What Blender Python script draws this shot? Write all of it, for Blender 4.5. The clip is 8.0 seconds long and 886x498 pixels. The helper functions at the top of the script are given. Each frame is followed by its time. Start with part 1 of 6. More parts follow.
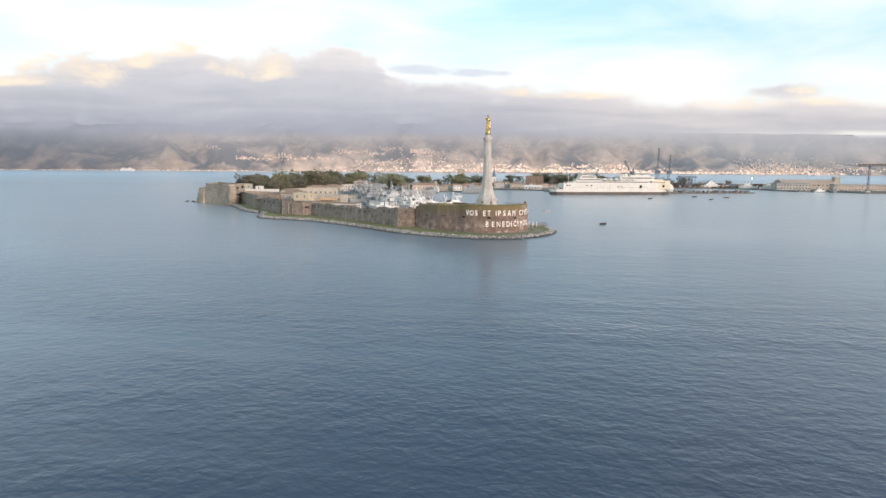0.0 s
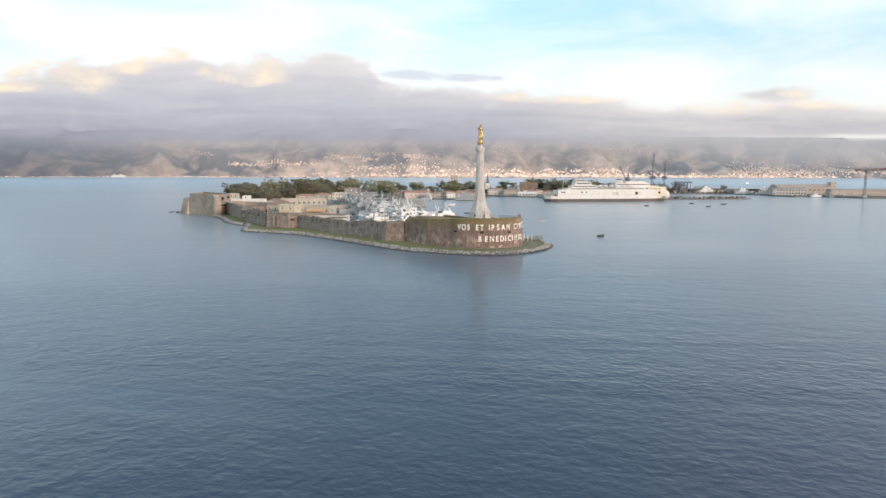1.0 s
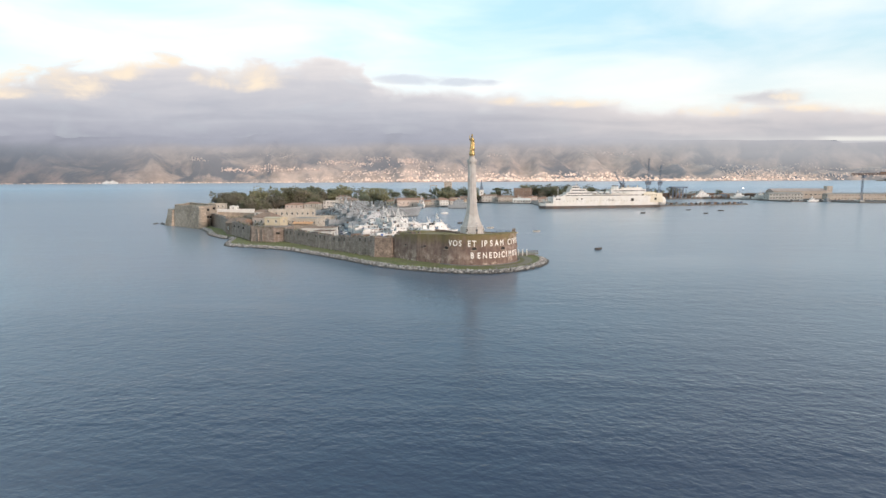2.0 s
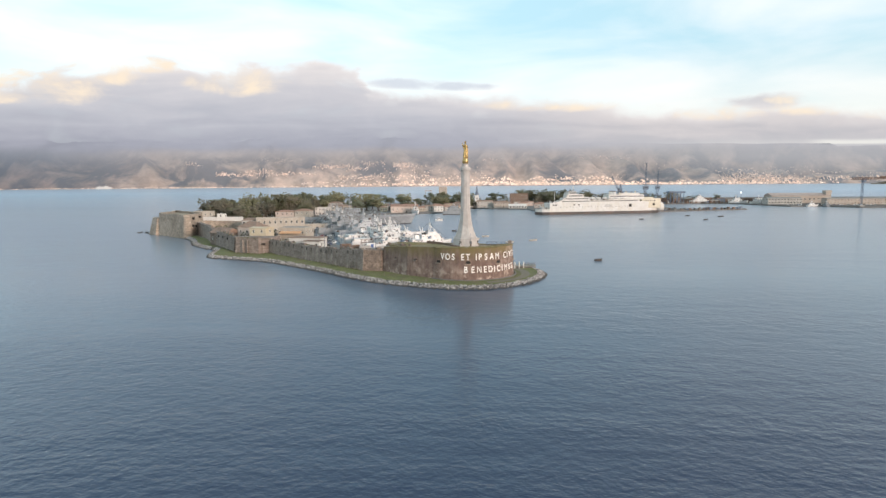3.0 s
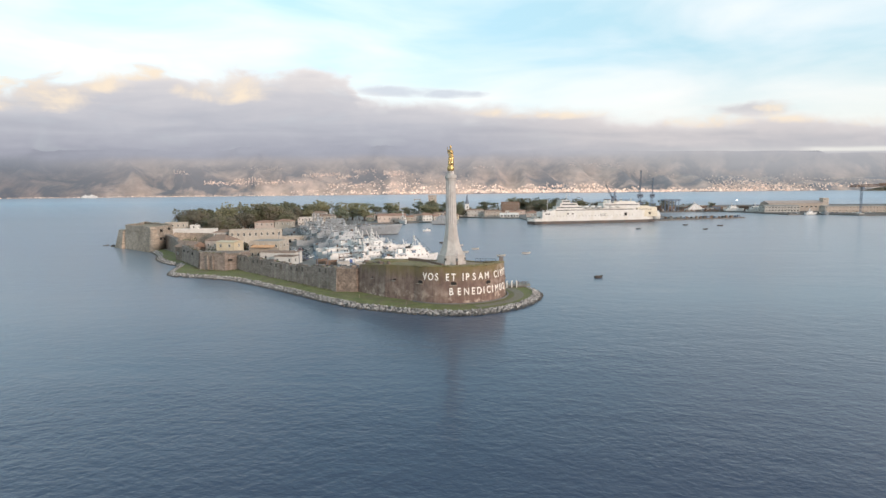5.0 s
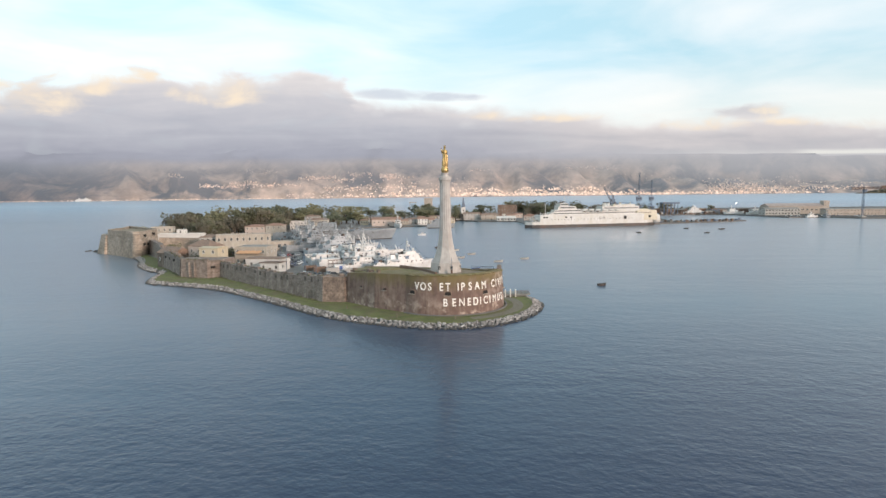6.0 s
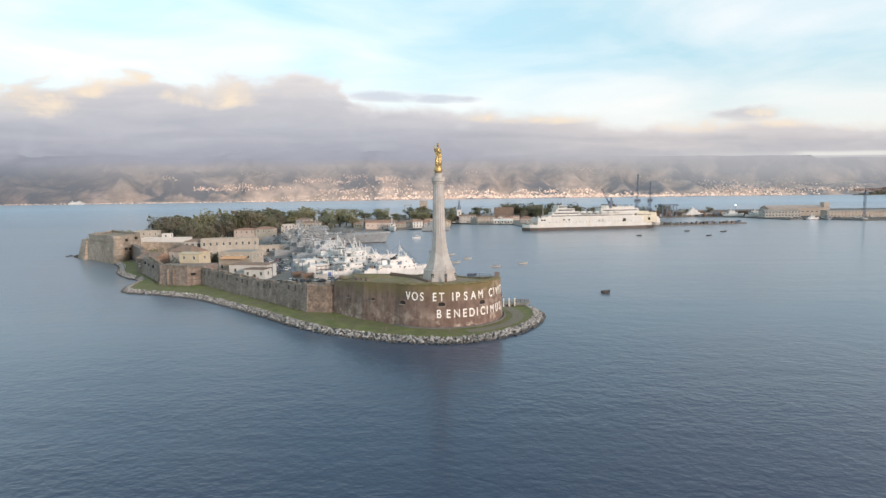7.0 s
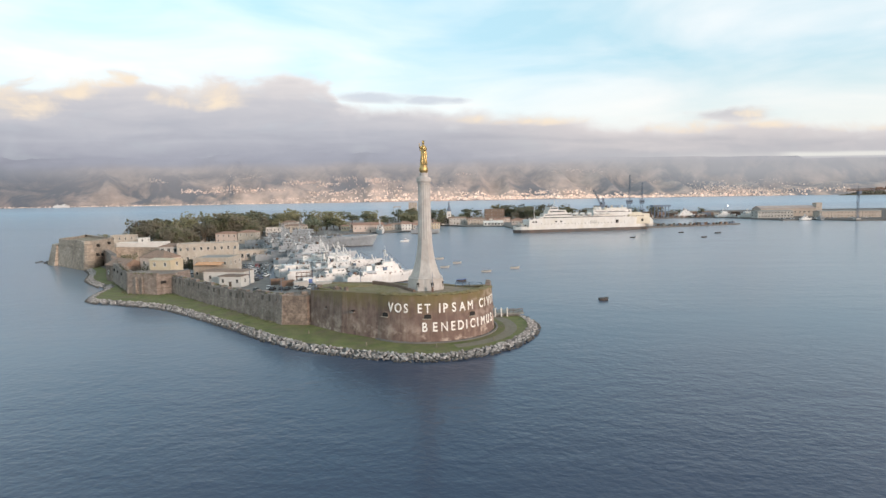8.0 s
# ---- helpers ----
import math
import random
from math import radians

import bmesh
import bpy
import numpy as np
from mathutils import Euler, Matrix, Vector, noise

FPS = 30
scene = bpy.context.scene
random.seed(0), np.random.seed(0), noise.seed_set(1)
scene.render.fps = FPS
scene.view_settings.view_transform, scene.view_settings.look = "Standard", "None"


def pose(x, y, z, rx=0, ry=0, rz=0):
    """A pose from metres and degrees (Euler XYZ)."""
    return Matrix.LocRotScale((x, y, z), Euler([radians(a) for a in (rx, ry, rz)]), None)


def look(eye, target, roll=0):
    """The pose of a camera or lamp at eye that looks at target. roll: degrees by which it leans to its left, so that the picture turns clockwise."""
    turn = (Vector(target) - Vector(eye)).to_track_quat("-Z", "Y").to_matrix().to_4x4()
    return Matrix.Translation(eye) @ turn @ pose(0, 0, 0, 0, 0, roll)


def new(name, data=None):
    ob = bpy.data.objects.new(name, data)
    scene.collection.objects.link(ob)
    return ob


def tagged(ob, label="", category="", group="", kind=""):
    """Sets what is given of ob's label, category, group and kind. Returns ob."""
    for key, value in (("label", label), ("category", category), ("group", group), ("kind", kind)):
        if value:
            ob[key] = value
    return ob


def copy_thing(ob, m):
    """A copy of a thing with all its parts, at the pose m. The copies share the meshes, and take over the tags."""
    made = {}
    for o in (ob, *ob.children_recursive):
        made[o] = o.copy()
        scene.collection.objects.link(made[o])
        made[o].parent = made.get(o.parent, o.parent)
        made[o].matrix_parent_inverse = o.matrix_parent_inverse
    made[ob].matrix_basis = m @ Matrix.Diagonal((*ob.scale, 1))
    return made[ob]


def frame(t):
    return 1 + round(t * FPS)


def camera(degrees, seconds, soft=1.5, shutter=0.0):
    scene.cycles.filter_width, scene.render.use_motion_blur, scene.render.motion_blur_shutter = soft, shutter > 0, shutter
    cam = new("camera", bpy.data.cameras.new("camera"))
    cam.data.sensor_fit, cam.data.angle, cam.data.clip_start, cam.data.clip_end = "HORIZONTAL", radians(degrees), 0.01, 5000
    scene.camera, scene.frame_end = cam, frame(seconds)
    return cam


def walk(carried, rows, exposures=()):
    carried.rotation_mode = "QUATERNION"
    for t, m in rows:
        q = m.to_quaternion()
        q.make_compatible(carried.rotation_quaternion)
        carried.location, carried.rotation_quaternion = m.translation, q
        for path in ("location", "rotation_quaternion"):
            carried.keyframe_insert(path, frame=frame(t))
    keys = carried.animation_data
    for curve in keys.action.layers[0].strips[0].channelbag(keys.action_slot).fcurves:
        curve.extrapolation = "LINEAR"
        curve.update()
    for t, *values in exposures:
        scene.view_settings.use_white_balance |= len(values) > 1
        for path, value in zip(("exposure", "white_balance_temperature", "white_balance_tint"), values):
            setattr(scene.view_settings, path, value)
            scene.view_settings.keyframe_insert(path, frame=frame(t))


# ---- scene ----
cam = camera(73.9, 8.0, soft=1.5)
PATH = [
    (0, (-2.301, -283.813, 30.005), (-2.439, -281.836, 29.733), 0.4),
    (0.5, (-2.0, -277.545, 31.788), (-2.128, -275.567, 31.523), 0.2),
    (1, (-1.743, -269.75, 33.233), (-1.862, -267.77, 32.976), 0.1),
    (1.5, (-1.187, -263.375, 35.212), (-1.297, -261.394, 34.962), -0.1),
    (3, (0.294, -242.411, 39.15), (0.205, -240.426, 38.919), -0.4),
    (3.5, (0.798, -235.55, 39.28), (0.716, -233.564, 39.057), -0.5),
    (4, (1.267, -228.603, 39.502), (1.192, -226.616, 39.287), -0.5),
    (4.5, (1.81, -221.77, 39.731), (1.743, -219.782, 39.521), -0.5),
    (6, (2.843, -200.376, 39.656), (2.794, -198.386, 39.461), -0.6),
    (6.5, (3.045, -193.071, 39.574), (3.003, -191.081, 39.383), -0.6),
    (7, (3.347, -185.677, 39.429), (3.311, -183.686, 39.242), -0.7),
    (7.5, (3.67, -178.106, 39.438), (3.642, -176.115, 39.254), -0.8),
    (8, (4.357, -170.733, 39.366), (4.353, -168.741, 39.184), -0.9),
]
walk(cam, [(t, look(eye, target, roll)) for t, eye, target, roll in PATH], [(0, 0.17, 6500, 12), (1.5, 0.11, 6500, 12), (3.5, 0.07, 6500, 12), (6, 0.02, 6500, 12), (8, 0.01, 6500, 12)])

# ---- light ----
SUN_ELEV, SUN_AZ = 10.0, 44.0         # veiled evening sun, behind the camera and to its right
sun_dir = Vector((math.sin(radians(SUN_AZ)) * math.cos(radians(SUN_ELEV)),
                  -math.cos(radians(SUN_AZ)) * math.cos(radians(SUN_ELEV)),
                  math.sin(radians(SUN_ELEV))))
sun = new("sun", bpy.data.lights.new("sun", "SUN"))
sun.data.energy, sun.data.angle, sun.data.color = 3.2, radians(10), (1.0, 0.80, 0.67)
sun.matrix_world = look(sun_dir * 500, (0, 0, 0))

world = bpy.data.worlds.new("evening_sky")
scene.world = world
world.use_nodes = True


def wire(nt, a, out, b, inp):
    nt.links.new(a.outputs[out], b.inputs[inp])


def node(nt, kind, **values):
    n = nt.nodes.new(kind)
    for k, v in values.items():
        n.inputs[k.replace("_", " ")].default_value = v
    return n


def ramp(nt, stops):
    n = nt.nodes.new("ShaderNodeValToRGB")
    r = n.color_ramp
    while len(r.elements) < len(stops):
        r.elements.new(0.5)
    for e, (p, c) in zip(r.elements, stops):
        e.position, e.color = p, c if len(c) == 4 else (*c, 1)
    return n


def math_node(nt, op, a=None, b=None, clamp=False):
    n = nt.nodes.new("ShaderNodeMath")
    n.operation, n.use_clamp = op, clamp
    for i, v in enumerate((a, b)):
        if v is None:
            continue
        if isinstance(v, (int, float)):
            n.inputs[i].default_value = v
        else:
            nt.links.new(v, n.inputs[i])
    return n


def mix_rgb(nt, fac, a, b, kind="MIX"):
    n = nt.nodes.new("ShaderNodeMixRGB")
    n.blend_type = kind
    for i, v in zip((0, 1, 2), (fac, a, b)):
        if isinstance(v, (int, float)):
            n.inputs[i].default_value = v
        elif isinstance(v, tuple):
            n.inputs[i].default_value = (*v, 1)
        else:
            nt.links.new(v, n.inputs[i])
    return n


def build_sky():
    nt = world.node_tree
    nt.nodes.clear()
    out, bg = nt.nodes.new("ShaderNodeOutputWorld"), nt.nodes.new("ShaderNodeBackground")
    sky = nt.nodes.new("ShaderNodeTexSky")
    sky.sky_type, sky.sun_disc = "NISHITA", False
    sky.sun_elevation, sky.sun_rotation = radians(SUN_ELEV), radians(180 - SUN_AZ)
    sky.air_density, sky.dust_density, sky.ozone_density = 1.0, 1.5, 2.0
    tc = nt.nodes.new("ShaderNodeTexCoord")
    sep = nt.nodes.new("ShaderNodeSeparateXYZ")
    wire(nt, tc, "Generated", sep, 0)
    clear = mix_rgb(nt, 1.0, sky.outputs[0], (0.12, 0.12, 0.12), "MULTIPLY")
    # pale evening blue of the clear parts
    clear = mix_rgb(nt, 0.75, clear.outputs[0], (0.56, 0.88, 1.0))
    # thin high cloud, drawn out along the horizon
    mp = node(nt, "ShaderNodeMapping", Scale=(1.2, 1.2, 5.0), Rotation=(0.0, 0.22, 0.3))
    wire(nt, tc, "Generated", mp, 0)
    n1 = node(nt, "ShaderNodeTexNoise", Scale=2.2, Detail=6.0, Roughness=0.5, Distortion=0.35)
    wire(nt, mp, 0, n1, "Vector")
    veil = ramp(nt, [(0.32, (0, 0, 0)), (0.66, (1, 1, 1))])
    wire(nt, n1, 0, veil, 0)
    tint = mix_rgb(nt, veil.outputs[0], clear.outputs[0], (0.85, 0.93, 0.955))
    # the glow low over the horizon
    glow = nt.nodes.new("ShaderNodeMapRange")
    glow.inputs["From Min"].default_value, glow.inputs["From Max"].default_value, glow.inputs["To Max"].default_value = 0.20, 0.04, 0.75
    wire(nt, sep, "Z", glow, 0)
    tint = mix_rgb(nt, glow.outputs[0], tint.outputs[0], (0.93, 0.90, 0.80))
    # brighter cloud cover towards the west
    west = nt.nodes.new("ShaderNodeMapRange")
    west.inputs["From Min"].default_value, west.inputs["From Max"].default_value = -0.65, 0.35
    wire(nt, sep, "X", west, 0)
    # deeper and dimmer towards the zenith
    high = nt.nodes.new("ShaderNodeMapRange")
    high.inputs["From Min"].default_value, high.inputs["From Max"].default_value, high.inputs["To Min"].default_value, high.inputs["To Max"].default_value = 0.32, 0.70, 1.0, 0.86
    wire(nt, sep, "Z", high, 0)
    side = mix_rgb(nt, west.outputs[0], (1.20, 1.27, 1.29), (1.12, 1.08, 1.06))
    tint = mix_rgb(nt, 1.0, tint.outputs[0], side.outputs[0], "MULTIPLY")
    wire(nt, tint, 0, bg, "Color")
    wire(nt, high, 0, bg, "Strength")
    wire(nt, bg, 0, out, 0)


build_sky()

# ---- materials ----
def surface(name, c1, c2, scale=1.0, rough=0.8, metal=0.0, bump=0.0, stain=None, stain_scale=0.12, stain_amount=0.5,
            streak=None, streak_amount=0.4, per_object=0.0, fine=None, courses=None, stain_range=(0.45, 0.68), streak_scale=0.55):
    """Two colours mixed by noise, blotches of a third, vertical run-off streaks of a fourth, fine relief. Scales per metre."""
    m = bpy.data.materials.new(name)
    m.use_nodes = True
    nt = m.node_tree
    b = nt.nodes["Principled BSDF"]
    tc = nt.nodes.new("ShaderNodeTexCoord")
    n1 = node(nt, "ShaderNodeTexNoise", Scale=scale, Detail=8.0, Roughness=0.62)
    wire(nt, tc, "Object", n1, "Vector")
    r1 = ramp(nt, [(0.33, (0, 0, 0)), (0.67, (1, 1, 1))])
    wire(nt, n1, 0, r1, 0)
    col = mix_rgb(nt, r1.outputs[0], c1, c2)
    if stain:
        n2 = node(nt, "ShaderNodeTexNoise", Scale=stain_scale, Detail=6.0, Roughness=0.65, Distortion=0.4)
        wire(nt, tc, "Object", n2, "Vector")
        r2 = ramp(nt, [(stain_range[0], (0, 0, 0)), (stain_range[1], (stain_amount,) * 3)])
        wire(nt, n2, 0, r2, 0)
        col = mix_rgb(nt, r2.outputs[0], col.outputs[0], stain)
    if streak:
        mp = node(nt, "ShaderNodeMapping", Scale=(streak_scale, streak_scale, 0.045))
        wire(nt, tc, "Object", mp, 0)
        n3 = node(nt, "ShaderNodeTexNoise", Scale=1.6, Detail=5.0, Roughness=0.6)
        wire(nt, mp, 0, n3, "Vector")
        r3 = ramp(nt, [(0.48, (0, 0, 0)), (0.72, (streak_amount,) * 3)])
        wire(nt, n3, 0, r3, 0)
        col = mix_rgb(nt, r3.outputs[0], col.outputs[0], streak)
    if courses:
        # stone courses that differ a little in tone
        sp = nt.nodes.new("ShaderNodeSeparateXYZ")
        wire(nt, tc, "Object", sp, 0)
        along = math_node(nt, "ADD", math_node(nt, "MULTIPLY", sp.outputs["X"], -0.72).outputs[0], math_node(nt, "MULTIPLY", sp.outputs["Y"], 0.69).outputs[0])
        cb = nt.nodes.new("ShaderNodeCombineXYZ")
        wire(nt, along, 0, cb, 0)
        wire(nt, sp, "Z", cb, 1)
        bk = node(nt, "ShaderNodeTexBrick", Scale=1.0, Color1=(0.72, 0.72, 0.72, 1), Color2=(1.22, 1.20, 1.17, 1), Mortar=(0.62, 0.60, 0.58, 1))
        bk.inputs["Mortar Size"].default_value = 0.03
        bk.inputs["Brick Width"].default_value, bk.inputs["Row Height"].default_value = courses
        wire(nt, cb, 0, bk, "Vector")
        col = mix_rgb(nt, 0.75, col.outputs[0], bk.outputs["Color"], "MULTIPLY")
    if per_object:
        info = nt.nodes.new("ShaderNodeObjectInfo")
        v = math_node(nt, "MULTIPLY_ADD", info.outputs["Random"], per_object)
        v.inputs[2].default_value = 1 - per_object / 2
        hsv = nt.nodes.new("ShaderNodeHueSaturation")
        wire(nt, v, 0, hsv, "Value")
        wire(nt, col, 0, hsv, "Color")
        col = hsv
    wire(nt, col, 0, b, "Base Color")
    b.inputs["Roughness"].default_value, b.inputs["Metallic"].default_value = rough, metal
    if bump:
        n4 = node(nt, "ShaderNodeTexNoise", Scale=fine or scale * 3, Detail=6.0, Roughness=0.65)
        wire(nt, tc, "Object", n4, "Vector")
        bp = node(nt, "ShaderNodeBump", Strength=0.7, Distance=bump)
        wire(nt, n4, 0, bp, "Height")
        wire(nt, bp, 0, b, "Normal")
    return m


def make_water():
    """Dark blue water; the gloss rises with the Fresnel term, part of it sharp and part spread by wavelets too small to see."""
    m = bpy.data.materials.new("sea_water")
    m.use_nodes = True
    nt = m.node_tree
    nt.nodes.clear()
    out = nt.nodes.new("ShaderNodeOutputMaterial")
    tc = nt.nodes.new("ShaderNodeTexCoord")
    # calm and ruffled lanes
    mp = node(nt, "ShaderNodeMapping", Scale=(0.004, 0.016, 1.0), Rotation=(0.0, 0.0, 0.35))
    wire(nt, tc, "Object", mp, 0)
    lane = node(nt, "ShaderNodeTexNoise", Scale=1.0, Detail=4.0, Roughness=0.55, Distortion=0.6)
    wire(nt, mp, 0, lane, "Vector")
    lr = ramp(nt, [(0.36, (0.35, 0.35, 0.35)), (0.62, (1, 1, 1))])
    wire(nt, lane, 0, lr, 0)
    # wavelets of three sizes, long across the wind
    total = None
    for sc, rot, amp in ((0.07, 0.55, 0.34), (0.24, 0.40, 0.46), (0.80, 0.65, 0.30)):
        mw = node(nt, "ShaderNodeMapping", Scale=(sc * (0.5 if sc < 0.1 else 0.72), sc, sc), Rotation=(0.0, 0.0, rot))
        wire(nt, tc, "Object", mw, 0)
        nz = node(nt, "ShaderNodeTexNoise", Scale=1.0, Detail=3.0, Roughness=0.55, Distortion=0.3)
        wire(nt, mw, 0, nz, "Vector")
        h = math_node(nt, "MULTIPLY", nz.outputs[0], amp)
        total = math_node(nt, "ADD", total.outputs[0], h.outputs[0]) if total else h
    # sheltered water in the lee of the spit and in the harbour, open chop before it
    sep = nt.nodes.new("ShaderNodeSeparateXYZ")
    wire(nt, tc, "Object", sep, 0)
    reach = math_node(nt, "MULTIPLY_ADD", lane.outputs[0], 160.0)
    wire(nt, sep, "Y", reach, 2)
    lee = nt.nodes.new("ShaderNodeMapRange")
    lee.inputs["From Min"].default_value, lee.inputs["From Max"].default_value = -60.0, 60.0
    lee.inputs["To Min"].default_value, lee.inputs["To Max"].default_value = 1.0, 0.36
    wire(nt, reach, 0, lee, 0)
    scaled = math_node(nt, "MULTIPLY", total.outputs[0], math_node(nt, "MULTIPLY", lr.outputs[0], lee.outputs[0]).outputs[0])
    bp = node(nt, "ShaderNodeBump", Strength=1.0, Distance=1.0)
    wire(nt, scaled, 0, bp, "Height")
    deep = node(nt, "ShaderNodeBsdfDiffuse", Color=(0.012, 0.025, 0.060, 1))
    sharp = node(nt, "ShaderNodeBsdfGlossy", Color=(0.94, 0.965, 1.0, 1), Roughness=0.10)
    wide = node(nt, "ShaderNodeBsdfGlossy", Color=(0.80, 0.92, 1.0, 1), Roughness=0.50)
    wide.distribution = "MULTI_GGX"
    fres = node(nt, "ShaderNodeFresnel", IOR=1.42)
    gloss, mix = nt.nodes.new("ShaderNodeMixShader"), nt.nodes.new("ShaderNodeMixShader")
    # the open strait beyond the spit is ruffled all over
    strait = nt.nodes.new("ShaderNodeMapRange")
    strait.inputs["From Min"].default_value, strait.inputs["From Max"].default_value = 650.0, 1800.0
    strait.inputs["To Min"].default_value, strait.inputs["To Max"].default_value = 0.30, 0.52
    wire(nt, sep, "Y", strait, 0)
    wire(nt, strait, 0, gloss, 0)
    # gloss tinted bluer far out, painting in the high sky that chop reflects
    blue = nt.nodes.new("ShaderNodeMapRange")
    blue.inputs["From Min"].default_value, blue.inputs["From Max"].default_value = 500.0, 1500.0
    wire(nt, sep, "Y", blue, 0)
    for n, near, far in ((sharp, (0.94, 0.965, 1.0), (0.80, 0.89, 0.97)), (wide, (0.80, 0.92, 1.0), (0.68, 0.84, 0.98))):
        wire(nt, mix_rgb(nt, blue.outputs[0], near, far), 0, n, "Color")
    for n in (deep, sharp, wide, fres):
        wire(nt, bp, 0, n, "Normal")
    nt.links.new(sharp.outputs[0], gloss.inputs[1])
    nt.links.new(wide.outputs[0], gloss.inputs[2])
    wire(nt, fres, 0, mix, 0)
    nt.links.new(deep.outputs[0], mix.inputs[1])
    nt.links.new(gloss.outputs[0], mix.inputs[2])
    wire(nt, mix, 0, out, 0)
    return m


def make_cloud():
    """Low cloud bank and haze below, over the far coast; a painted, glowing sheet."""
    m = bpy.data.materials.new("cloud_bank")
    m.use_nodes = True
    m.cycles.emission_sampling = "NONE"
    nt = m.node_tree
    nt.nodes.clear()
    out = nt.nodes.new("ShaderNodeOutputMaterial")
    tc = nt.nodes.new("ShaderNodeTexCoord")
    sep = nt.nodes.new("ShaderNodeSeparateXYZ")
    wire(nt, tc, "Object", sep, 0)
    x, z = sep.outputs["X"], sep.outputs["Z"]

    def clouds(scale, place, detail, rough, twist):
        mp = node(nt, "ShaderNodeMapping", Scale=scale, Location=place)
        wire(nt, tc, "Object", mp, 0)
        n = node(nt, "ShaderNodeTexNoise", Scale=1.0, Detail=detail, Roughness=rough, Distortion=twist)
        wire(nt, mp, 0, n, "Vector")
        return n.outputs[0]

    def span(v, a, b, lo=0.0, hi=1.0, soft=True):
        n = nt.nodes.new("ShaderNodeMapRange")
        n.inputs["From Min"].default_value, n.inputs["From Max"].default_value = a, b
        n.inputs["To Min"].default_value, n.inputs["To Max"].default_value = lo, hi
        n.interpolation_type = "SMOOTHSTEP" if soft else "LINEAR"
        nt.links.new(v, n.inputs[0])
        return n.outputs[0]

    def madd(v, k, c):
        n = math_node(nt, "MULTIPLY_ADD", v, k)
        if isinstance(c, (int, float)):
            n.inputs[2].default_value = c
        else:
            nt.links.new(c, n.inputs[2])
        return n.outputs[0]

    billow = clouds((0.0034, 0.0034, 0.0062), (0.4, 0.0, 0.2), 7.0, 0.52, 0.35)
    streak = clouds((0.0010, 0.0010, 0.0085), (3.1, 0, 0.7), 7.0, 0.5, 0.5)
    broad = clouds((0.0008, 0.0008, 0.0026), (1.7, 0, 2.2), 5.0, 0.55, 0.5)

    def times(a, b):
        return math_node(nt, "MULTIPLY", a, b).outputs[0]

    def plus(a, b):
        return math_node(nt, "ADD", a, b).outputs[0]

    def profile(stops, v=None):
        """A height or amount that changes along the coast; stops in metres along x."""
        n = ramp(nt, [((px + 3600) / 7200, (h,) * 3) for px, h in stops])
        nt.links.new(madd(v or x, 1 / 7200, 0.5), n.inputs[0])
        return n.outputs[0]

    def puff(x0, z0, a, b, gain=1.6):
        """A soft lump of cloud round a point of the bank."""
        u, w = madd(x, 1 / a, -x0 / a), madd(z, 1 / b, -z0 / b)
        q = plus(times(u, u), times(w, w))
        q = math_node(nt, "SUBTRACT", plus(madd(billow, 4.0, gain - 2.5), madd(streak, 2.4, -1.2)), q).outputs[0]
        return span(q, -0.8, 1.15)

    # upper edge of the bank: a heaped western part that ends in a step, a flat eastern sheet
    bent = plus(x, madd(streak, 260.0, -130.0))
    top = times(profile([(-3600, 0.66), (-3290, 0.70), (-3060, 0.78), (-2850, 0.845), (-2450, 0.85), (-2100, 0.90), (-1750, 0.885), (-1560, 0.925), (-1100, 0.93), (-800, 0.905), (-700, 0.74), (0, 0.68),
                         (480, 0.668), (950, 0.615), (1330, 0.555), (1700, 0.565), (2000, 0.59), (2650, 0.60), (3000, 0.555), (3500, 0.54)], bent), 1000.0)
    heap = times(madd(billow, 300.0, -150.0), span(x, -900, -300, 1.0, 0.68))
    depth = math_node(nt, "SUBTRACT", plus(top, heap), z).outputs[0]
    edge = times(span(depth, -35, 85), span(billow, 0.25, 0.5, 0.9, 1.0))
    # torn scraps above the eastern sheet
    scrap = times(math_node(nt, "MAXIMUM", puff(-470, 748, 270, 40), puff(-60, 735, 250, 30)).outputs[0], span(streak, 0.42, 0.58, 0.35, 0.8))
    tuft = times(puff(2230, 612, 280, 60, 1.6), 0.9)
    whole = edge
    edge = math_node(nt, "MAXIMUM", edge, math_node(nt, "MAXIMUM", scrap, tuft).outputs[0]).outputs[0]
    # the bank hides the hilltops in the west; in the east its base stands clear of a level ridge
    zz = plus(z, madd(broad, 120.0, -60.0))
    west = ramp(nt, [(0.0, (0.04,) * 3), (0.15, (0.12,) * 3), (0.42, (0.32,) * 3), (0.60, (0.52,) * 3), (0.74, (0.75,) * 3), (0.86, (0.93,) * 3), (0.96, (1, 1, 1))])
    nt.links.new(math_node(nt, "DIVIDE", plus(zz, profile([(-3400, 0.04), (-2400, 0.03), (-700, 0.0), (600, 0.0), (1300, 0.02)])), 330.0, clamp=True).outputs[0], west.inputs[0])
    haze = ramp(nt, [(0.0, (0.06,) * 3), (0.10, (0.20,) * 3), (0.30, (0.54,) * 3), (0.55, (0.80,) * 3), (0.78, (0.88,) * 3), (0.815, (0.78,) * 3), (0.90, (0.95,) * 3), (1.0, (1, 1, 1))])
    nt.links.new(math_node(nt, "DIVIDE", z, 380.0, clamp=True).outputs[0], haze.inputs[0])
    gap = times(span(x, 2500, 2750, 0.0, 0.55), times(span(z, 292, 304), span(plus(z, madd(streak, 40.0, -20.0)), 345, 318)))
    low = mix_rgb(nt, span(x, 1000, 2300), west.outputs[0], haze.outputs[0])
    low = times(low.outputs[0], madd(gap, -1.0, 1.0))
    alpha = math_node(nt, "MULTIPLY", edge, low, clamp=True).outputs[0]
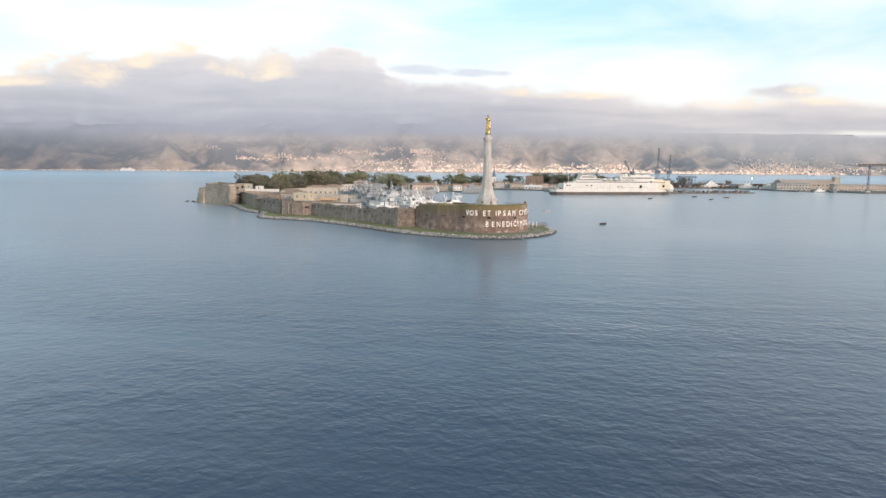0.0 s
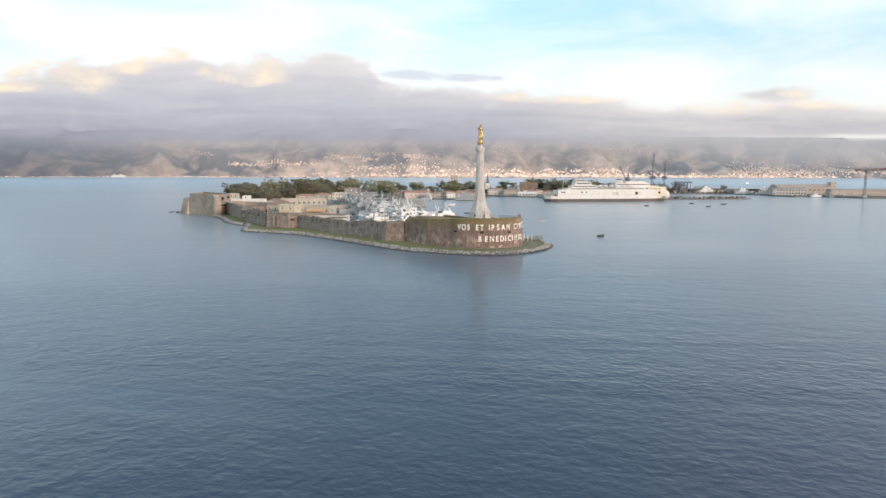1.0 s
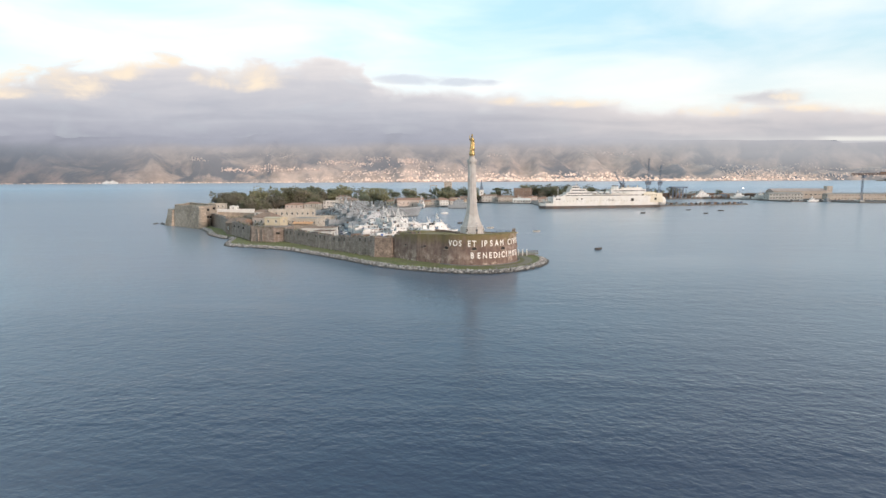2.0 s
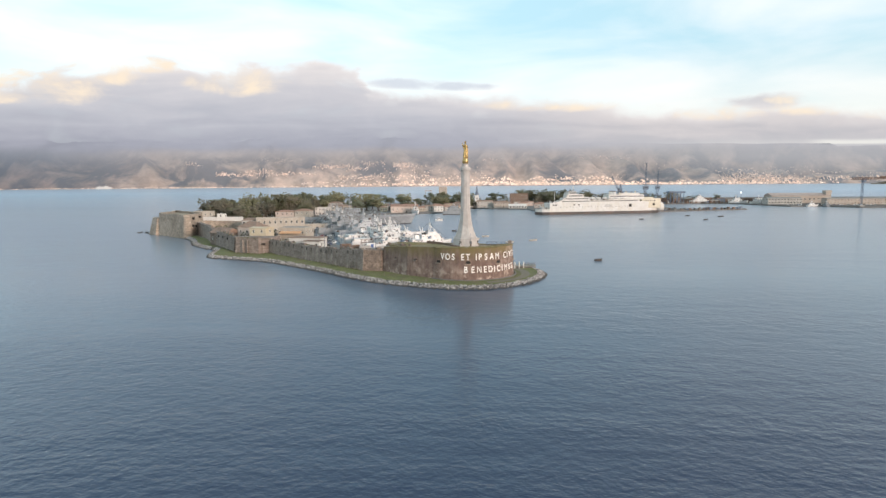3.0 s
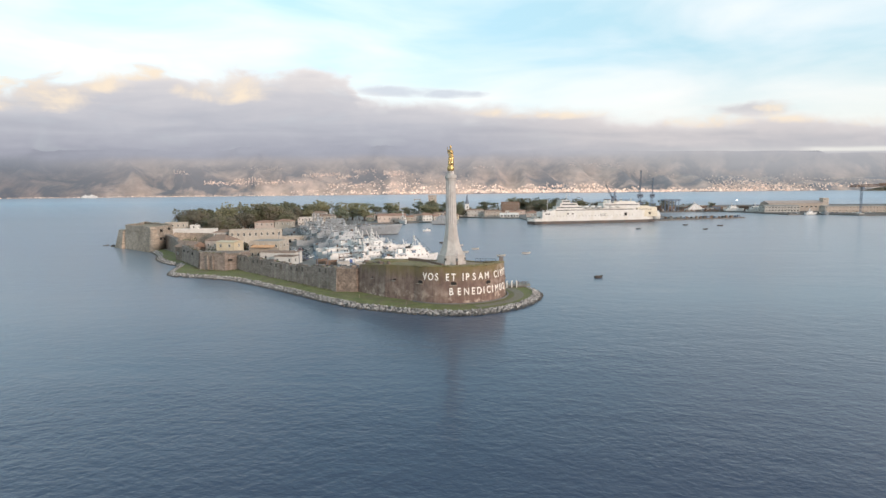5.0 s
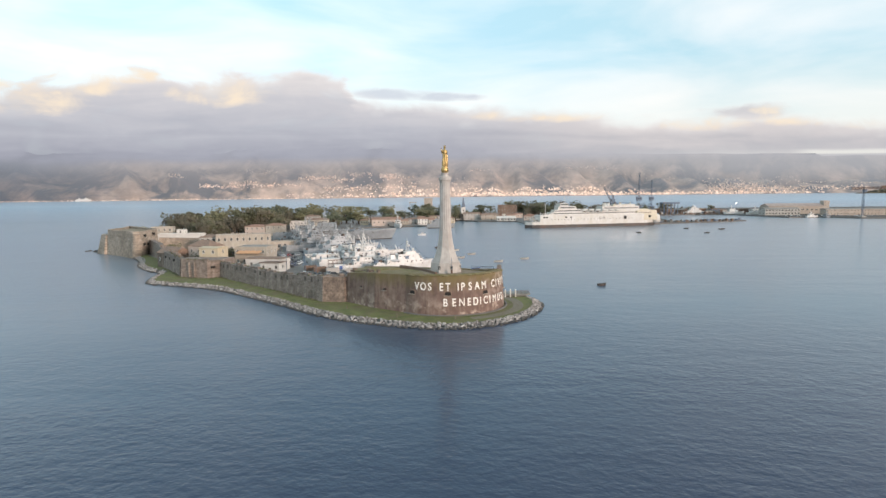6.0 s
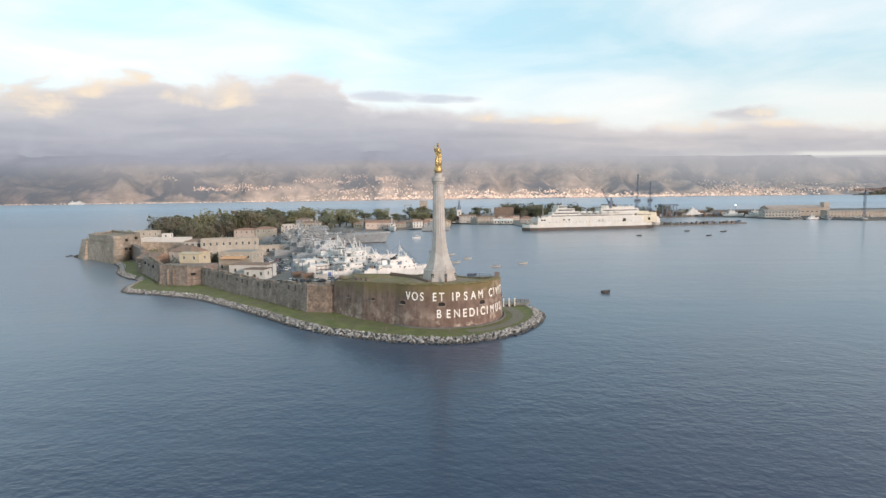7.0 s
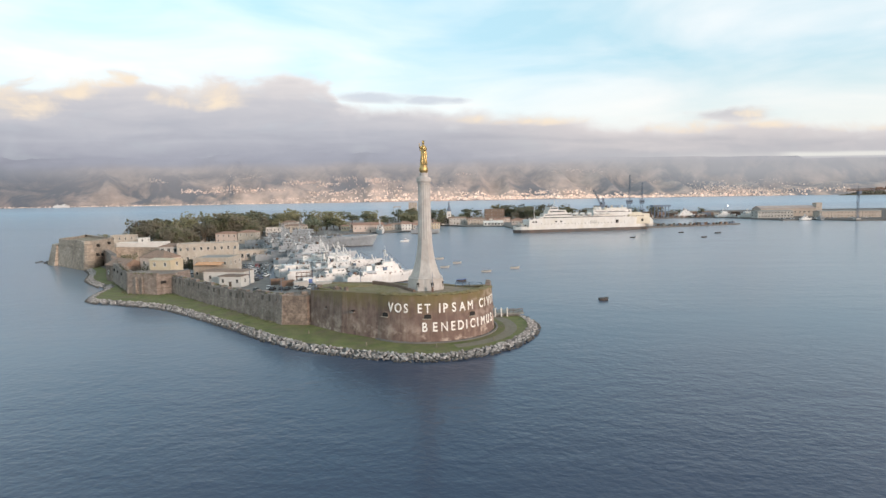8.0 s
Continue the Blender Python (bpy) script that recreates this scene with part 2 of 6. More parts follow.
    # colour: blue-grey base, lilac grey body, paler towards the east; warm sunlight painted on the crests
    tone = plus(madd(streak, 420.0, z), madd(billow, 240.0, -330.0))
    body = ramp(nt, [(0.0, (0.34, 0.355, 0.415)), (0.22, (0.40, 0.415, 0.475)), (0.45, (0.50, 0.515, 0.565)), (0.72, (0.61, 0.61, 0.64)), (1.0, (0.76, 0.73, 0.72))])
    nt.links.new(span(tone, 180, 900, soft=False), body.inputs[0])
    pale = mix_rgb(nt, span(x, -500, 1500, 0, 0.75), body.outputs[0], mix_rgb(nt, span(tone, 250, 560), (0.52, 0.52, 0.54), (0.72, 0.675, 0.655)).outputs[0])
    col = mix_rgb(nt, times(span(depth, 150, 0, 0, 0.85), span(broad, 0.35, 0.6, 0.5, 1.0)), pale.outputs[0], (0.90, 0.86, 0.83))
    lit = puff(-2880, 715, 350, 100)
    for x0, z0, a, b in ((-1620, 765, 280, 85), (-3200, 630, 240, 50), (-2300, 845, 320, 45), (-2520, 775, 230, 70), (1880, 530, 260, 50), (2700, 570, 340, 52), (3150, 540, 280, 50), (560, 600, 420, 40), (2400, 632, 160, 35)):
        lit = math_node(nt, "MAXIMUM", lit, puff(x0, z0, a, b)).outputs[0]
    lit = times(times(lit, span(x, -800, 600, 1.0, 0.95)), times(span(billow, 0.36, 0.62, 0.35, 1.0), math_node(nt, "MAXIMUM", span(depth, -40, 70), tuft).outputs[0]))
    torn = math_node(nt, "SUBTRACT", scrap, whole, clamp=True).outputs[0]
    col = mix_rgb(nt, torn, col.outputs[0], (0.57, 0.63, 0.72))
    col = mix_rgb(nt, math_node(nt, "SUBTRACT", tuft, whole, clamp=True).outputs[0], col.outputs[0], (0.60, 0.59, 0.61))
    col = mix_rgb(nt, lit, col.outputs[0], (0.95, 0.82, 0.65))
    # painted haze below the base: blue-grey in the west, warmer before the sunlit slopes
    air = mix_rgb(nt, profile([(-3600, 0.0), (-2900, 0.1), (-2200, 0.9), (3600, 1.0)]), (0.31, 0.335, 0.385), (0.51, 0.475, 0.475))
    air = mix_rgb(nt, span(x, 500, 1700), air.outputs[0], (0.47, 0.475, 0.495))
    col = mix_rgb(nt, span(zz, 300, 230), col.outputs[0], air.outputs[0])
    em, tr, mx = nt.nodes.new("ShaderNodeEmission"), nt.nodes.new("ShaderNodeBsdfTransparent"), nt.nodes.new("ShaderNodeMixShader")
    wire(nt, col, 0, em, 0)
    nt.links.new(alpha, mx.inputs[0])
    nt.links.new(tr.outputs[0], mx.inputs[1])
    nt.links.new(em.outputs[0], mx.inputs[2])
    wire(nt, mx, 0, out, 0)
    return m


def make_tower_wall():
    """Old brown plaster: blotches, pale lime patches low down, olive moss that runs from the top."""
    m = surface("tower_plaster", (0.112, 0.074, 0.061), (0.215, 0.146, 0.120), 0.55, 0.93, 0, 0.14, (0.13, 0.082, 0.066), 0.13, 0.85, (0.38, 0.30, 0.24), 0.42, fine=2.2)
    nt = m.node_tree
    b = nt.nodes["Principled BSDF"]
    old = b.inputs["Base Color"].links[0].from_socket
    tc = nt.nodes.new("ShaderNodeTexCoord")
    sep = nt.nodes.new("ShaderNodeSeparateXYZ")
    wire(nt, tc, "Object", sep, 0)

    def patches(scale, lo, hi, off):
        mp = node(nt, "ShaderNodeMapping", Scale=scale, Location=off)
        wire(nt, tc, "Object", mp, 0)
        n = node(nt, "ShaderNodeTexNoise", Scale=1.0, Detail=7.0, Roughness=0.62, Distortion=0.3)
        wire(nt, mp, 0, n, "Vector")
        r = ramp(nt, [(lo, (0, 0, 0)), (hi, (1, 1, 1))])
        wire(nt, n, 0, r, 0)
        return n.outputs[0], r.outputs[0]

    raw, _ = patches((0.5, 0.5, 0.13), 0.4, 0.6, (0, 0, 0))
    zz = math_node(nt, "MULTIPLY_ADD", raw, 10.0)
    nt.links.new(sep.outputs["Z"], zz.inputs[2])
    moss = nt.nodes.new("ShaderNodeMapRange")
    moss.inputs["From Min"].default_value, moss.inputs["From Max"].default_value, moss.inputs["To Max"].default_value = 13.4, 17.8, 0.85
    wire(nt, zz, 0, moss, 0)
    col = mix_rgb(nt, moss.outputs[0], old, (0.155, 0.120, 0.050))
    _, lime = patches((0.28, 0.28, 0.34), 0.50, 0.62, (3, 1, 2))
    down = nt.nodes.new("ShaderNodeMapRange")
    down.inputs["From Min"].default_value, down.inputs["From Max"].default_value, down.inputs["To Max"].default_value = 7.5, 2.0, 0.8
    wire(nt, sep, "Z", down, 0)
    east = nt.nodes.new("ShaderNodeMapRange")
    east.inputs["From Min"].default_value, east.inputs["From Max"].default_value, east.inputs["To Max"].default_value = 3.0, 17.0, 0.45
    wire(nt, sep, "X", east, 0)
    reach = math_node(nt, "ADD", down.outputs[0], east.outputs[0], True)
    f = math_node(nt, "MULTIPLY", lime, reach.outputs[0])
    col = mix_rgb(nt, f.outputs[0], col.outputs[0], (0.46, 0.37, 0.31))
    wire(nt, col, 0, b, "Base Color")
    return m


M_WATER, M_CLOUD, M_TOWER = make_water(), make_cloud(), make_tower_wall()
M_RAMPART = surface("rampart_plaster", (0.16, 0.105, 0.078), (0.26, 0.18, 0.135), 0.35, 0.92, 0, 0.10, (0.13, 0.085, 0.06), 0.10, 0.75, (0.40, 0.33, 0.25), 0.55, fine=2.0)
M_CURTAIN = surface("curtain_stone", (0.162, 0.128, 0.110), (0.268, 0.218, 0.190), 0.5, 0.92, 0, 0.15, (0.11, 0.088, 0.07), 0.14, 0.85, (0.35, 0.305, 0.265), 0.6, fine=1.8, courses=(1.1, 0.5), streak_scale=0.3)
M_PIER = surface("rubble_masonry", (0.13, 0.100, 0.082), (0.28, 0.222, 0.182), 1.0, 0.95, 0, 0.35, (0.10, 0.078, 0.065), 0.3, 0.8, fine=1.3, courses=(1.3, 0.8))
M_FORT = surface("fort_limestone", (0.285, 0.232, 0.186), (0.43, 0.362, 0.30), 0.4, 0.9, 0, 0.15, (0.19, 0.155, 0.12), 0.09, 0.8, (0.20, 0.165, 0.13), 0.35, fine=1.6, courses=(1.5, 0.75))
M_GRASS = surface("short_grass", (0.088, 0.104, 0.030), (0.165, 0.170, 0.058), 0.35, 0.95, 0, 0.08, (0.145, 0.112, 0.07), 0.16, 0.8, fine=6)
M_MOSS = surface("dry_moss_turf", (0.120, 0.104, 0.042), (0.205, 0.172, 0.078), 0.6, 0.95, 0, 0.08, (0.21, 0.165, 0.11), 0.2, 0.7, fine=5)
M_EARTH = surface("worn_quay", (0.125, 0.118, 0.112), (0.205, 0.195, 0.183), 0.15, 0.9, 0, 0.02, (0.10, 0.095, 0.09), 0.03, 0.7)
M_SLOTDARK = surface("embrasure_shade_stone", (0.060, 0.050, 0.043), (0.115, 0.097, 0.082), 0.8, 0.95, 0, 0.1)
M_PATH = surface("gravel_path", (0.15, 0.130, 0.095), (0.21, 0.185, 0.14), 0.8, 0.95, 0, 0.03)
M_ROCK = surface("riprap_limestone", (0.20, 0.188, 0.178), (0.54, 0.51, 0.49), 0.9, 0.9, 0, 0.06, (0.10, 0.095, 0.09), 0.7, 0.85, per_object=0.7)
M_COLUMN = surface("pale_concrete", (0.37, 0.345, 0.325), (0.47, 0.44, 0.415), 0.4, 0.75, 0, 0.02, (0.30, 0.27, 0.245), 0.22, 0.7, (0.28, 0.25, 0.225), 0.5, streak_scale=0.9)
M_GOLD = surface("gilded_bronze", (0.42, 0.285, 0.11), (0.64, 0.46, 0.20), 1.6, 0.42, 0.75, 0.10, (0.16, 0.10, 0.045), 1.3, 0.85)
M_LETTER = surface("white_lettering", (0.78, 0.74, 0.69), (0.84, 0.81, 0.77), 1.0, 0.8, 0, 0, (0.55, 0.46, 0.38), 0.5, 0.5)
M_DARK = surface("dark_opening", (0.012, 0.011, 0.010), (0.025, 0.022, 0.02), 1.0, 0.9)
# sunlit slopes and blue gully shade are painted into the scrub as patches
M_HILL = surface("scrub_hill_painted_relief", (0.30, 0.245, 0.21), (0.66, 0.51, 0.43), 0.0065, 0.95, 0, 0, (0.10, 0.125, 0.155), 0.0034, 0.9, stain_range=(0.44, 0.58))


def shaded_west(m):
    """Paints cloud shade into the colour of the hills' western end."""
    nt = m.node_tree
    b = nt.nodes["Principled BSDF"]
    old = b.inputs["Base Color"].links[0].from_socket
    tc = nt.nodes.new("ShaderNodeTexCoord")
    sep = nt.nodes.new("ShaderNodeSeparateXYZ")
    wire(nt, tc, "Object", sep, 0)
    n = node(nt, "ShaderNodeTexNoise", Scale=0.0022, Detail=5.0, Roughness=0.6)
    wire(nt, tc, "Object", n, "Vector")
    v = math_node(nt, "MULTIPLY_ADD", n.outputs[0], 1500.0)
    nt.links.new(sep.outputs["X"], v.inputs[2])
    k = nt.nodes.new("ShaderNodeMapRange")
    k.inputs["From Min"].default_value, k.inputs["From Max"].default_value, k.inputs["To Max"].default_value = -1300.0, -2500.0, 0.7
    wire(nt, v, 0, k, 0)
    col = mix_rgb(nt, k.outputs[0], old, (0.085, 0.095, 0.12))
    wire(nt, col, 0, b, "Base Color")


shaded_west(M_HILL)


def by_island(m, amount):
    """Lets joined pieces differ in brightness."""
    nt = m.node_tree
    b = nt.nodes["Principled BSDF"]
    old = b.inputs["Base Color"].links[0].from_socket
    geo = nt.nodes.new("ShaderNodeNewGeometry")
    v = math_node(nt, "MULTIPLY_ADD", geo.outputs["Random Per Island"], amount)
    v.inputs[2].default_value = 1 - amount / 2
    hsv = nt.nodes.new("ShaderNodeHueSaturation")
    wire(nt, v, 0, hsv, "Value")
    nt.links.new(old, hsv.inputs["Color"])
    wire(nt, hsv, 0, b, "Base Color")
    return m


by_island(M_ROCK, 0.8)
M_YARD = surface("oily_yard", (0.065, 0.058, 0.053), (0.115, 0.104, 0.095), 0.12, 0.9, 0, 0, (0.06, 0.05, 0.045), 0.04, 0.8)
M_HALL = surface("faded_hall_plaster", (0.36, 0.305, 0.26), (0.45, 0.39, 0.335), 0.2, 0.9, 0, 0, (0.32, 0.27, 0.23), 0.05, 0.7, (0.30, 0.25, 0.21), 0.4)
M_HALLROOF = surface("faded_pink_roof", (0.31, 0.25, 0.225), (0.41, 0.34, 0.305), 0.15, 0.9, 0, 0, (0.28, 0.22, 0.2), 0.05, 0.7)
M_DRY = surface("dry_earth_roof", (0.20, 0.155, 0.11), (0.29, 0.235, 0.17), 0.4, 0.95, 0, 0.08, (0.14, 0.12, 0.07), 0.15, 0.6)
M_ASH = surface("shore_stone_wet", (0.06, 0.057, 0.053), (0.13, 0.122, 0.112), 0.7, 0.6, 0, 0.05)
M_CREAM = surface("cream_plaster", (0.36, 0.32, 0.272), (0.47, 0.425, 0.365), 0.3, 0.9, 0, 0, (0.34, 0.29, 0.23), 0.14, 0.7, (0.30, 0.26, 0.21), 0.5)
M_YELLOW = surface("yellow_plaster", (0.42, 0.36, 0.265), (0.51, 0.445, 0.335), 0.3, 0.9, 0, 0, (0.55, 0.44, 0.26), 0.2, 0.4)
M_WHITE = surface("white_plaster", (0.57, 0.545, 0.515), (0.66, 0.64, 0.61), 0.3, 0.9, 0, 0, (0.58, 0.55, 0.50), 0.15, 0.5, (0.55, 0.52, 0.47), 0.3)
M_PINK = surface("pink_plaster", (0.46, 0.375, 0.325), (0.55, 0.46, 0.405), 0.3, 0.9, 0, 0, (0.46, 0.34, 0.28), 0.12, 0.5)
M_OCHRE = surface("ochre_plaster", (0.50, 0.41, 0.29), (0.58, 0.49, 0.37), 0.3, 0.9, 0, 0, (0.40, 0.31, 0.2), 0.12, 0.5)
M_GREYWALL = surface("grey_plaster", (0.36, 0.34, 0.32), (0.46, 0.44, 0.41), 0.3, 0.9, 0, 0, (0.26, 0.25, 0.23), 0.12, 0.6)
M_BROWNWALL = surface("brown_brick_front", (0.15, 0.10, 0.075), (0.21, 0.145, 0.11), 0.5, 0.9, 0, 0, (0.10, 0.075, 0.06), 0.1, 0.6)
M_TILE = surface("terracotta_tiles", (0.25, 0.145, 0.105), (0.36, 0.215, 0.16), 0.8, 0.9, 0, 0.06, (0.19, 0.13, 0.10), 0.15, 0.7, fine=3.0)
M_TILE_OLD = surface("weathered_brown_tiles", (0.20, 0.135, 0.10), (0.30, 0.20, 0.15), 0.8, 0.9, 0, 0.06, (0.14, 0.11, 0.09), 0.2, 0.7, fine=3.0)
M_FLAT = surface("flat_roof_felt", (0.22, 0.21, 0.195), (0.32, 0.30, 0.28), 0.3, 0.9, 0, 0, (0.17, 0.16, 0.15), 0.1, 0.6)
M_GLASS = surface("dark_window_glass", (0.03, 0.035, 0.04), (0.06, 0.065, 0.07), 0.5, 0.15)
M_FRAME = surface("pale_window_frame", (0.50, 0.48, 0.44), (0.58, 0.56, 0.52), 1.0, 0.7)
M_SHIPWHITE = surface("white_ship_paint", (0.59, 0.59, 0.585), (0.68, 0.68, 0.67), 0.4, 0.45, 0, 0, (0.50, 0.48, 0.45), 0.2, 0.6, (0.42, 0.36, 0.30), 0.5)
M_FERRY = surface("old_ferry_paint", (0.53, 0.52, 0.495), (0.63, 0.62, 0.60), 0.25, 0.6, 0, 0, (0.52, 0.49, 0.42), 0.12, 0.7, (0.40, 0.32, 0.24), 0.30, streak_scale=0.35)
M_FERRYBUFF = surface("buff_ship_paint", (0.47, 0.42, 0.32), (0.58, 0.53, 0.42), 0.2, 0.55, 0, 0, (0.5, 0.42, 0.3), 0.1, 0.5)
M_NAVY = surface("naval_grey_paint", (0.215, 0.235, 0.25), (0.30, 0.32, 0.335), 0.4, 0.5, 0, 0, (0.22, 0.24, 0.25), 0.15, 0.5, (0.20, 0.19, 0.18), 0.3)
M_NAVYPALE = surface("pale_naval_paint", (0.36, 0.38, 0.40), (0.46, 0.48, 0.50), 0.4, 0.5, 0, 0, (0.34, 0.35, 0.36), 0.15, 0.5)
M_BOOT = surface("dark_boot_topping", (0.035, 0.035, 0.035), (0.07, 0.06, 0.055), 0.3, 0.6, 0, 0, (0.12, 0.07, 0.05), 0.1, 0.6)
M_STEEL = surface("blue_grey_crane_paint", (0.085, 0.13, 0.19), (0.14, 0.19, 0.26), 0.5, 0.6, 0, 0, (0.14, 0.09, 0.06), 0.3, 0.6)
M_RUST = surface("rusty_steel", (0.10, 0.062, 0.047), (0.18, 0.115, 0.085), 0.5, 0.85, 0, 0, (0.08, 0.05, 0.04), 0.3, 0.6)
M_DECK = surface("worn_ship_deck", (0.13, 0.135, 0.13), (0.22, 0.225, 0.21), 0.5, 0.8)
M_RUBBER = surface("black_rubber", (0.02, 0.02, 0.02), (0.04, 0.04, 0.04), 2.0, 0.8)
M_AWNING = surface("faded_orange_canvas", (0.55, 0.30, 0.16), (0.66, 0.40, 0.24), 0.8, 0.9)
M_BLUE = surface("blue_tarpaulin", (0.05, 0.10, 0.25), (0.08, 0.14, 0.32), 0.8, 0.7)
M_BARK = surface("tree_bark", (0.07, 0.05, 0.035), (0.12, 0.09, 0.07), 2.0, 0.95)
M_LEAF = [surface("pine_foliage", (0.070, 0.084, 0.055), (0.155, 0.165, 0.11), 0.5, 0.9, per_object=0.9),
          surface("broadleaf_foliage", (0.090, 0.093, 0.050), (0.185, 0.178, 0.105), 0.5, 0.9, per_object=0.9),
          surface("bare_brown_crown", (0.105, 0.096, 0.070), (0.175, 0.157, 0.115), 0.5, 0.95, per_object=0.7)]
M_TOWN = surface("sunlit_town_walls", (0.82, 0.63, 0.52), (0.87, 0.74, 0.65), 0.02, 0.9)
M_CAR = [surface("car_paint_" + n, c, tuple(v * 1.15 for v in c), 0.8, 0.3) for n, c in (("white", (0.7, 0.7, 0.7)), ("silver", (0.38, 0.39, 0.40)), ("black", (0.03, 0.03, 0.033)), ("blue", (0.06, 0.08, 0.14)), ("red", (0.28, 0.03, 0.03)))]
by_island(M_TOWN, 0.75)


# ---- mesh tools ----
class Shape:
    """Vertices and faces gathered for one mesh."""

    def __init__(self):
        self.v, self.f = [], []

    def add(self, vs, fs, m=None):
        k = len(self.v)
        self.v += [tuple(m @ Vector(p)) if m else tuple(p) for p in vs]
        self.f += [tuple(i + k for i in f) for f in fs]
        return self

    def box(self, c, s, rz=0.0, taper=1.0):
        x, y, z = (d / 2 for d in s)
        vs = [(-x, -y, -z), (x, -y, -z), (x, y, -z), (-x, y, -z)]
        vs += [(a * taper, b * taper, z) for a, b, _ in vs]
        return self.add(vs, [(3, 2, 1, 0), (4, 5, 6, 7), (0, 1, 5, 4), (1, 2, 6, 5), (2, 3, 7, 6), (3, 0, 4, 7)], pose(*c, 0, 0, rz))

    def rings(self, rings, caps=True):
        """Skins a row of rings that have equally many points."""
        n, vs = len(rings[0]), [p for r in rings for p in r]
        fs = [(a * n + i, a * n + (i + 1) % n, (a + 1) * n + (i + 1) % n, (a + 1) * n + i) for a in range(len(rings) - 1) for i in range(n)]
        if caps:
            fs += [tuple(reversed(range(n))), tuple((len(rings) - 1) * n + i for i in range(n))]
        return self.add(vs, fs)

    def lathe(self, profile, n=16, c=(0, 0), flute=0.0, turn=0.0):
        return self.rings([[(c[0] + r * (1 - flute * (i % 2)) * math.cos(2 * math.pi * i / n + turn),
                             c[1] + r * (1 - flute * (i % 2)) * math.sin(2 * math.pi * i / n + turn), z) for i in range(n)] for r, z in profile])

    def tube(self, a, b, r0, r1=None, n=6):
        a, b = Vector(a), Vector(b)
        q = (b - a).to_track_quat("Z", "Y")
        r1 = r0 if r1 is None else r1
        ring = lambda p, r: [p + q @ Vector((r * math.cos(2 * math.pi * i / n), r * math.sin(2 * math.pi * i / n), 0)) for i in range(n)]
        return self.rings([ring(a, r0), ring(b, r1)])

    def prism(self, poly, z0, z1, inset=0.0):
        """An upright prism over a plan outline (anticlockwise); inset draws the top in."""
        top = offset(poly, inset) if inset else poly
        k = len(poly)
        return self.rings([[(x, y, z0) for x, y in poly], [(x, y, z1) for x, y in top]]) if k else self

    def wallstrip(self, line, z0, tops, thick, batter=0.0):
        """A wall along an open plan line; tops: its height at each point; thick: to the right of its direction; batter: foot spread on the left side."""
        n = len(line)
        dirs = [(Vector(line[min(i + 1, n - 1)]) - Vector(line[max(i - 1, 0)])).normalized() for i in range(n)]
        rings = []
        for p, d, t in zip(line, dirs, tops):
            nx, ny = d.y, -d.x
            rings.append([(p[0] - nx * batter, p[1] - ny * batter, z0), (p[0], p[1], t), (p[0] + nx * thick, p[1] + ny * thick, t), (p[0] + nx * thick, p[1] + ny * thick, z0)])
        return self.rings(rings)

    def ball(self, c, r, n=8, rough=0.0, seed=0):
        rx, ry, rz = (r, r, r) if isinstance(r, (int, float)) else r
        rs = random.Random(seed)
        m = max(3, n // 2)
        rings = []
        for j in range(m + 1):
            a = math.pi * (j + 0.02 if j == 0 else j - 0.02 if j == m else j) / m
            rings.append([(c[0] + rx * math.sin(a) * math.cos(2 * math.pi * i / n) * (k := 1 + rs.uniform(-rough, rough)),
                           c[1] + ry * math.sin(a) * math.sin(2 * math.pi * i / n) * k, c[2] - rz * math.cos(a) * k) for i in range(n)])
        return self.rings(rings)

    def mesh(self, name, material, smooth=False):
        me = bpy.data.meshes.new(name)
        me.from_pydata(self.v, [], self.f)
        me.materials.append(material)
        if smooth:
            me.shade_smooth()
        me.update()
        return me


def offset(poly, d):
    """The outline drawn in by d."""
    n, out = len(poly), []
    for i in range(n):
        a, b, c = (Vector(poly[(i + k) % n]) for k in (-1, 0, 1))
        u, v = (b - a).normalized(), (c - b).normalized()
        w = Vector((-u.y - v.y, u.x + v.x))
        w = w / max(0.3, w.length_squared / 2)
        out.append((b.x + w.x * d, b.y + w.y * d))
    return out


def smooth_line(points, step=4.0):
    """A curve through plan points."""
    out, n = [], len(points)
    for i in range(n - 1):
        p0, p1, p2, p3 = (Vector(points[min(max(i + k, 0), n - 1)]) for k in (-1, 0, 1, 2))
        m = max(1, int((p2 - p1).length / step))
        for j in range(m):
            t = j / m
            p = 0.5 * (2 * p1 + (p2 - p0) * t + (2 * p0 - 5 * p1 + 4 * p2 - p3) * t * t + (3 * p1 - p0 - 3 * p2 + p3) * t ** 3)
            out.append((p.x, p.y))
    return out + [tuple(points[-1])]


def thing(name, at=(0, 0, 0), rz=0.0, label="", category="", group="", kind=""):
    """The Empty at the base of a thing."""
    ob = new(name)
    ob.empty_display_size = 0.5
    ob.matrix_basis = pose(*at, 0, 0, rz)
    return tagged(ob, label, category, group, kind)


def part(name, shape, material, parent=None, label="", smooth=False):
    ob = new(name, shape if isinstance(shape, bpy.types.Mesh) else shape.mesh(name, material, smooth))
    if parent:
        ob.parent = parent
    return tagged(ob, label)


def setting(name, shape, material, label="", category="", smooth=False, kind="structure"):
    return tagged(part(name, shape, material, None, "", smooth), label, category, "", kind)


def sheet(poly, z):
    return Shape().add([(x, y, z) for x, y in poly], [tuple(range(len(poly)))])

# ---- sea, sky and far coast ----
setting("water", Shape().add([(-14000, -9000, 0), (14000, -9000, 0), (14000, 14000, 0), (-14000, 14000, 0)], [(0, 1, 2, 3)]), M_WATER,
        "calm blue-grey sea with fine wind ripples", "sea")


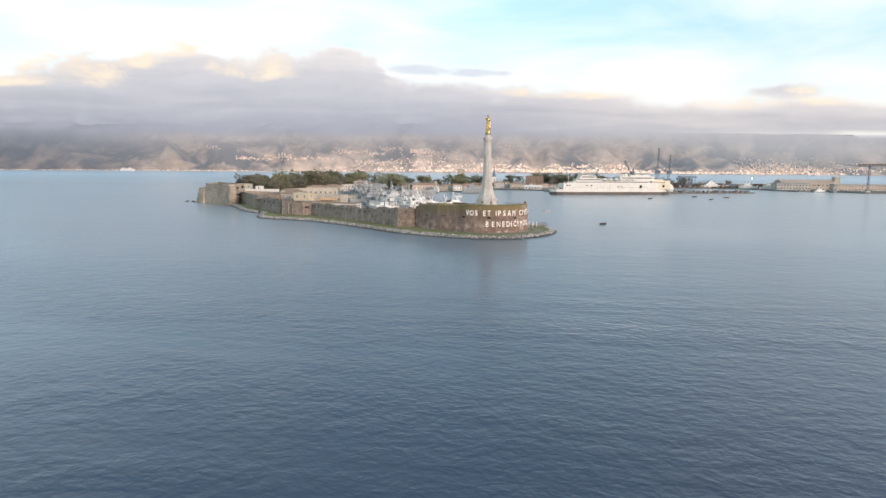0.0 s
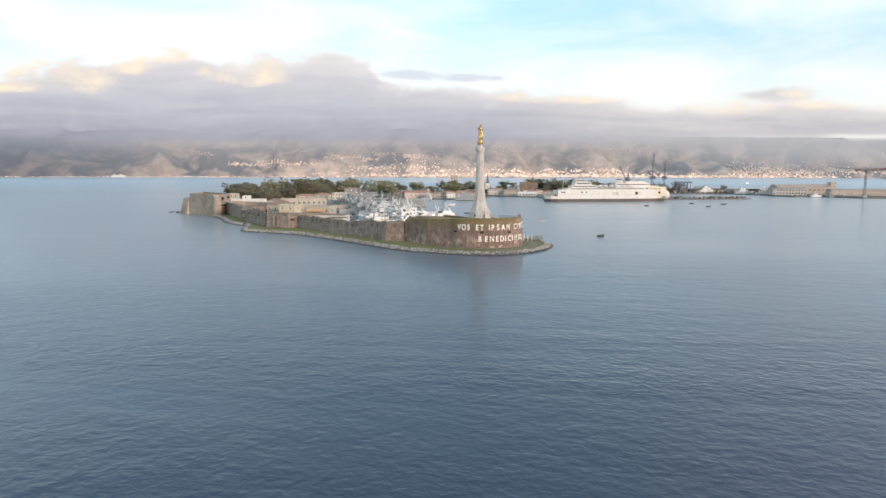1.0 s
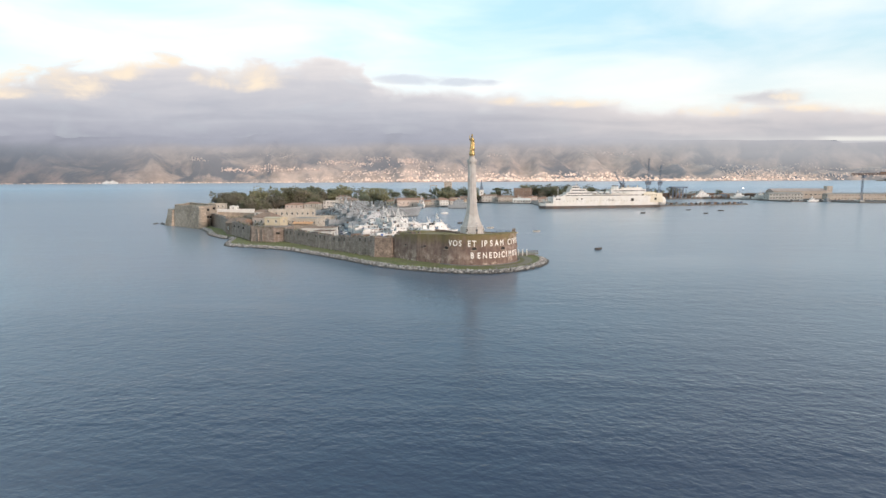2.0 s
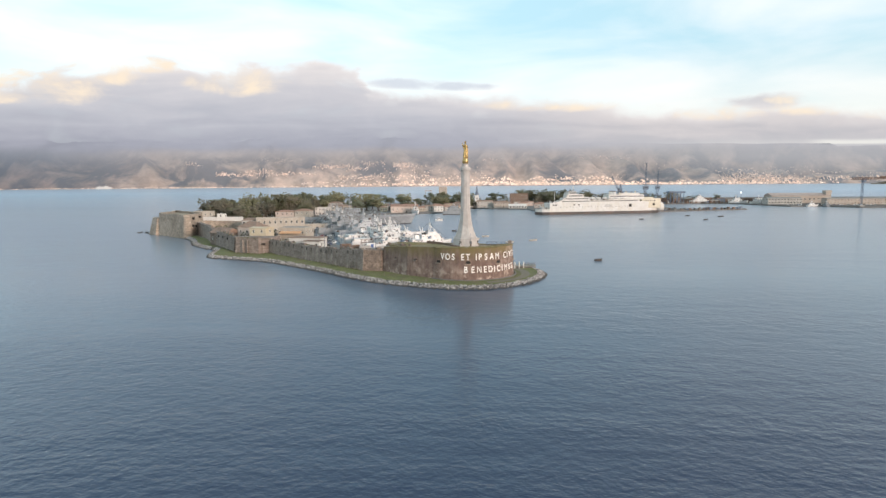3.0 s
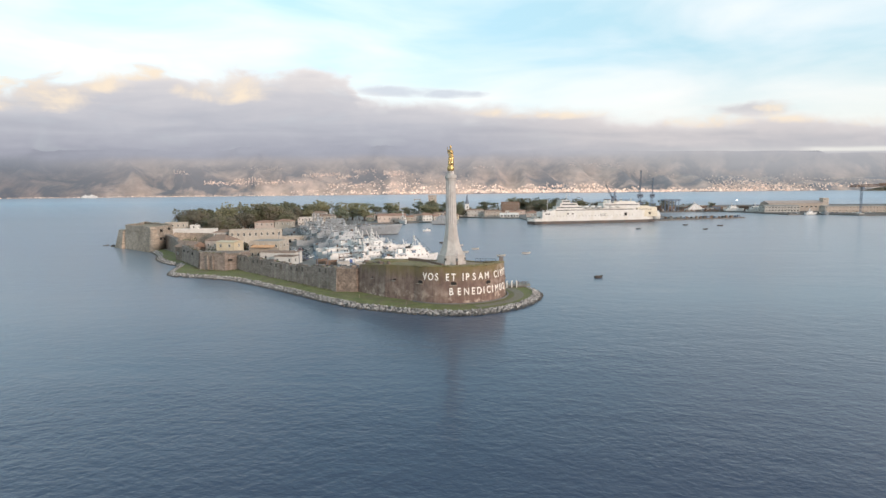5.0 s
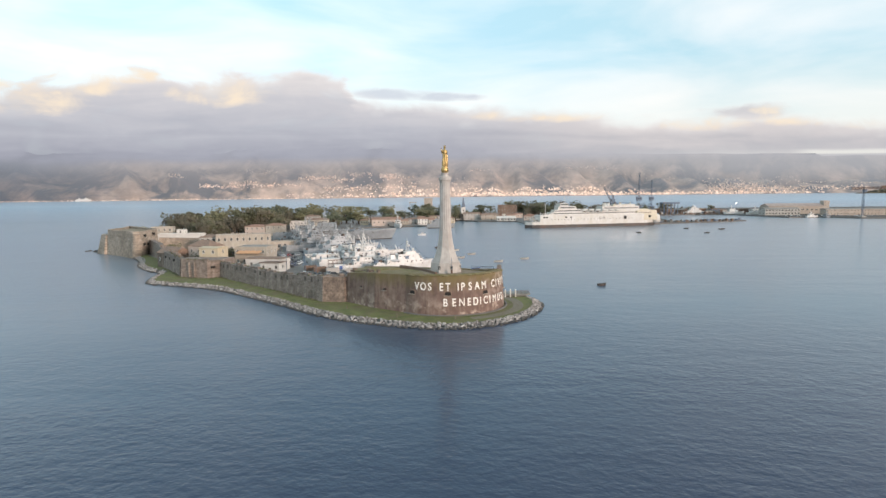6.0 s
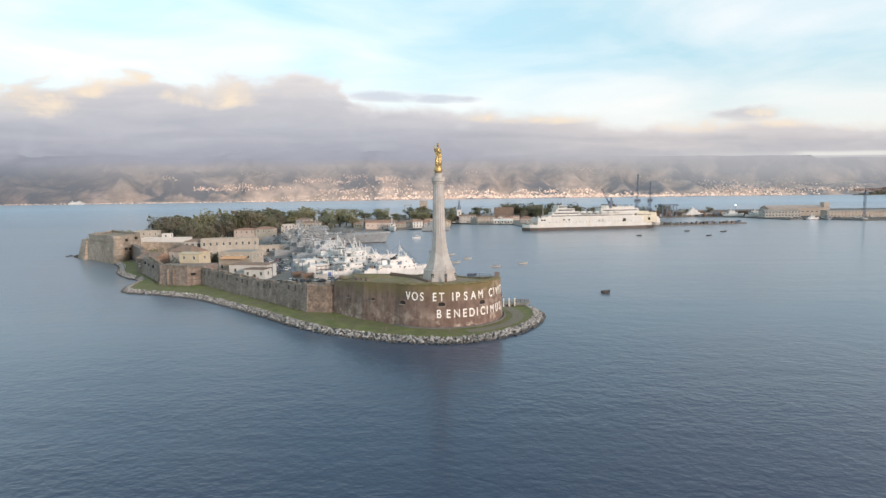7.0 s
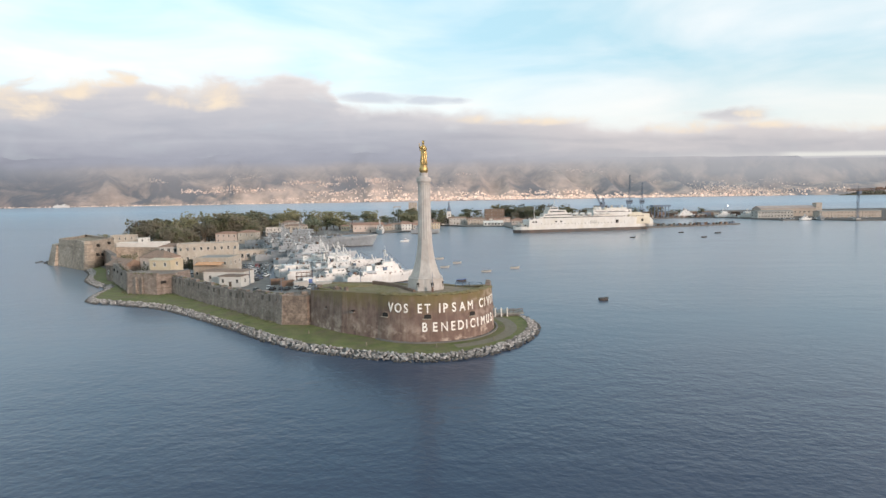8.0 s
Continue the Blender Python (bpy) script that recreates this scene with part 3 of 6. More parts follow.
COAST = smooth_line([(-4600, 3250), (-3300, 3650), (-2400, 3850), (-1600, 4020), (-800, 4150), (0, 4280), (900, 4330), (1700, 4380), (2600, 4420), (3600, 4450), (5000, 4400)], 26)


# upright glowing sheet before the hills; carries the painted clouds and haze
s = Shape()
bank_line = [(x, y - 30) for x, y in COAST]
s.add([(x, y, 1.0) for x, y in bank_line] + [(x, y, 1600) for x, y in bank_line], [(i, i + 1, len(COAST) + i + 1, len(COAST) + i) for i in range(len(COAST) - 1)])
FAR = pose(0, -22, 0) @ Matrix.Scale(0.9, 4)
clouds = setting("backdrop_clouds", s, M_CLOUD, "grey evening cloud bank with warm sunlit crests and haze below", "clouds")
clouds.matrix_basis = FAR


def hill_height(u, x):
    """Height of the far hills, u metres inland: sharp spurs and gullies that run down to the coast; a level ridge in the east."""
    east = max(0, min(1, (x - 500) / 1100))
    plain = 130 * max(0, min(1, (-900 - x) / 900))            # flat ground before the western hills
    warp = 110 * noise.noise(Vector((x * 0.0022, u * 0.003, 7.7)))
    ridge = 1 - abs(noise.noise(Vector(((x + warp + 0.35 * u) * 0.0036, u * 0.0009, 4.2)))) * 1.9
    rib = 1 - abs(noise.noise(Vector(((x - warp - 0.3 * u) * 0.0105, u * 0.0026, 1.2)))) * 1.8
    rough = noise.fractal(Vector((x * 0.006, u * 0.006, 0.3)), 0.9, 2.0, 5)
    v = max(0, u - plain)
    k = min(1, v / 520)
    rise = (k ** 0.8) * 395
    cut = 0.34 + 0.66 * max(0, ridge) * (0.84 + 0.16 * max(0, rib))
    west_part = rise * (cut * (1 - k * k) + k * k) + 14 * rough * min(1, v / 120)
    level = max(0, min(1, (u - 430) / 120))
    spur = (min(1, u / 300) ** 0.9) * (150 - 30 * max(0, min(1, (x - 1300) / 700))) * (0.35 + 0.65 * max(0, ridge)) + 12 * rough * min(1, u / 120)
    crest = 338 + 9 * noise.noise(Vector((x * 0.004, 3.3, 0.5))) - 26 * max(0, min(1, (x - 2900) / 60)) - 20 * max(0, min(1, (1500 - x) / 300))
    east_part = spur * (1 - level) + crest * level
    return 2 + west_part * (1 - east) + east_part * east


def build_hills():
    s, rows = Shape(), 90
    line = smooth_line(COAST[::2] + COAST[-1:], 15)
    n = len(line)
    vs = []
    for j in range(rows):
        u = -8 + 640 * (j / (rows - 1)) ** 1.1
        for x, y in line:
            vs.append((x * (1 + u / 9000), y + u, hill_height(max(u, 0), x) if j else -2))
    fs = [(j * n + i, j * n + i + 1, (j + 1) * n + i + 1, (j + 1) * n + i) for j in range(rows - 1) for i in range(n - 1)]
    s.add(vs, fs)
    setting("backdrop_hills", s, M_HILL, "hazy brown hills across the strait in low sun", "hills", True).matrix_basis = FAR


build_hills()


# ---- the spit of land ----
SEA_SHORE = [(-249, 222), (-236, 194), (-203, 162), (-186, 140), (-172, 114), (-154, 93), (-147, 88), (-141, 66), (-134, 53), (-118.4, 46.2), (-95.8, 34.9), (-64, 5.8), (-39.8, -18.2), (-20.4, -29.6), (-4, -35), (10, -33), (23, -23), (31, -8), (33, 5), (30, 16), (20, 26)]
HARBOUR = [(6, 36), (-14, 74), (-45, 80), (-79, 106), (-88, 138), (-96, 172), (-112, 205), (-142, 262), (-150, 335), (-128, 410), (-92, 446), (-40, 464), (-12, 480), (0, 590), (30, 558), (78, 548), (86, 452), (228, 472), (350, 516), (348, 526), (262, 520), (280, 690), (362, 698), (412, 684), (440, 586), (486, 591), (510, 552), (760, 520)]
STRAIT = [(1100, 700), (900, 980), (420, 1000), (120, 900), (-110, 800), (-250, 580), (-300, 430), (-300, 330), (-262, 262)]
SHORE = smooth_line(SEA_SHORE, 3)


def inland(line, d):
    """The line moved to its left."""
    out, n = [], len(line)
    for i, p in enumerate(line):
        u = (Vector(line[min(i + 2, n - 1)]) - Vector(line[max(i - 2, 0)])).normalized()
        out.append((p[0] - u.y * d, p[1] + u.x * d))
    return out


BANK = inland(SHORE, 4.2)
setting("ground", Shape().prism(BANK + HARBOUR + STRAIT, -3, 1.2), M_EARTH, "worn grey quays and yards of the harbour spit", "ground")

setting("pier", sheet([(228.5, 473), (350, 516.5), (348, 525.5), (262, 519.5), (240, 512)], 1.215), M_YARD, "dark pier deck reaching into the harbour", "pier")
setting("yard", sheet([(262, 521), (280, 691), (362, 699), (412, 685), (440, 587), (486, 592), (510, 553), (758, 521), (1095, 701), (900, 975), (420, 995), (250, 930), (245, 560)], 1.215), M_YARD, "dark oily ground of the shipyard", "yard")
GROUND = 1.2
quay = HARBOUR + [(760, 530)]
setting("quay_wall", Shape().wallstrip(quay[::-1], -2.0, [1.28] * len(quay), 0.6, 0.25), M_ASH, "dark wet quay wall of the harbour basin", "quay")
TOWER_C, TOWER_R = (-0.5, -1.4), 18.4


def tower_line(a0, a1, r, n=40):
    """Round front of the tower; degrees from straight ahead, to the right."""
    return [(TOWER_C[0] + r * math.sin(radians(a0 + (a1 - a0) * i / n)), TOWER_C[1] - r * math.cos(radians(a0 + (a1 - a0) * i / n))) for i in range(n + 1)]

# ---- fort: round tower, curtain, bastion, old fort ----
def opening(a, z, w, h, t):
    """A gun opening in the round wall, with its reveal and sill; a in degrees."""
    p = tower_line(a, a, TOWER_R + 0.31, 1)[0]
    arch = lambda q, y: [(-w / 2 - q, y, -h / 2), (w / 2 + q, y, -h / 2)] + [((w / 2 + q) * math.cos(radians(i * 22.5)), y, (h * 0.30 + q) * math.sin(radians(i * 22.5)) + h * 0.15) for i in range(9)]
    o = part("gun_opening", Shape().rings([arch(0, -0.12), arch(0, 0.6)]), M_DARK, t)
    o.matrix_basis = pose(p[0], p[1], z, 0, 0, a)
    part("surround", Shape().rings([arch(0.22, -0.06), arch(0.3, 0.6)]), M_RAMPART, o)
    part("sill", Shape().box((-0.25, -0.12, -h / 2 - 0.12), (w + 0.5, 0.8, 0.2)), M_FORT, o)
    return o


def build_tower():
    t = thing("fort_tower", label="round brown rampart tower with white lettering and gun openings", category="fort")
    line = [(-36.0, 4.6), (-24.5, -7.0)] + tower_line(-45, 96, TOWER_R, 44) + [(8.5, 4.6), (4.0, 8.2), (-7, 10.0), (-20, 13.5), (-31, 15)]
    tops = [11.5, 12.8] + [13.3 + 0.35 * min(1, i / 10) + 0.10 * math.sin(i * 1.7) - 0.5 * max(0, min(1, (i - 35) / 4)) for i in range(45)] + [12.45] * 5
    s = Shape().wallstrip(line[::-1], 0.8, tops[::-1], 2.0, 0.7)
    part("wall", s, M_TOWER, t)
    floor_poly = tower_line(-45, 93, TOWER_R - 1.9, 34) + [(7.6, 3.0), (3.2, 7.0), (-7.4, 8.6), (-20, 12.0), (-31, 13.4), (-34, 10), (-33.5, 4.8), (-23.5, -5.6)]
    part("terrace", Shape().prism(floor_poly, 0.9, 12.3), M_MOSS, t)
    # turf on the parapet
    s = Shape()
    rs = random.Random(3)
    for p, z in list(zip(line[2:], tops[2:]))[:40]:
        u = (Vector(p) - Vector(TOWER_C)).normalized()
        s.ball((p[0] - u.x * 1.0, p[1] - u.y * 1.0, z), (1.35, 1.35, rs.uniform(0.22, 0.42)), 8, 0.25, rs.random())
    tagged(part("parapet_turf", s, M_MOSS, t), "olive moss and turf along the parapet", "", "", "stuff")
    for a, z in ((-36, 8.1), (1, 8.1), (40, 7.9), (84, 7.9)):
        opening(a, z, 1.9, 1.15, t)
    for x, y, z in ((-21.2, -10.3, 8.0), (-30.0, -1.6, 7.5)):
        o = part("gun_slit", Shape().box((0, 0.1, 0), (0.55, 0.8, 0.4)), M_DARK, t)
        o.matrix_basis = pose(x, y, z, 0, 0, -45)
        part("sill", Shape().box((0, -0.2, -0.5), (1.9, 0.8, 0.25)), M_CURTAIN, o)
    for a in (80, 92):
        p = tower_line(a, a, TOWER_R - 0.9, 1)[0]
        m = part("merlon", Shape().box((0, 0, 0.8), (1.7, 1.5, 1.7), taper=0.9).box((0, 0, 1.75), (1.3, 1.2, 0.25)), M_CURTAIN, t)
        m.matrix_basis = pose(p[0], p[1], 12.75, 0, 0, a)
    # pale kerb round the foot
    s = Shape().wallstrip(tower_line(-44, 120, TOWER_R + 1.7, 50)[::-1], 1.0, [1.55] * 51, 0.5)
    part("foot_kerb", s, M_EARTH, t)
    return t


tower = build_tower()


def lettering(words, a, z, size, pitch):
    """White painted letters, bent round the tower wall; a: where the row begins."""
    ob = thing("wall_inscription", label="white capital letters on the brown tower wall", category="inscription")
    for ch, gap in words:
        a += gap
        if ch == " ":
            continue
        cu = bpy.data.curves.new("letter", "FONT")
        cu.body, cu.size, cu.extrude, cu.offset, cu.align_x = ch, size, 0.10, 0.0 if ch in "MN" else 0.042, "CENTER"
        tmp = new("letter", cu)
        bpy.context.view_layer.update()
        me = bpy.data.meshes.new_from_object(tmp.evaluated_get(bpy.context.evaluated_depsgraph_get()))
        bpy.data.objects.remove(tmp)
        for v in me.vertices:
            zz = v.co.y + z
            r = TOWER_R + 0.7 * (1 - (zz - 0.8) / 12.9) + 0.05 + v.co.z
            b = radians(a) + v.co.x * 0.76 / TOWER_R
            v.co = (TOWER_C[0] + r * math.sin(b), TOWER_C[1] - r * math.cos(b), zz)
        me.materials.clear()
        me.materials.append(M_LETTER)
        part("letter", me, M_LETTER, ob)
    return ob


lettering([("V", 0), ("O", 7.0), ("S", 6.8), ("E", 11.4), ("T", 6.3), ("I", 9.8), ("P", 4.6), ("S", 7.4), ("A", 7.6), ("M", 8.0), ("C", 13.2), ("I", 5.6), ("V", 6.4), ("I", 5.6), ("T", 5.8)], -30.6, 9.0, 3.4, 0)
lettering([("B", 0), ("E", 8.2), ("N", 7.6), ("E", 7.1), ("D", 6.9), ("I", 5.6), ("C", 6.2), ("I", 5.8), ("M", 7.0), ("U", 8.2), ("S", 7.6)], -1.6, 4.15, 3.4, 0)

CURTAIN = [(-44.6, 4.4), (-57, 17.4), (-73, 34.8), (-90, 51.6), (-104, 65), (-107, 67.4)]


def build_curtain():
    s = Shape()
    n = 26
    fine = [tuple(Vector(CURTAIN[0]).lerp(Vector(CURTAIN[-1]), i / n)) for i in range(n + 1)]
    rs = random.Random(5)
    s.wallstrip(fine, 0.8, [10.2 - 2.0 * min(1, i / 9) + rs.uniform(-0.12, 0.12) for i in range(n + 1)], 3.0, 0.6)
    w = setting("wall_curtain", s, M_CURTAIN, "long weathered stone curtain wall with notched top", "wall")
    u = (Vector(CURTAIN[-1]) - Vector(CURTAIN[0])).normalized()
    turn = math.degrees(math.atan2(u.y, u.x))
    length = (Vector(CURTAIN[-1]) - Vector(CURTAIN[0])).length
    merlon = Shape().box((0, 0, 0.5), (2.6, 1.5, 1.1), taper=0.9).mesh("merlon", M_CURTAIN)
    # solid boxes on the wall face, coloured dark for the shade inside embrasures
    slot = Shape().box((0, 0, 0), (1.9, 0.8, 1.5), 0, 0.8).mesh("embrasure", M_SLOTDARK)
    strip = Shape().box((0, -0.1, 0), (0.7, 1.1, 7.0), 0, 0.75).mesh("pilaster", M_CURTAIN)
    for i in range(19):
        k = 3.0 + i * 4.5
        if k > length - 2:
            break
        p = Vector(CURTAIN[0]) + u * k
        z = 10.2 - 2.0 * min(1, k / length * n / 9)
        if i % 3 != 1:
            m = part("merlon", merlon, M_CURTAIN, w)
            m.matrix_basis = pose(p.x + u.y * 0.9, p.y - u.x * 0.9, z - 0.5 + 0.12 * (i % 4), 0, 0, turn) @ Matrix.Diagonal((0.8 + 0.3 * (i % 3), 1, 1, 1))
        if i in (0, 1, 4, 9, 13, 16):
            q = part("pilaster", strip, M_CURTAIN, w)
            q.matrix_basis = pose(p.x + u.x * (1.4 + 0.4 * (i % 3)) + u.y * 0.05, p.y + u.y * (1.4 + 0.4 * (i % 3)) - u.x * 0.05, 4.2, 0, 0, turn)
        if i not in (3, 8, 12):
            e = part("embrasure", slot, M_SLOTDARK, w)
            e.matrix_basis = pose(p.x + u.y * 0.1, p.y - u.x * 0.1, z - 1.5 + 0.15 * (i % 3), 0, 0, turn) @ Matrix.Diagonal((0.35 + 0.17 * (i * 5 % 4), 1, 0.55 + 0.24 * (i * 7 % 4), 1))
    # pale rough pier between tower and curtain
    s = Shape().prism([(-45.2, 4.2), (-37.0, 3.4), (-35.2, 6.5), (-36.0, 12), (-44, 12)], 0.8, 10.0, 0.35)
    s.box((-43.2, 7.6, 10.1), (2.6, 3.4, 0.7), 12, 0.8).box((-38.6, 7.2, 10.3), (2.4, 3.0, 1.1), 24, 0.75)
    setting("wall_pier", s, M_PIER, "rough pale stone pier beside the tower", "wall")


build_curtain()


def build_bastion():
    s = Shape().prism([(-125.9, 67.9), (-111.4, 63.4), (-106.2, 67.2), (-104, 80), (-128.4, 80)], 0.7, 9.3, 0.55)
    w = setting("wall_bastion", s, M_CURTAIN, "projecting stone bastion below the yellow house", "bastion")
    rs = random.Random(8)
    for i in range(7):
        p = Vector((-124.6, 68.6)).lerp(Vector((-111.9, 64.8)), i / 6)
        part("parapet_block", Shape().box((p.x, p.y, 9.45), (1.7, 1.2, 0.7 + rs.uniform(0, 0.35)), -16), M_CURTAIN, w)
    for x in (-120.9, -118.0):
        part("pier", Shape().box((x, 67.3 - (x + 125.6) * 0.30 - 0.0, 4.6), (0.7, 0.8, 7.4), -16, 0.8), M_CURTAIN, w)
    part("gun_opening", Shape().box((-109.2, 64.9, 6.2), (1.8, 1.0, 1.0), 40), M_DARK, w)
    # wall running back to the old fort
    back = [(-127.6, 72), (-133, 80), (-141, 90), (-150.5, 103), (-166, 128), (-178, 150), (-197, 176)]
    s = Shape().wallstrip(back, 0.7, [9.3, 9.4, 9.6, 9.8, 9.9, 10.0, 10.4], 2.6, 0.7)
    w2 = setting("wall_inner", s, M_CURTAIN, "stone wall with broken arches towards the old fort", "wall")
    for i in range(9):
        p = Vector(back[1]).lerp(Vector(back[4]), i / 8)
        part("merlon", Shape().box((p.x + 0.9, p.y + 0.6, 10.2), (2.2, 1.4, 1.3 + 0.5 * (i % 3)), 124, 0.9), M_CURTAIN, w2)
    for i in range(3):
        p = Vector(back[1]).lerp(Vector(back[3]), (i + 0.5) / 3)
        part("recess", Shape().box((p.x - 0.25, p.y - 0.2, 7.4), (1.0, 0.9, 1.2), 126), M_DARK, w2)


build_bastion()


def build_old_fort():
    t = thing("old_fort", label="high pale limestone fort with battered walls above the sea", category="fort")
    main = [(-233.5, 188.5), (-200.5, 160.5), (-195.0, 163), (-200, 196), (-243, 236)]
    s = Shape().prism(main, -0.6, 12.6, 1.5)
    part("wall", s, M_FORT, t)
    part("string_course", Shape().prism(offset(main, 1.25), 12.6, 13.1), M_FORT, t)
    top = offset(main, 1.7)
    rs = random.Random(6)
    loop = [tuple(Vector(a).lerp(Vector(b), k / 6)) for a, b in zip(top, top[1:] + top[:1]) for k in range(6)]
    loop.append(loop[0])
    part("parapet", Shape().wallstrip(loop[::-1], 13.0, [16.4 + rs.uniform(-0.35, 0.3) for _ in loop], 1.8, 0.1), M_FORT, t)
    part("roof_terrace", Shape().prism(offset(top, 1.7), 13.0, 15.0), M_DRY, t)
    # lower outwork and rounded corner
    part("outwork", Shape().prism([(-247.5, 204), (-243.5, 194.5), (-233.6, 185.6), (-226, 195), (-243, 216)], -0.6, 12.6, 3.2), M_FORT, t)
    part("corner_buttress", Shape().lathe([(3.6, -0.6), (2.9, 9), (2.4, 15.2), (1.8, 15.4)], 14, (-198.2, 163.4)), M_FORT, t)
    a, b = Vector((-195.2, 165)), Vector((-200, 195))
    for k, z, w in ((0.12, 8.2, 1.7), (0.34, 7.7, 1.5), (0.55, 8.0, 2.4), (0.2, 13.4, 1.4), (0.72, 13.6, 1.4)):
        p = a.lerp(b, k)
        o = part("window", Shape().box((p.x - 0.55 - 0.10 * (z - 6) / 2, p.y, z), (1.4, w, 1.7), 8), M_DARK, t)
        part("sill", Shape().box((p.x - 0.3, p.y, z - 1.0), (1.4, w + 0.8, 0.25), 8), M_CREAM, o)
    a, b = Vector((-232, 188)), Vector((-202, 162.6))
    for k, z in ((0.1, 9), (0.3, 9.4), (0.55, 9.2), (0.8, 9.6), (0.2, 4.2), (0.62, 4.4)):
        p = a.lerp(b, k)
        part("window", Shape().box((p.x + 0.75, p.y + 0.9, z), (1.3, 1.2, 1.2), -38.5), M_DARK, t)
    rs = random.Random(2)
    for i in range(26):
        part("reef_rock", Shape().ball((-258 + rs.gauss(0, 4) + i * 0.9, 213 - i * 0.75 + rs.gauss(0, 2.6), 0.0), (rs.uniform(0.5, 1.5), rs.uniform(0.5, 1.2), rs.uniform(0.4, 1.1)), 7, 0.3, i), M_ASH, t)


build_old_fort()
s = Shape().wallstrip([(-201, 196), (-180, 197), (-160, 195)], 0.8, [10.2, 9.6, 9.4], -2.5, -0.5)
setting("wall_casemate", s, M_FORT, "brown stone casemate wall beside the old fort", "wall")

# ---- grass, path and boulders along the shore ----
tail = [p for p in BANK if p[0] > -200]
inner = [(-198, 172), (-178, 148), (-149, 103), (-128, 75), (-126, 69), (-111.5, 64), (-107, 67.6), (-45, 5), (-36.5, 5)] + tower_line(-45, 150, TOWER_R + 0.3, 40)
setting("grass_bank", sheet(tail + inner[::-1], 1.205), M_GRASS, "short green grass below the ramparts", "grass")
ring = tower_line(18, 128, 25.6, 40) + tower_line(18, 128, 22.2, 40)[::-1]
setting("path", sheet(ring, 1.212), M_PATH, "pale gravel path curving round the tower", "path")


def rock_mesh(seed, r, material=None):
    s = Shape().ball((0, 0, 0), (r, r * 0.85, r * 0.7), 6, 0.34, seed)
    return s.mesh("rock", material or M_ROCK)


def build_rocks():
    rs = random.Random(11)
    riprap = setting("rock_bank", Shape().wallstrip([q for q in BANK if q[0] > -200][::-1], -2.0, [1.0] * len(tail), 0.6, 4.2), M_ASH, "bank of pale loose boulders at the water's edge", "boulders")
    meshes = [rock_mesh(i, 0.24 + 0.03 * i) for i in range(6)]
    soaked = [rock_mesh(i + 20, 0.28 + 0.04 * i, M_ASH) for i in range(4)]
    rest, wet = Shape(), Shape()
    line = [p for p in SHORE if p[0] > -200]
    ups = inland(line, 1.0)
    count = 0
    for (x, y), (ux, uy) in zip(line, ups):
        nx, ny = ux - x, uy - y
        for k in range(38):
            d = rs.uniform(0.6, 4.3)
            along = rs.uniform(-1.7, 1.7)
            px, py = x + nx * d + ny * along, y + ny * d - nx * along
            pz = -0.15 + 1.25 * min(1, max(0, d) / 4.0) + rs.uniform(-0.1, 0.3)
            if -52 < x and y < 20 and k < 5 and count < 300:
                o = part("rock", soaked[rs.randrange(4)] if d < 1.35 else meshes[rs.randrange(6)], M_ROCK, riprap)
                o.matrix_basis = pose(px, py, pz, rs.uniform(0, 360), rs.uniform(0, 360), rs.uniform(0, 360)) @ Matrix.Scale(rs.uniform(0.8, 1.4), 4)
                count += 1
            else:
                r = rs.uniform(0.18, 0.42)
                (wet if d < 1.35 else rest).ball((px, py, pz), (r, r * rs.uniform(0.7, 1), r * 0.75), 5, 0.36, rs.random())
    tagged(part("loose_boulders", rest, M_ROCK, riprap), "", "", "", "stuff")
    tagged(part("wet_boulders", wet, M_ASH, riprap), "dark wet boulders at the waterline", "", "", "stuff")


build_rocks()


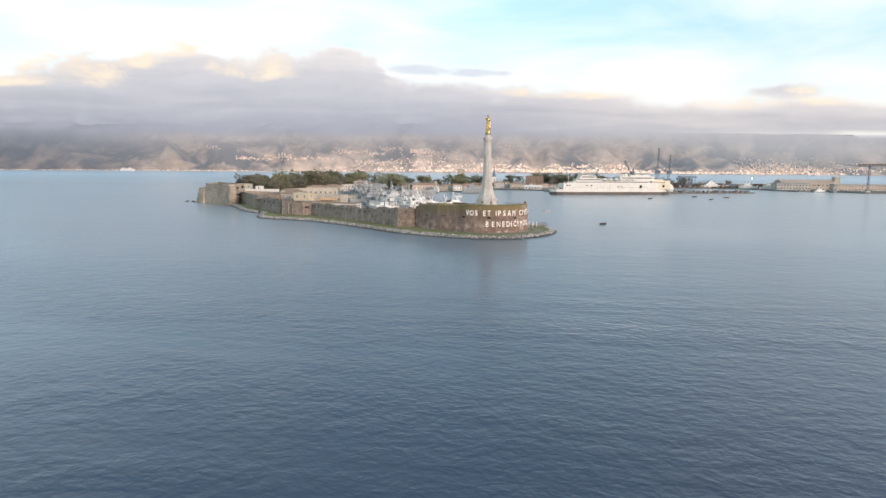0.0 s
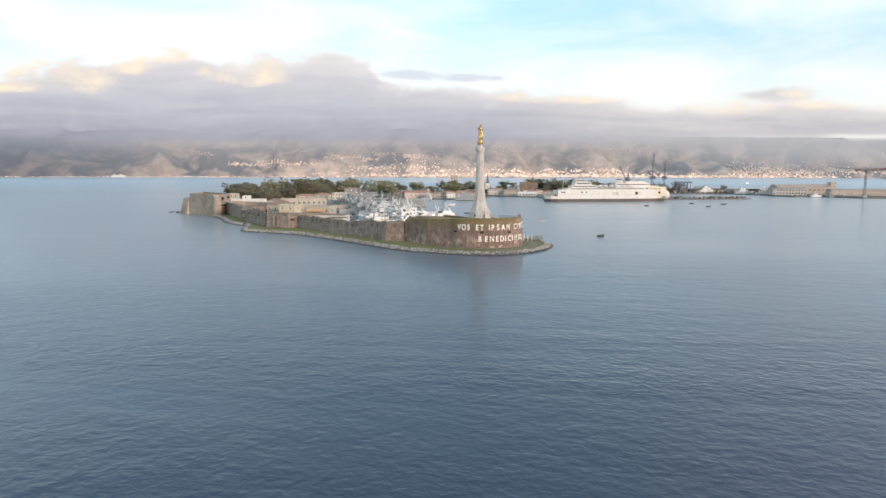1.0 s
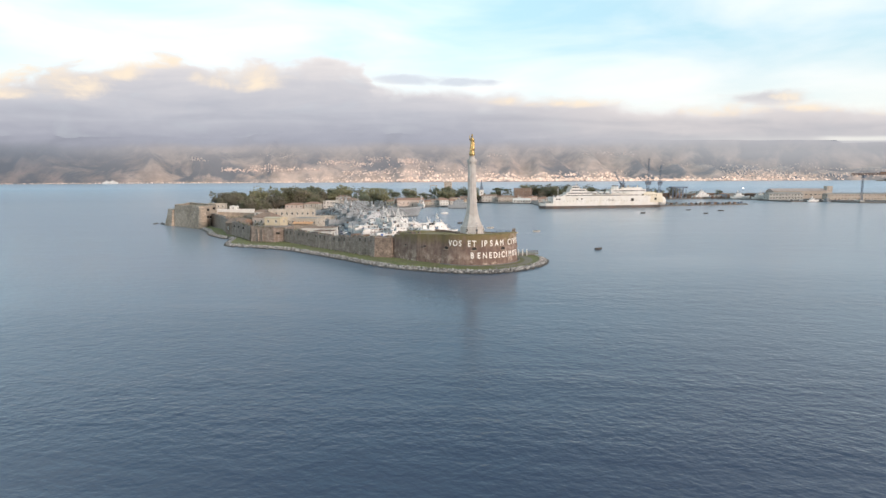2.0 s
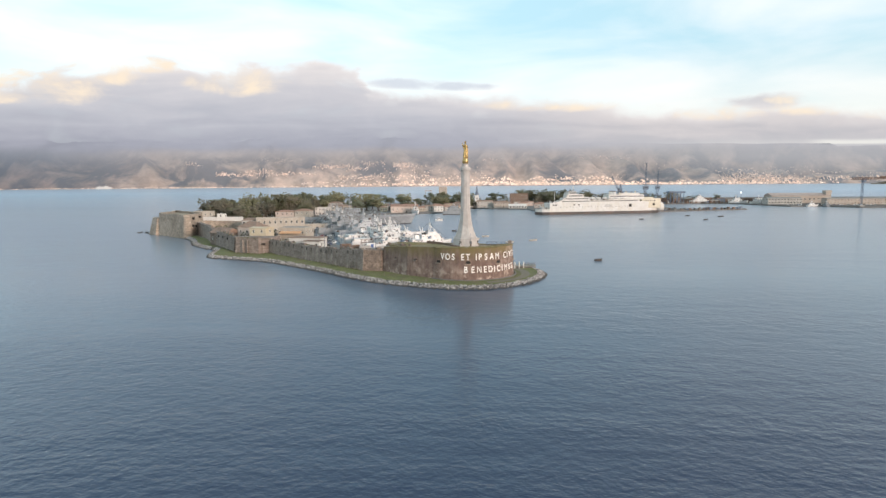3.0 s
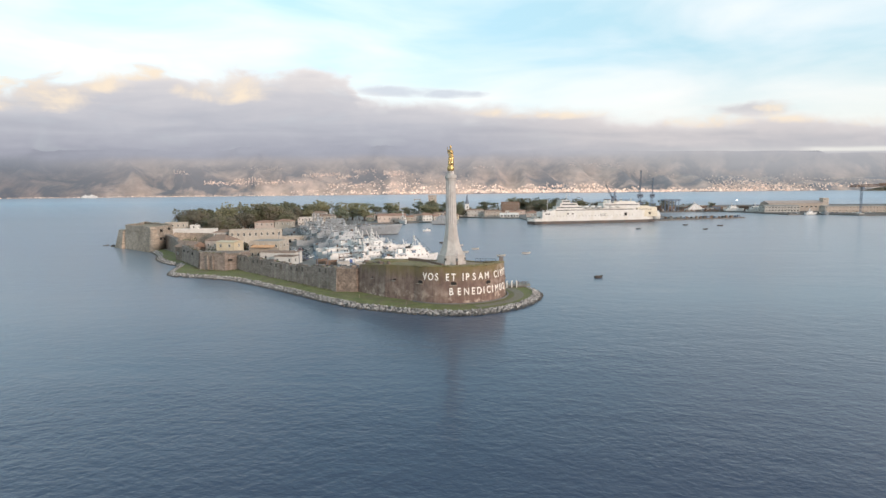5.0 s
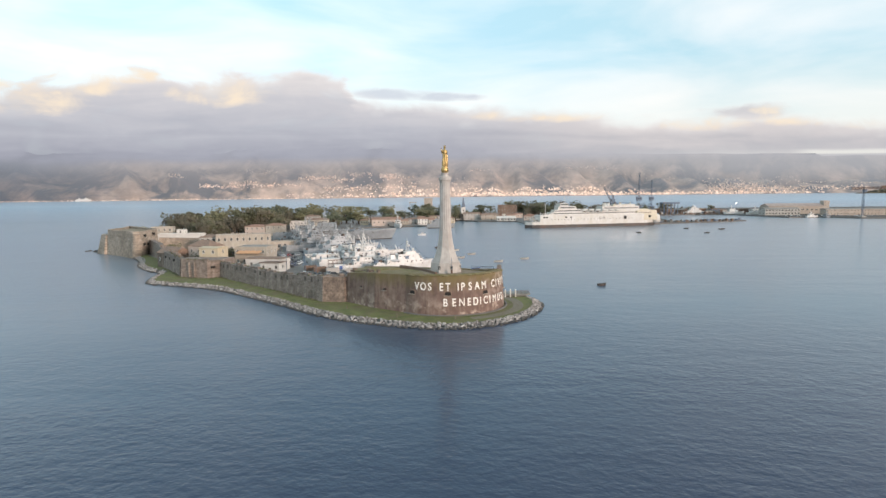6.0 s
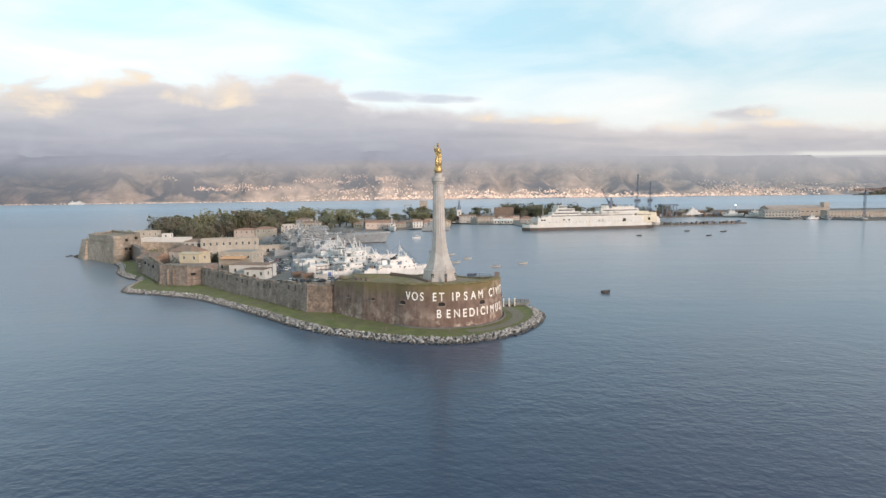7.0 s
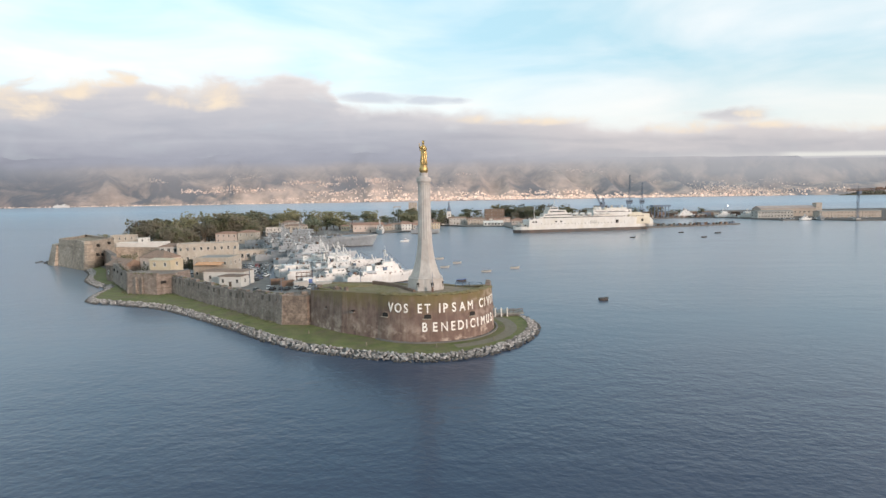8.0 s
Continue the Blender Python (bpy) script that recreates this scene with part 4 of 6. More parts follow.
# ---- column with the gilded statue ----
def build_column():
    c = (-1.2, 0.0)
    t = thing("monument_column", label="tall tapering pale concrete column on a flared octagonal base", category="monument")
    part("base", Shape().lathe([(5.75, 11.6), (5.6, 13.0), (5.35, 15.4), (5.35, 15.7), (5.1, 15.75)], 8, c, turn=radians(22.5)), M_COLUMN, t)
    part("flare", Shape().lathe([(4.95, 15.7), (4.5, 16.5), (3.8, 18.2), (3.22, 20), (2.74, 22.2), (2.40, 24.5), (2.16, 27)], 8, c, turn=radians(22.5)), M_COLUMN, t)
    part("shaft", Shape().lathe([(2.06, 26.9), (1.95, 30), (1.76, 40), (1.73, 42.6)], 32, c, 0.07), M_COLUMN, t)
    part("capital", Shape().lathe([(1.76, 42.5), (1.86, 42.7), (1.86, 43.0), (2.14, 43.4), (2.14, 44.3), (1.9, 44.35), (1.85, 44.6), (1.25, 44.7), (1.2, 45.4), (1.35, 45.6), (1.3, 45.85)], 24, c), M_COLUMN, t)
    part("globe", Shape().lathe([(0.9, 45.85), (1.18, 46.2), (1.3, 46.8), (1.2, 47.4), (1.0, 47.7), (1.08, 47.9), (0.9, 48.2)], 20, c), M_GOLD, t, "gilded half globe", True)
    for a in (-22.5, 22.5, 67.5):
        u = Vector((math.sin(radians(a)), -math.cos(radians(a))))
        d = part("door", Shape().box((0, 0, 0), (0.75, 0.5, 2.1)), M_DARK, t)
        d.matrix_basis = pose(c[0] + u.x * 5.2, c[1] + u.y * 5.2, 13.6, 0, 0, a)
        part("lintel", Shape().box((0, -0.1, 1.2), (1.2, 0.5, 0.25)), M_COLUMN, d)
    m = thing("flag_pole", (0.9, -7.2, 12.3), label="slim dark pole with a reddish foot beside the column", category="pole")
    part("pole", Shape().tube((0, 0, 0), (0, 0, 5.6), 0.10, 0.06), M_STEEL, m)
    part("foot", Shape().lathe([(0.35, 0), (0.3, 1.3), (0.12, 1.5)], 8), M_RUST, m)
    # gilded figure, arm raised in blessing: long robe, mantle over one arm, crowned head
    s = Shape()
    prof = [(0.78, 0), (0.84, 0.25), (0.78, 0.9), (0.80, 1.3), (0.74, 1.8), (0.82, 2.3), (0.72, 2.8), (0.78, 3.3), (0.66, 3.8), (0.76, 4.3), (0.74, 4.9), (0.66, 5.25), (0.40, 5.55), (0.20, 5.7), (0.19, 5.95)]
    rings = []
    for r, z in prof:
        deep = 0.24 * min(1, max(0, (5.2 - z) / 1.2))
        ring = []
        for i in range(36):
            a = 2 * math.pi * i / 36
            k = 1 + deep * math.cos(6 * a + 0.9 * z) + 0.5 * deep * math.cos(11 * a - 0.6 * z)
            ring.append((r * k * math.cos(a) + 0.16 * math.sin(z * 0.62), r * 0.80 * k * math.sin(a) - 0.08 * math.sin(z * 0.9), z))
        rings.append(ring)
    s.rings(rings)
    s.ball((0.0, -0.06, 6.32), (0.29, 0.33, 0.42), 14)
    s.ball((0.0, 0.10, 6.25), (0.38, 0.30, 0.55), 12, 0.05)
    s.rings([[(0.36 * k * math.cos(math.pi * i / 8), 0.36 * k * math.sin(math.pi * i / 8), z + (0.20 if lift and i % 2 else 0)) for i in range(16)] for k, z, lift in ((0.85, 6.58, 0), (1.0, 6.72, 1), (0.8, 6.72, 1), (0.7, 6.58, 0))])
    s.tube((-0.52, -0.1, 5.15), (-0.98, -0.35, 4.75), 0.25, 0.21, 10).tube((-0.98, -0.35, 4.70), (-1.12, -0.62, 5.75), 0.19, 0.11, 10)
    s.ball((-1.13, -0.64, 5.92), (0.11, 0.09, 0.24), 8).tube((-1.10, -0.66, 6.0), (-1.10, -0.70, 6.32), 0.045, 0.03, 6)
    s.rings([[(-0.75 - 0.30 * k, -0.25 - 0.1 * k + 0.07 * sy, 4.7 - 0.9 * d) for d, sy in ((0, -1), (0.5 + 0.6 * (1 - k), -1), (0.5 + 0.6 * (1 - k), 1), (0, 1))] for k in (0, 0.5, 1)])
    s.tube((0.55, -0.1, 5.1), (0.84, -0.30, 4.2), 0.26, 0.22, 10).tube((0.84, -0.30, 4.2), (0.42, -0.72, 4.1), 0.20, 0.13, 10)
    s.rings([[(0.80 + 0.16 * math.cos(b) * k - 0.10 * (4.2 - z), -0.30 + 0.22 * math.sin(b) * k, z) for b in (i * math.pi / 5 for i in range(10))] for k, z in ((0.9, 4.25), (1.3, 3.4), (1.1, 2.5), (0.5, 1.7))])
    s.box((0.40, -0.80, 4.22), (0.10, 0.46, 0.62), 12)
    st = setting("statue", s, M_GOLD, "gilded bronze statue with one arm raised on the column top", "statue", True, "thing")
    st.matrix_basis = pose(c[0], c[1], 48.15)
    del st["kind"]


build_column()


def build_terrace():
    # turf mound behind the parapet, rail, jetty with white posts
    s = Shape()
    rings = []
    for k, (w, d, z) in enumerate(((7.0, 3.4, 12.2), (6.2, 2.8, 12.5), (4.8, 2.0, 12.75), (3.0, 1.0, 12.9))):
        rings.append([(-24 + w * math.cos(2 * math.pi * i / 28) * (1 + 0.06 * math.sin(3 * i + k)), 7.5 + d * math.sin(2 * math.pi * i / 28), z) for i in range(28)])
    s.rings(rings)
    setting("turf_mound", s, M_MOSS, "low turf mound on the tower terrace", "mound", True)
    arc = smooth_line([(-18, 9.6), (-13.5, 6.6), (-9.6, 2.4), (-7.2, -2.0), (-4.6, -6.4)], 1.2)
    setting("kerb", Shape().wallstrip(arc[::-1], 12.2, [13.35 - 0.5 * i / len(arc) for i in range(len(arc))][::-1], 0.7), M_BROWNWALL, "low red-brown retaining wall curving beside the column", "wall")
    bare = tower_line(-30, 88, TOWER_R - 6.2, 24) + [(6.8, 2.4), (2.6, 6.4), (-7.2, 7.8), (-11.0, 4.0), (-9.0, -2.0)]
    setting("bare_ground", sheet(bare, 12.31), M_DRY, "worn brown ground round the column foot", "ground")
    rs = random.Random(19)
    for i in range(16):
        k = rs.random()
        b = thing("rubble_block", (-35.0 + 11.0 * k + rs.uniform(-0.5, 0.5), 6.4 - 11.2 * k + rs.uniform(0.5, 3.0), 12.2 - 0.6 * (1 - k)), rs.uniform(0, 90), "broken block of brown masonry on the rampart", "rubble", "rubble on the rampart")
        h = rs.uniform(0.5, 1.3)
        part("block", Shape().box((0, 0, h / 2), (rs.uniform(0.8, 2.0), rs.uniform(0.7, 1.4), h), 0, 0.82), M_PIER, b)
    r = thing("railing", (0, 0, 12.3), label="dark metal railing on the terrace edge", category="railing")
    pts = [(7.6, 2.4), (9.6, 1.9), (11.6, 1.4), (13.6, 0.9), (15.2, 0.4)]
    for p in pts:
        part("post", Shape().tube((*p, 0), (*p, 1.5), 0.09), M_STEEL, r)
    for a, b in zip(pts, pts[1:]):
        part("panel", Shape().tube((*a, 1.45), (*b, 1.45), 0.08).tube((*a, 0.9), (*b, 0.9), 0.05).tube((*a, 0.4), (*b, 0.4), 0.05), M_STEEL, r)
    j = thing("landing_stage", label="low concrete landing stage with white posts", category="landing stage")
    part("deck", Shape().box((24.4, 14.4, 2.0), (9, 5.5, 0.6), 8), M_DECK, j)
    part("support", Shape().box((23.6, 14.4, 1.2), (8, 4.6, 1.5), 8), M_EARTH, j)
    for i in range(3):
        part("post", Shape().box((20.0 + i * 1.9, 10.9 + i * 0.2, 2.5), (0.36, 0.36, 2.7), 8).box((20.0 + i * 1.9, 10.9 + i * 0.2, 3.9), (0.46, 0.46, 0.12), 8), M_WHITE, j)
    for i in range(4):
        part("rail_post", Shape().tube((24.5 + i * 1.4, 11.9 + i * 0.2, 2.3), (24.5 + i * 1.4, 11.9 + i * 0.2, 3.4), 0.07), M_RUST, j)
    part("rail", Shape().tube((24.4, 11.9, 3.4), (28.8, 12.5, 3.4), 0.07).tube((24.4, 11.9, 2.9), (28.8, 12.5, 2.9), 0.05), M_RUST, j)
    lamp_at = [(-16, -22.5), (2, -24.5), (-34, -8.5), (17, -19)]
    for x, y in lamp_at:
        g = thing("bollard", (x, y, 1.2), label="small pale bollard in the grass", category="bollard", group="bollards along the bank")
        part("shaft", Shape().lathe([(0.16, 0), (0.14, 0.8), (0.2, 0.85), (0.15, 1.0)], 8), M_PATH, g)


build_terrace()


def build_weeds():
    """Tufts of dry weed on the walls' tops and along their feet."""
    rs = random.Random(41)
    s = Shape()
    line = CURTAIN + [(-111.5, 63.5), (-125.6, 67.9), (-133, 80), (-150, 103)]
    for a, b in zip(line, line[1:]):
        a, b = Vector(a), Vector(b)
        u = (b - a).normalized()
        n = max(2, int((b - a).length / 1.3))
        for i in range(n):
            for top in (0, 1):
                if rs.random() < 0.45:
                    continue
                p = a.lerp(b, (i + rs.random()) / n)
                off = rs.uniform(0.2, 1.6) if top else -rs.uniform(0.7, 1.5)
                x, y = p.x + u.y * off, p.y - u.x * off
                z = (10.2 - 2.0 * min(1, (p - Vector(CURTAIN[0])).length / 31)) + (1.3 if p.x < -110 else 0) if top else 1.2
                for _ in range(5):
                    q = rs.uniform(0.15, 0.42)
                    s.ball((x + rs.gauss(0, 0.35), y + rs.gauss(0, 0.35), z + q * 0.5), (q, q, q * 0.8), 5, 0.3, rs.random())
    setting("weeds", s, M_LEAF[1], "tufts of dry weed on the old walls", "weeds", False, "stuff")


build_weeds()

# ---- buildings ----
def building(name, at, size, rz, wall, roof="flat", roof_mat=None, floors=2, cols=4, side=2, label="", category="house", group="", z0=GROUND, door=True, pitch=0.32, win=(1.0, 1.5)):
    """A house: at is the middle of its plan; size is width, depth and eaves height; windows on its front and both ends."""
    w, d, h = size
    t = thing(name, (at[0], at[1], z0), rz, label, category, group)
    part("wall", Shape().box((0, 0, h / 2 - 0.3), (w, d, h + 0.6)), wall, t)
    rm = roof_mat or M_FLAT
    if roof == "flat":
        part("roof", Shape().box((0, 0, h + 0.12), (w - 0.5, d - 0.5, 0.24)), rm, t)
        s = Shape()
        for x, y, a, b in ((0, -d / 2, w + 0.1, 0.3), (0, d / 2, w + 0.1, 0.3), (-w / 2, 0, 0.3, d - 0.3), (w / 2, 0, 0.3, d - 0.3)):
            s.box((x, y, h + 0.3), (a, b, 0.6))
        part("parapet", s, wall, t)
    else:
        e, k = 0.45, pitch * d / 2
        x, y = w / 2 + e, d / 2 + e
        q = 0.0 if roof == "gable" else min(d / 2, w / 2 - 0.5)
        vs = [(-x, -y, h), (x, -y, h), (x, y, h), (-x, y, h), (-x + q, 0, h + k), (x - q, 0, h + k), (-x, -y, h - 0.2), (x, -y, h - 0.2), (x, y, h - 0.2), (-x, y, h - 0.2)]
        part("roof", Shape().add(vs, [(0, 1, 5, 4), (2, 3, 4, 5), (1, 2, 5), (3, 0, 4), (7, 6, 9, 8), (6, 7, 1, 0), (7, 8, 2, 1), (8, 9, 3, 2), (9, 6, 0, 3)]), rm, t)
    key = ("window", win)
    if key not in MESHES:
        a, b = win
        fr = Shape()
        for sx in (-1, 1):
            fr.box((sx * (a / 2 + 0.07), 0, 0), (0.14, 0.26, b + 0.28))
        fr.box((0, 0, b / 2 + 0.07), (a, 0.26, 0.14)).box((0, -0.05, -b / 2 - 0.1), (a + 0.5, 0.4, 0.16)).box((0, 0.02, 0), (0.07, 0.16, b))
        MESHES[key] = fr.mesh("window", M_FRAME), Shape().box((0, 0.03, 0), (a, 0.12, b)).mesh("pane", M_GLASS)
    fh = h / max(1, floors)
    spots = []
    for f in range(floors):
        z = fh * (f + 0.55)
        spots += [(-w / 2 + w * (i + 0.5) / cols, -d / 2, z, 0, f, i) for i in range(cols)]
        spots += [(s * w / 2, -d / 2 + d * (i + 0.5) / side, z, 90 * s, f, 99) for s in (-1, 1) for i in range(side)]
    for x, y, z, turn, f, i in spots:
        if door and f == 0 and i == cols // 2:
            o = part("door", Shape().box((0, 0, 0), (1.2, 0.16, 2.2)).box((0, 0.02, 1.2), (1.6, 0.2, 0.2)), M_BARK, t)
            o.matrix_basis = pose(x, y, 1.1, 0, 0, turn)
            continue
        o = part("window", MESHES[key][0], M_FRAME, t)
        o.matrix_basis = pose(x, y, z, 0, 0, turn)
        part("pane", MESHES[key][1], M_GLASS, o)
    return t


MESHES = {}
building("yellow_house", (-116.4, 83.5), (10.2, 8.5, 12.4), -12, M_YELLOW, "gable", M_YELLOW, 3, 2, 1, "pale yellow plastered house with a low pale roof", z0=1.2, door=False, pitch=0.12)
building("tiled_house", (-147.5, 108), (17, 11, 7.6), -38, M_PIER, "gable", M_TILE_OLD, 1, 3, 1, "long low stone house with a weathered brown tiled roof", z0=1.2, door=False, pitch=0.55)
building("tiled_house", (-129.5, 105.5), (15, 10, 11.4), -24, M_PINK, "hip", M_TILE_OLD, 2, 3, 2, "faded pink house with a brown hipped roof", z0=1.2, door=False, pitch=0.6)
building("office_block", (-92.8, 92.5), (19.5, 9, 6.2), -10, M_WHITE, "hip", M_TILE_OLD, 1, 3, 1, "low white block with a shallow brown roof inside the ramparts", pitch=0.1)
building("office_block", (-87.6, 84.4), (10, 7, 4.9), -10, M_WHITE, "hip", M_BROWNWALL, 1, 3, 1, "small white annexe with a shallow dark roof", pitch=0.1)
building("office_block", (-107, 117), (17.5, 15, 9.6), -4, M_CREAM, "flat", M_FLAT, 2, 5, 3, "cream flat-roofed block with an orange awning")
awning_block = bpy.context.scene.objects["office_block.002"]
part("awning", Shape().rings([[(-6.5, -7.5, 7.9), (6.5, -7.5, 7.9), (6.5, -7.5, 8.05), (-6.5, -7.5, 8.05)], [(-6.5, -11.2, 6.9), (6.5, -11.2, 6.9), (6.5, -11.2, 7.05), (-6.5, -11.2, 7.05)]]), M_AWNING, awning_block, "faded orange canvas awning")
building("barrack", (-138, 184), (34, 11, 11.4), 18, M_CREAM, "flat", M_FLAT, 2, 9, 2, "long cream two-storey barrack with a row of windows", "barrack", win=(1.1, 1.9))
building("barrack", (-112, 199), (26, 9, 5.4), 24, M_CREAM, "flat", M_FLAT, 1, 7, 2, "low cream wing with arched bays", "barrack", win=(1.8, 2.4))
building("arcade_house", (-158, 182), (14, 9, 10.5), 8, M_GREYWALL, "hip", M_TILE_OLD, 2, 4, 2, "shaded grey house beside the barrack", win=(1.6, 2.2))
building("quarters", (-180, 333), (19, 10, 8.6), -6, M_PINK, "hip", M_TILE, 2, 4, 2, "pale pink two-storey quarters with a red hipped roof")
building("quarters", (-162, 331), (15, 11, 9.6), -6, M_CREAM, "hip", M_TILE, 2, 3, 2, "cream two-storey quarters with a red hipped roof")
building("long_store", (-206, 240), (33, 9, 8.2), 2, M_WHITE, "flat", M_WHITE, 1, 7, 2, "long low white store behind the old fort", "store")
building("roof_hut", (-207, 243), (6, 5, 2.2), 2, M_WHITE, "flat", M_WHITE, 1, 1, 1, "small white hut on the store roof", "hut", z0=10.0, door=False)
building("gun_house", (-229, 258), (16, 9, 12.4), 14, M_CREAM, "flat", M_FLAT, 3, 4, 2, "cream house above the old fort wall")
for x, y, w in ((-236, 322, 11), (-206, 352, 12), (-226, 392, 13), (-250, 368, 11)):
    building("grove_house", (x, y), (w, 8, 9), 12, M_WHITE, "hip", M_TILE_OLD, 2, 3, 2, "pale house half hidden among the trees", group="houses in the grove", door=False)
building("depot", (-165, 424), (18.5, 11, 8), 0, M_WHITE, "flat", M_FLAT, 2, 5, 2, "white two-storey depot by the basin")
building("depot", (-145, 424), (21, 12, 10), 4, M_CREAM, "hip", M_TILE_OLD, 2, 6, 2, "cream two-storey depot with regular windows")
building("depot", (-158, 452), (16, 10, 12.5), 0, M_GREYWALL, "hip", M_TILE_OLD, 3, 4, 2, "grey house rising behind the depots")
building("boat_shed", (-78, 470), (32, 14, 7.6), 4, M_PINK, "gable", M_TILE, 1, 6, 2, "long boat shed with a faded red roof", "shed", pitch=0.35)
building("tower_block", (-44, 762), (13, 12, 27), 0, M_HALL, "flat", M_FLAT, 8, 3, 2, "tall pale block of flats", "flats", door=False)
building("brick_block", (76, 664), (27, 14, 17), 0, M_BROWNWALL, "flat", M_BROWNWALL, 4, 7, 3, "dark brown brick block", "block", door=False)
building("harbour_office", (46, 584), (23, 11, 7.4), 2, M_HALL, "hip", M_TILE_OLD, 2, 6, 2, "cream harbour office with a brown roof on the quay", "office")
building("harbour_office", (22, 592), (22, 10, 8.6), 4, M_GREYWALL, "gable", M_TILE_OLD, 2, 5, 2, "grey harbour store with a brown roof", "store")
building("ship_hall", (500, 690), (78, 26, 11.5), -2, M_HALL, "gable", M_HALLROOF, 1, 12, 3, "large pale shipyard hall with a faded pink roof", "hall", door=False, pitch=0.30, win=(3.2, 1.6))
building("ship_hall", (462, 652), (48, 20, 9.0), -2, M_GREYWALL, "gable", M_FLAT, 2, 11, 2, "long grey shipyard shed", "shed", door=False, pitch=0.15, win=(2.4, 1.6))
building("ship_hall", (550, 628), (80, 16, 8.6), -3, M_HALL, "gable", M_FLAT, 2, 18, 2, "long cream workshop with two rows of windows on the quay", "workshop", win=(1.6, 1.2), pitch=0.15)
building("ship_hall", (545, 684), (8, 10, 18.5), -2, M_HALL, "flat", M_FLAT, 4, 2, 2, "square cream stair tower of the shipyard", "tower", door=False)


def village():
    """Low houses along the far quay."""
    rs = random.Random(21)
    walls, roofs = (M_CREAM, M_PINK, M_WHITE, M_OCHRE, M_GREYWALL), (M_TILE, M_TILE_OLD, M_TILE)
    names = {M_CREAM: "cream", M_PINK: "pink", M_WHITE: "white", M_OCHRE: "ochre", M_GREYWALL: "grey"}
    rows = ((-112, -20, 492, 8), (-115, 0, 520, 9), (-60, -5, 545, 7), (-50, 10, 600, 6), (4, 82, 612, 6), (-20, 130, 640, 9), (88, 250, 560, 12), (100, 250, 600, 10), (90, 225, 494, 11), (-240, -150, 540, 6))
    for x0, x1, y, n in rows:
        for i in range(n):
            w = rs.uniform(8, 13)
            m = rs.choice(walls)
            h = rs.uniform(3.6, 7.0)
            building("harbour_house", (x0 + (x1 - x0) * (i + 0.5) / n + rs.uniform(-2, 2), y + rs.uniform(-5, 5)), (w, rs.uniform(7, 9), h), rs.uniform(-12, 12), m, rs.choice(("gable", "hip", "gable", "gable")),
                     rs.choice(roofs), 2 if h > 6 else 1, 3, 1, names[m] + " plastered harbour house with a low roof", group="houses along the far quay", door=False)


village()
for x, y, w in ((58, 561, 8), (66.5, 560, 7), (74, 559, 7)):
    building("boathouse", (x, y), (w, 9, 3.6), 2, M_WHITE, "gable", M_WHITE, 1, 2, 1, "small white boathouse on the quay", "boathouse", "boathouses on the quay", door=False, pitch=0.5, win=(1.8, 1.8))


def build_spire():
    t = thing("church_tower", (11.5, 612, GROUND), label="white bell tower with a dark pointed spire", category="tower")
    part("shaft", Shape().box((0, 0, 8), (5.5, 5.5, 16)).box((0, 0, 16.3), (6.1, 6.1, 0.6)), M_WHITE, t)
    part("spire", Shape().lathe([(3.0, 16.6), (2.4, 19), (1.6, 22), (0.7, 28), (0.08, 32)], 8), M_STEEL, t)
    for z in (6, 12):
        part("window", Shape().box((0, -2.76, z), (1.2, 0.12, 2.4)), M_DARK, t)


build_spire()

# ---- ships and boats ----
def hull(L, B, H, sheer=0.3, stern=0.85, full=0.62, draft=1.2, rake=0.06):
    """Lofted hull from stern (x = 0) to bow (x = L); returns its rings and the deck line."""
    rings, deck = [], []
    for i in range(17):
        k = i / 16
        b = B / 2 * (stern + (1 - stern) * min(1, k / 0.25)) * (1 - max(0, (k - full) / (1 - full)) ** 2.3)
        z = H * (1 + sheer * max(0, (k - 0.45) / 0.55) ** 2)
        x = L * k
        dx = -L * rake * max(0, (k - 0.7) / 0.3)
        b = max(b, 0.06)
        low = b * (0.92 if k < full else 0.92 - 0.5 * (k - full) / (1 - full))
        rings.append([(x + dx, -low * 0.8, -draft), (x + dx * 0.6, -low, H * 0.25), (x, -b, z), (x, b, z), (x + dx * 0.6, low, H * 0.25), (x + dx, low * 0.8, -draft)])
        deck.append((x, b, z))
    return rings, deck


def block(t, name, x0, x1, w, z0, z1, mat, windows=False, lean=0.0):
    """A deckhouse with sloped front, rounded by a roof overhang; with windows, a dark band of panes."""
    s = Shape()
    h = w / 2
    lo = [(x0, -h, z0), (x1, -h, z0), (x1, h, z0), (x0, h, z0)]
    hi = [(x0 + lean * 0.4, -h * 0.96, z1), (x1 - lean, -h * 0.96, z1), (x1 - lean, h * 0.96, z1), (x0 + lean * 0.4, h * 0.96, z1)]
    s.rings([lo, hi])
    s.box(((x0 + x1 - lean * 0.6) / 2, 0, z1 + 0.08), (x1 - x0 + 0.3, w + 0.3, 0.16))
    o = part(name, s, mat, t)
    if windows:
        n = max(2, int((x1 - x0) / 2.3))
        zz = z0 + (z1 - z0) * 0.62
        for i in range(n):
            x = x0 + (x1 - x0 - lean) * (i + 0.5) / n
            if (i * 7 + int(x0 * 3)) % 5 == 2:
                continue
            for sy in (-1, 1):
                part("window", Shape().box((x + 0.3 * (i % 2), sy * (h * 0.985), zz), (0.6 + 0.25 * (i % 3), 0.12, 0.42)), M_GLASS, o)
        for i in range(max(2, int(w / 1.6))):
            part("window", Shape().box((x1 - lean * 0.62 + 0.02, -h * 0.8 + 1.6 * h * (i + 0.5) / max(2, int(w / 1.6)), zz), (0.14, 1.0, 0.8)), M_GLASS, o)
    return o


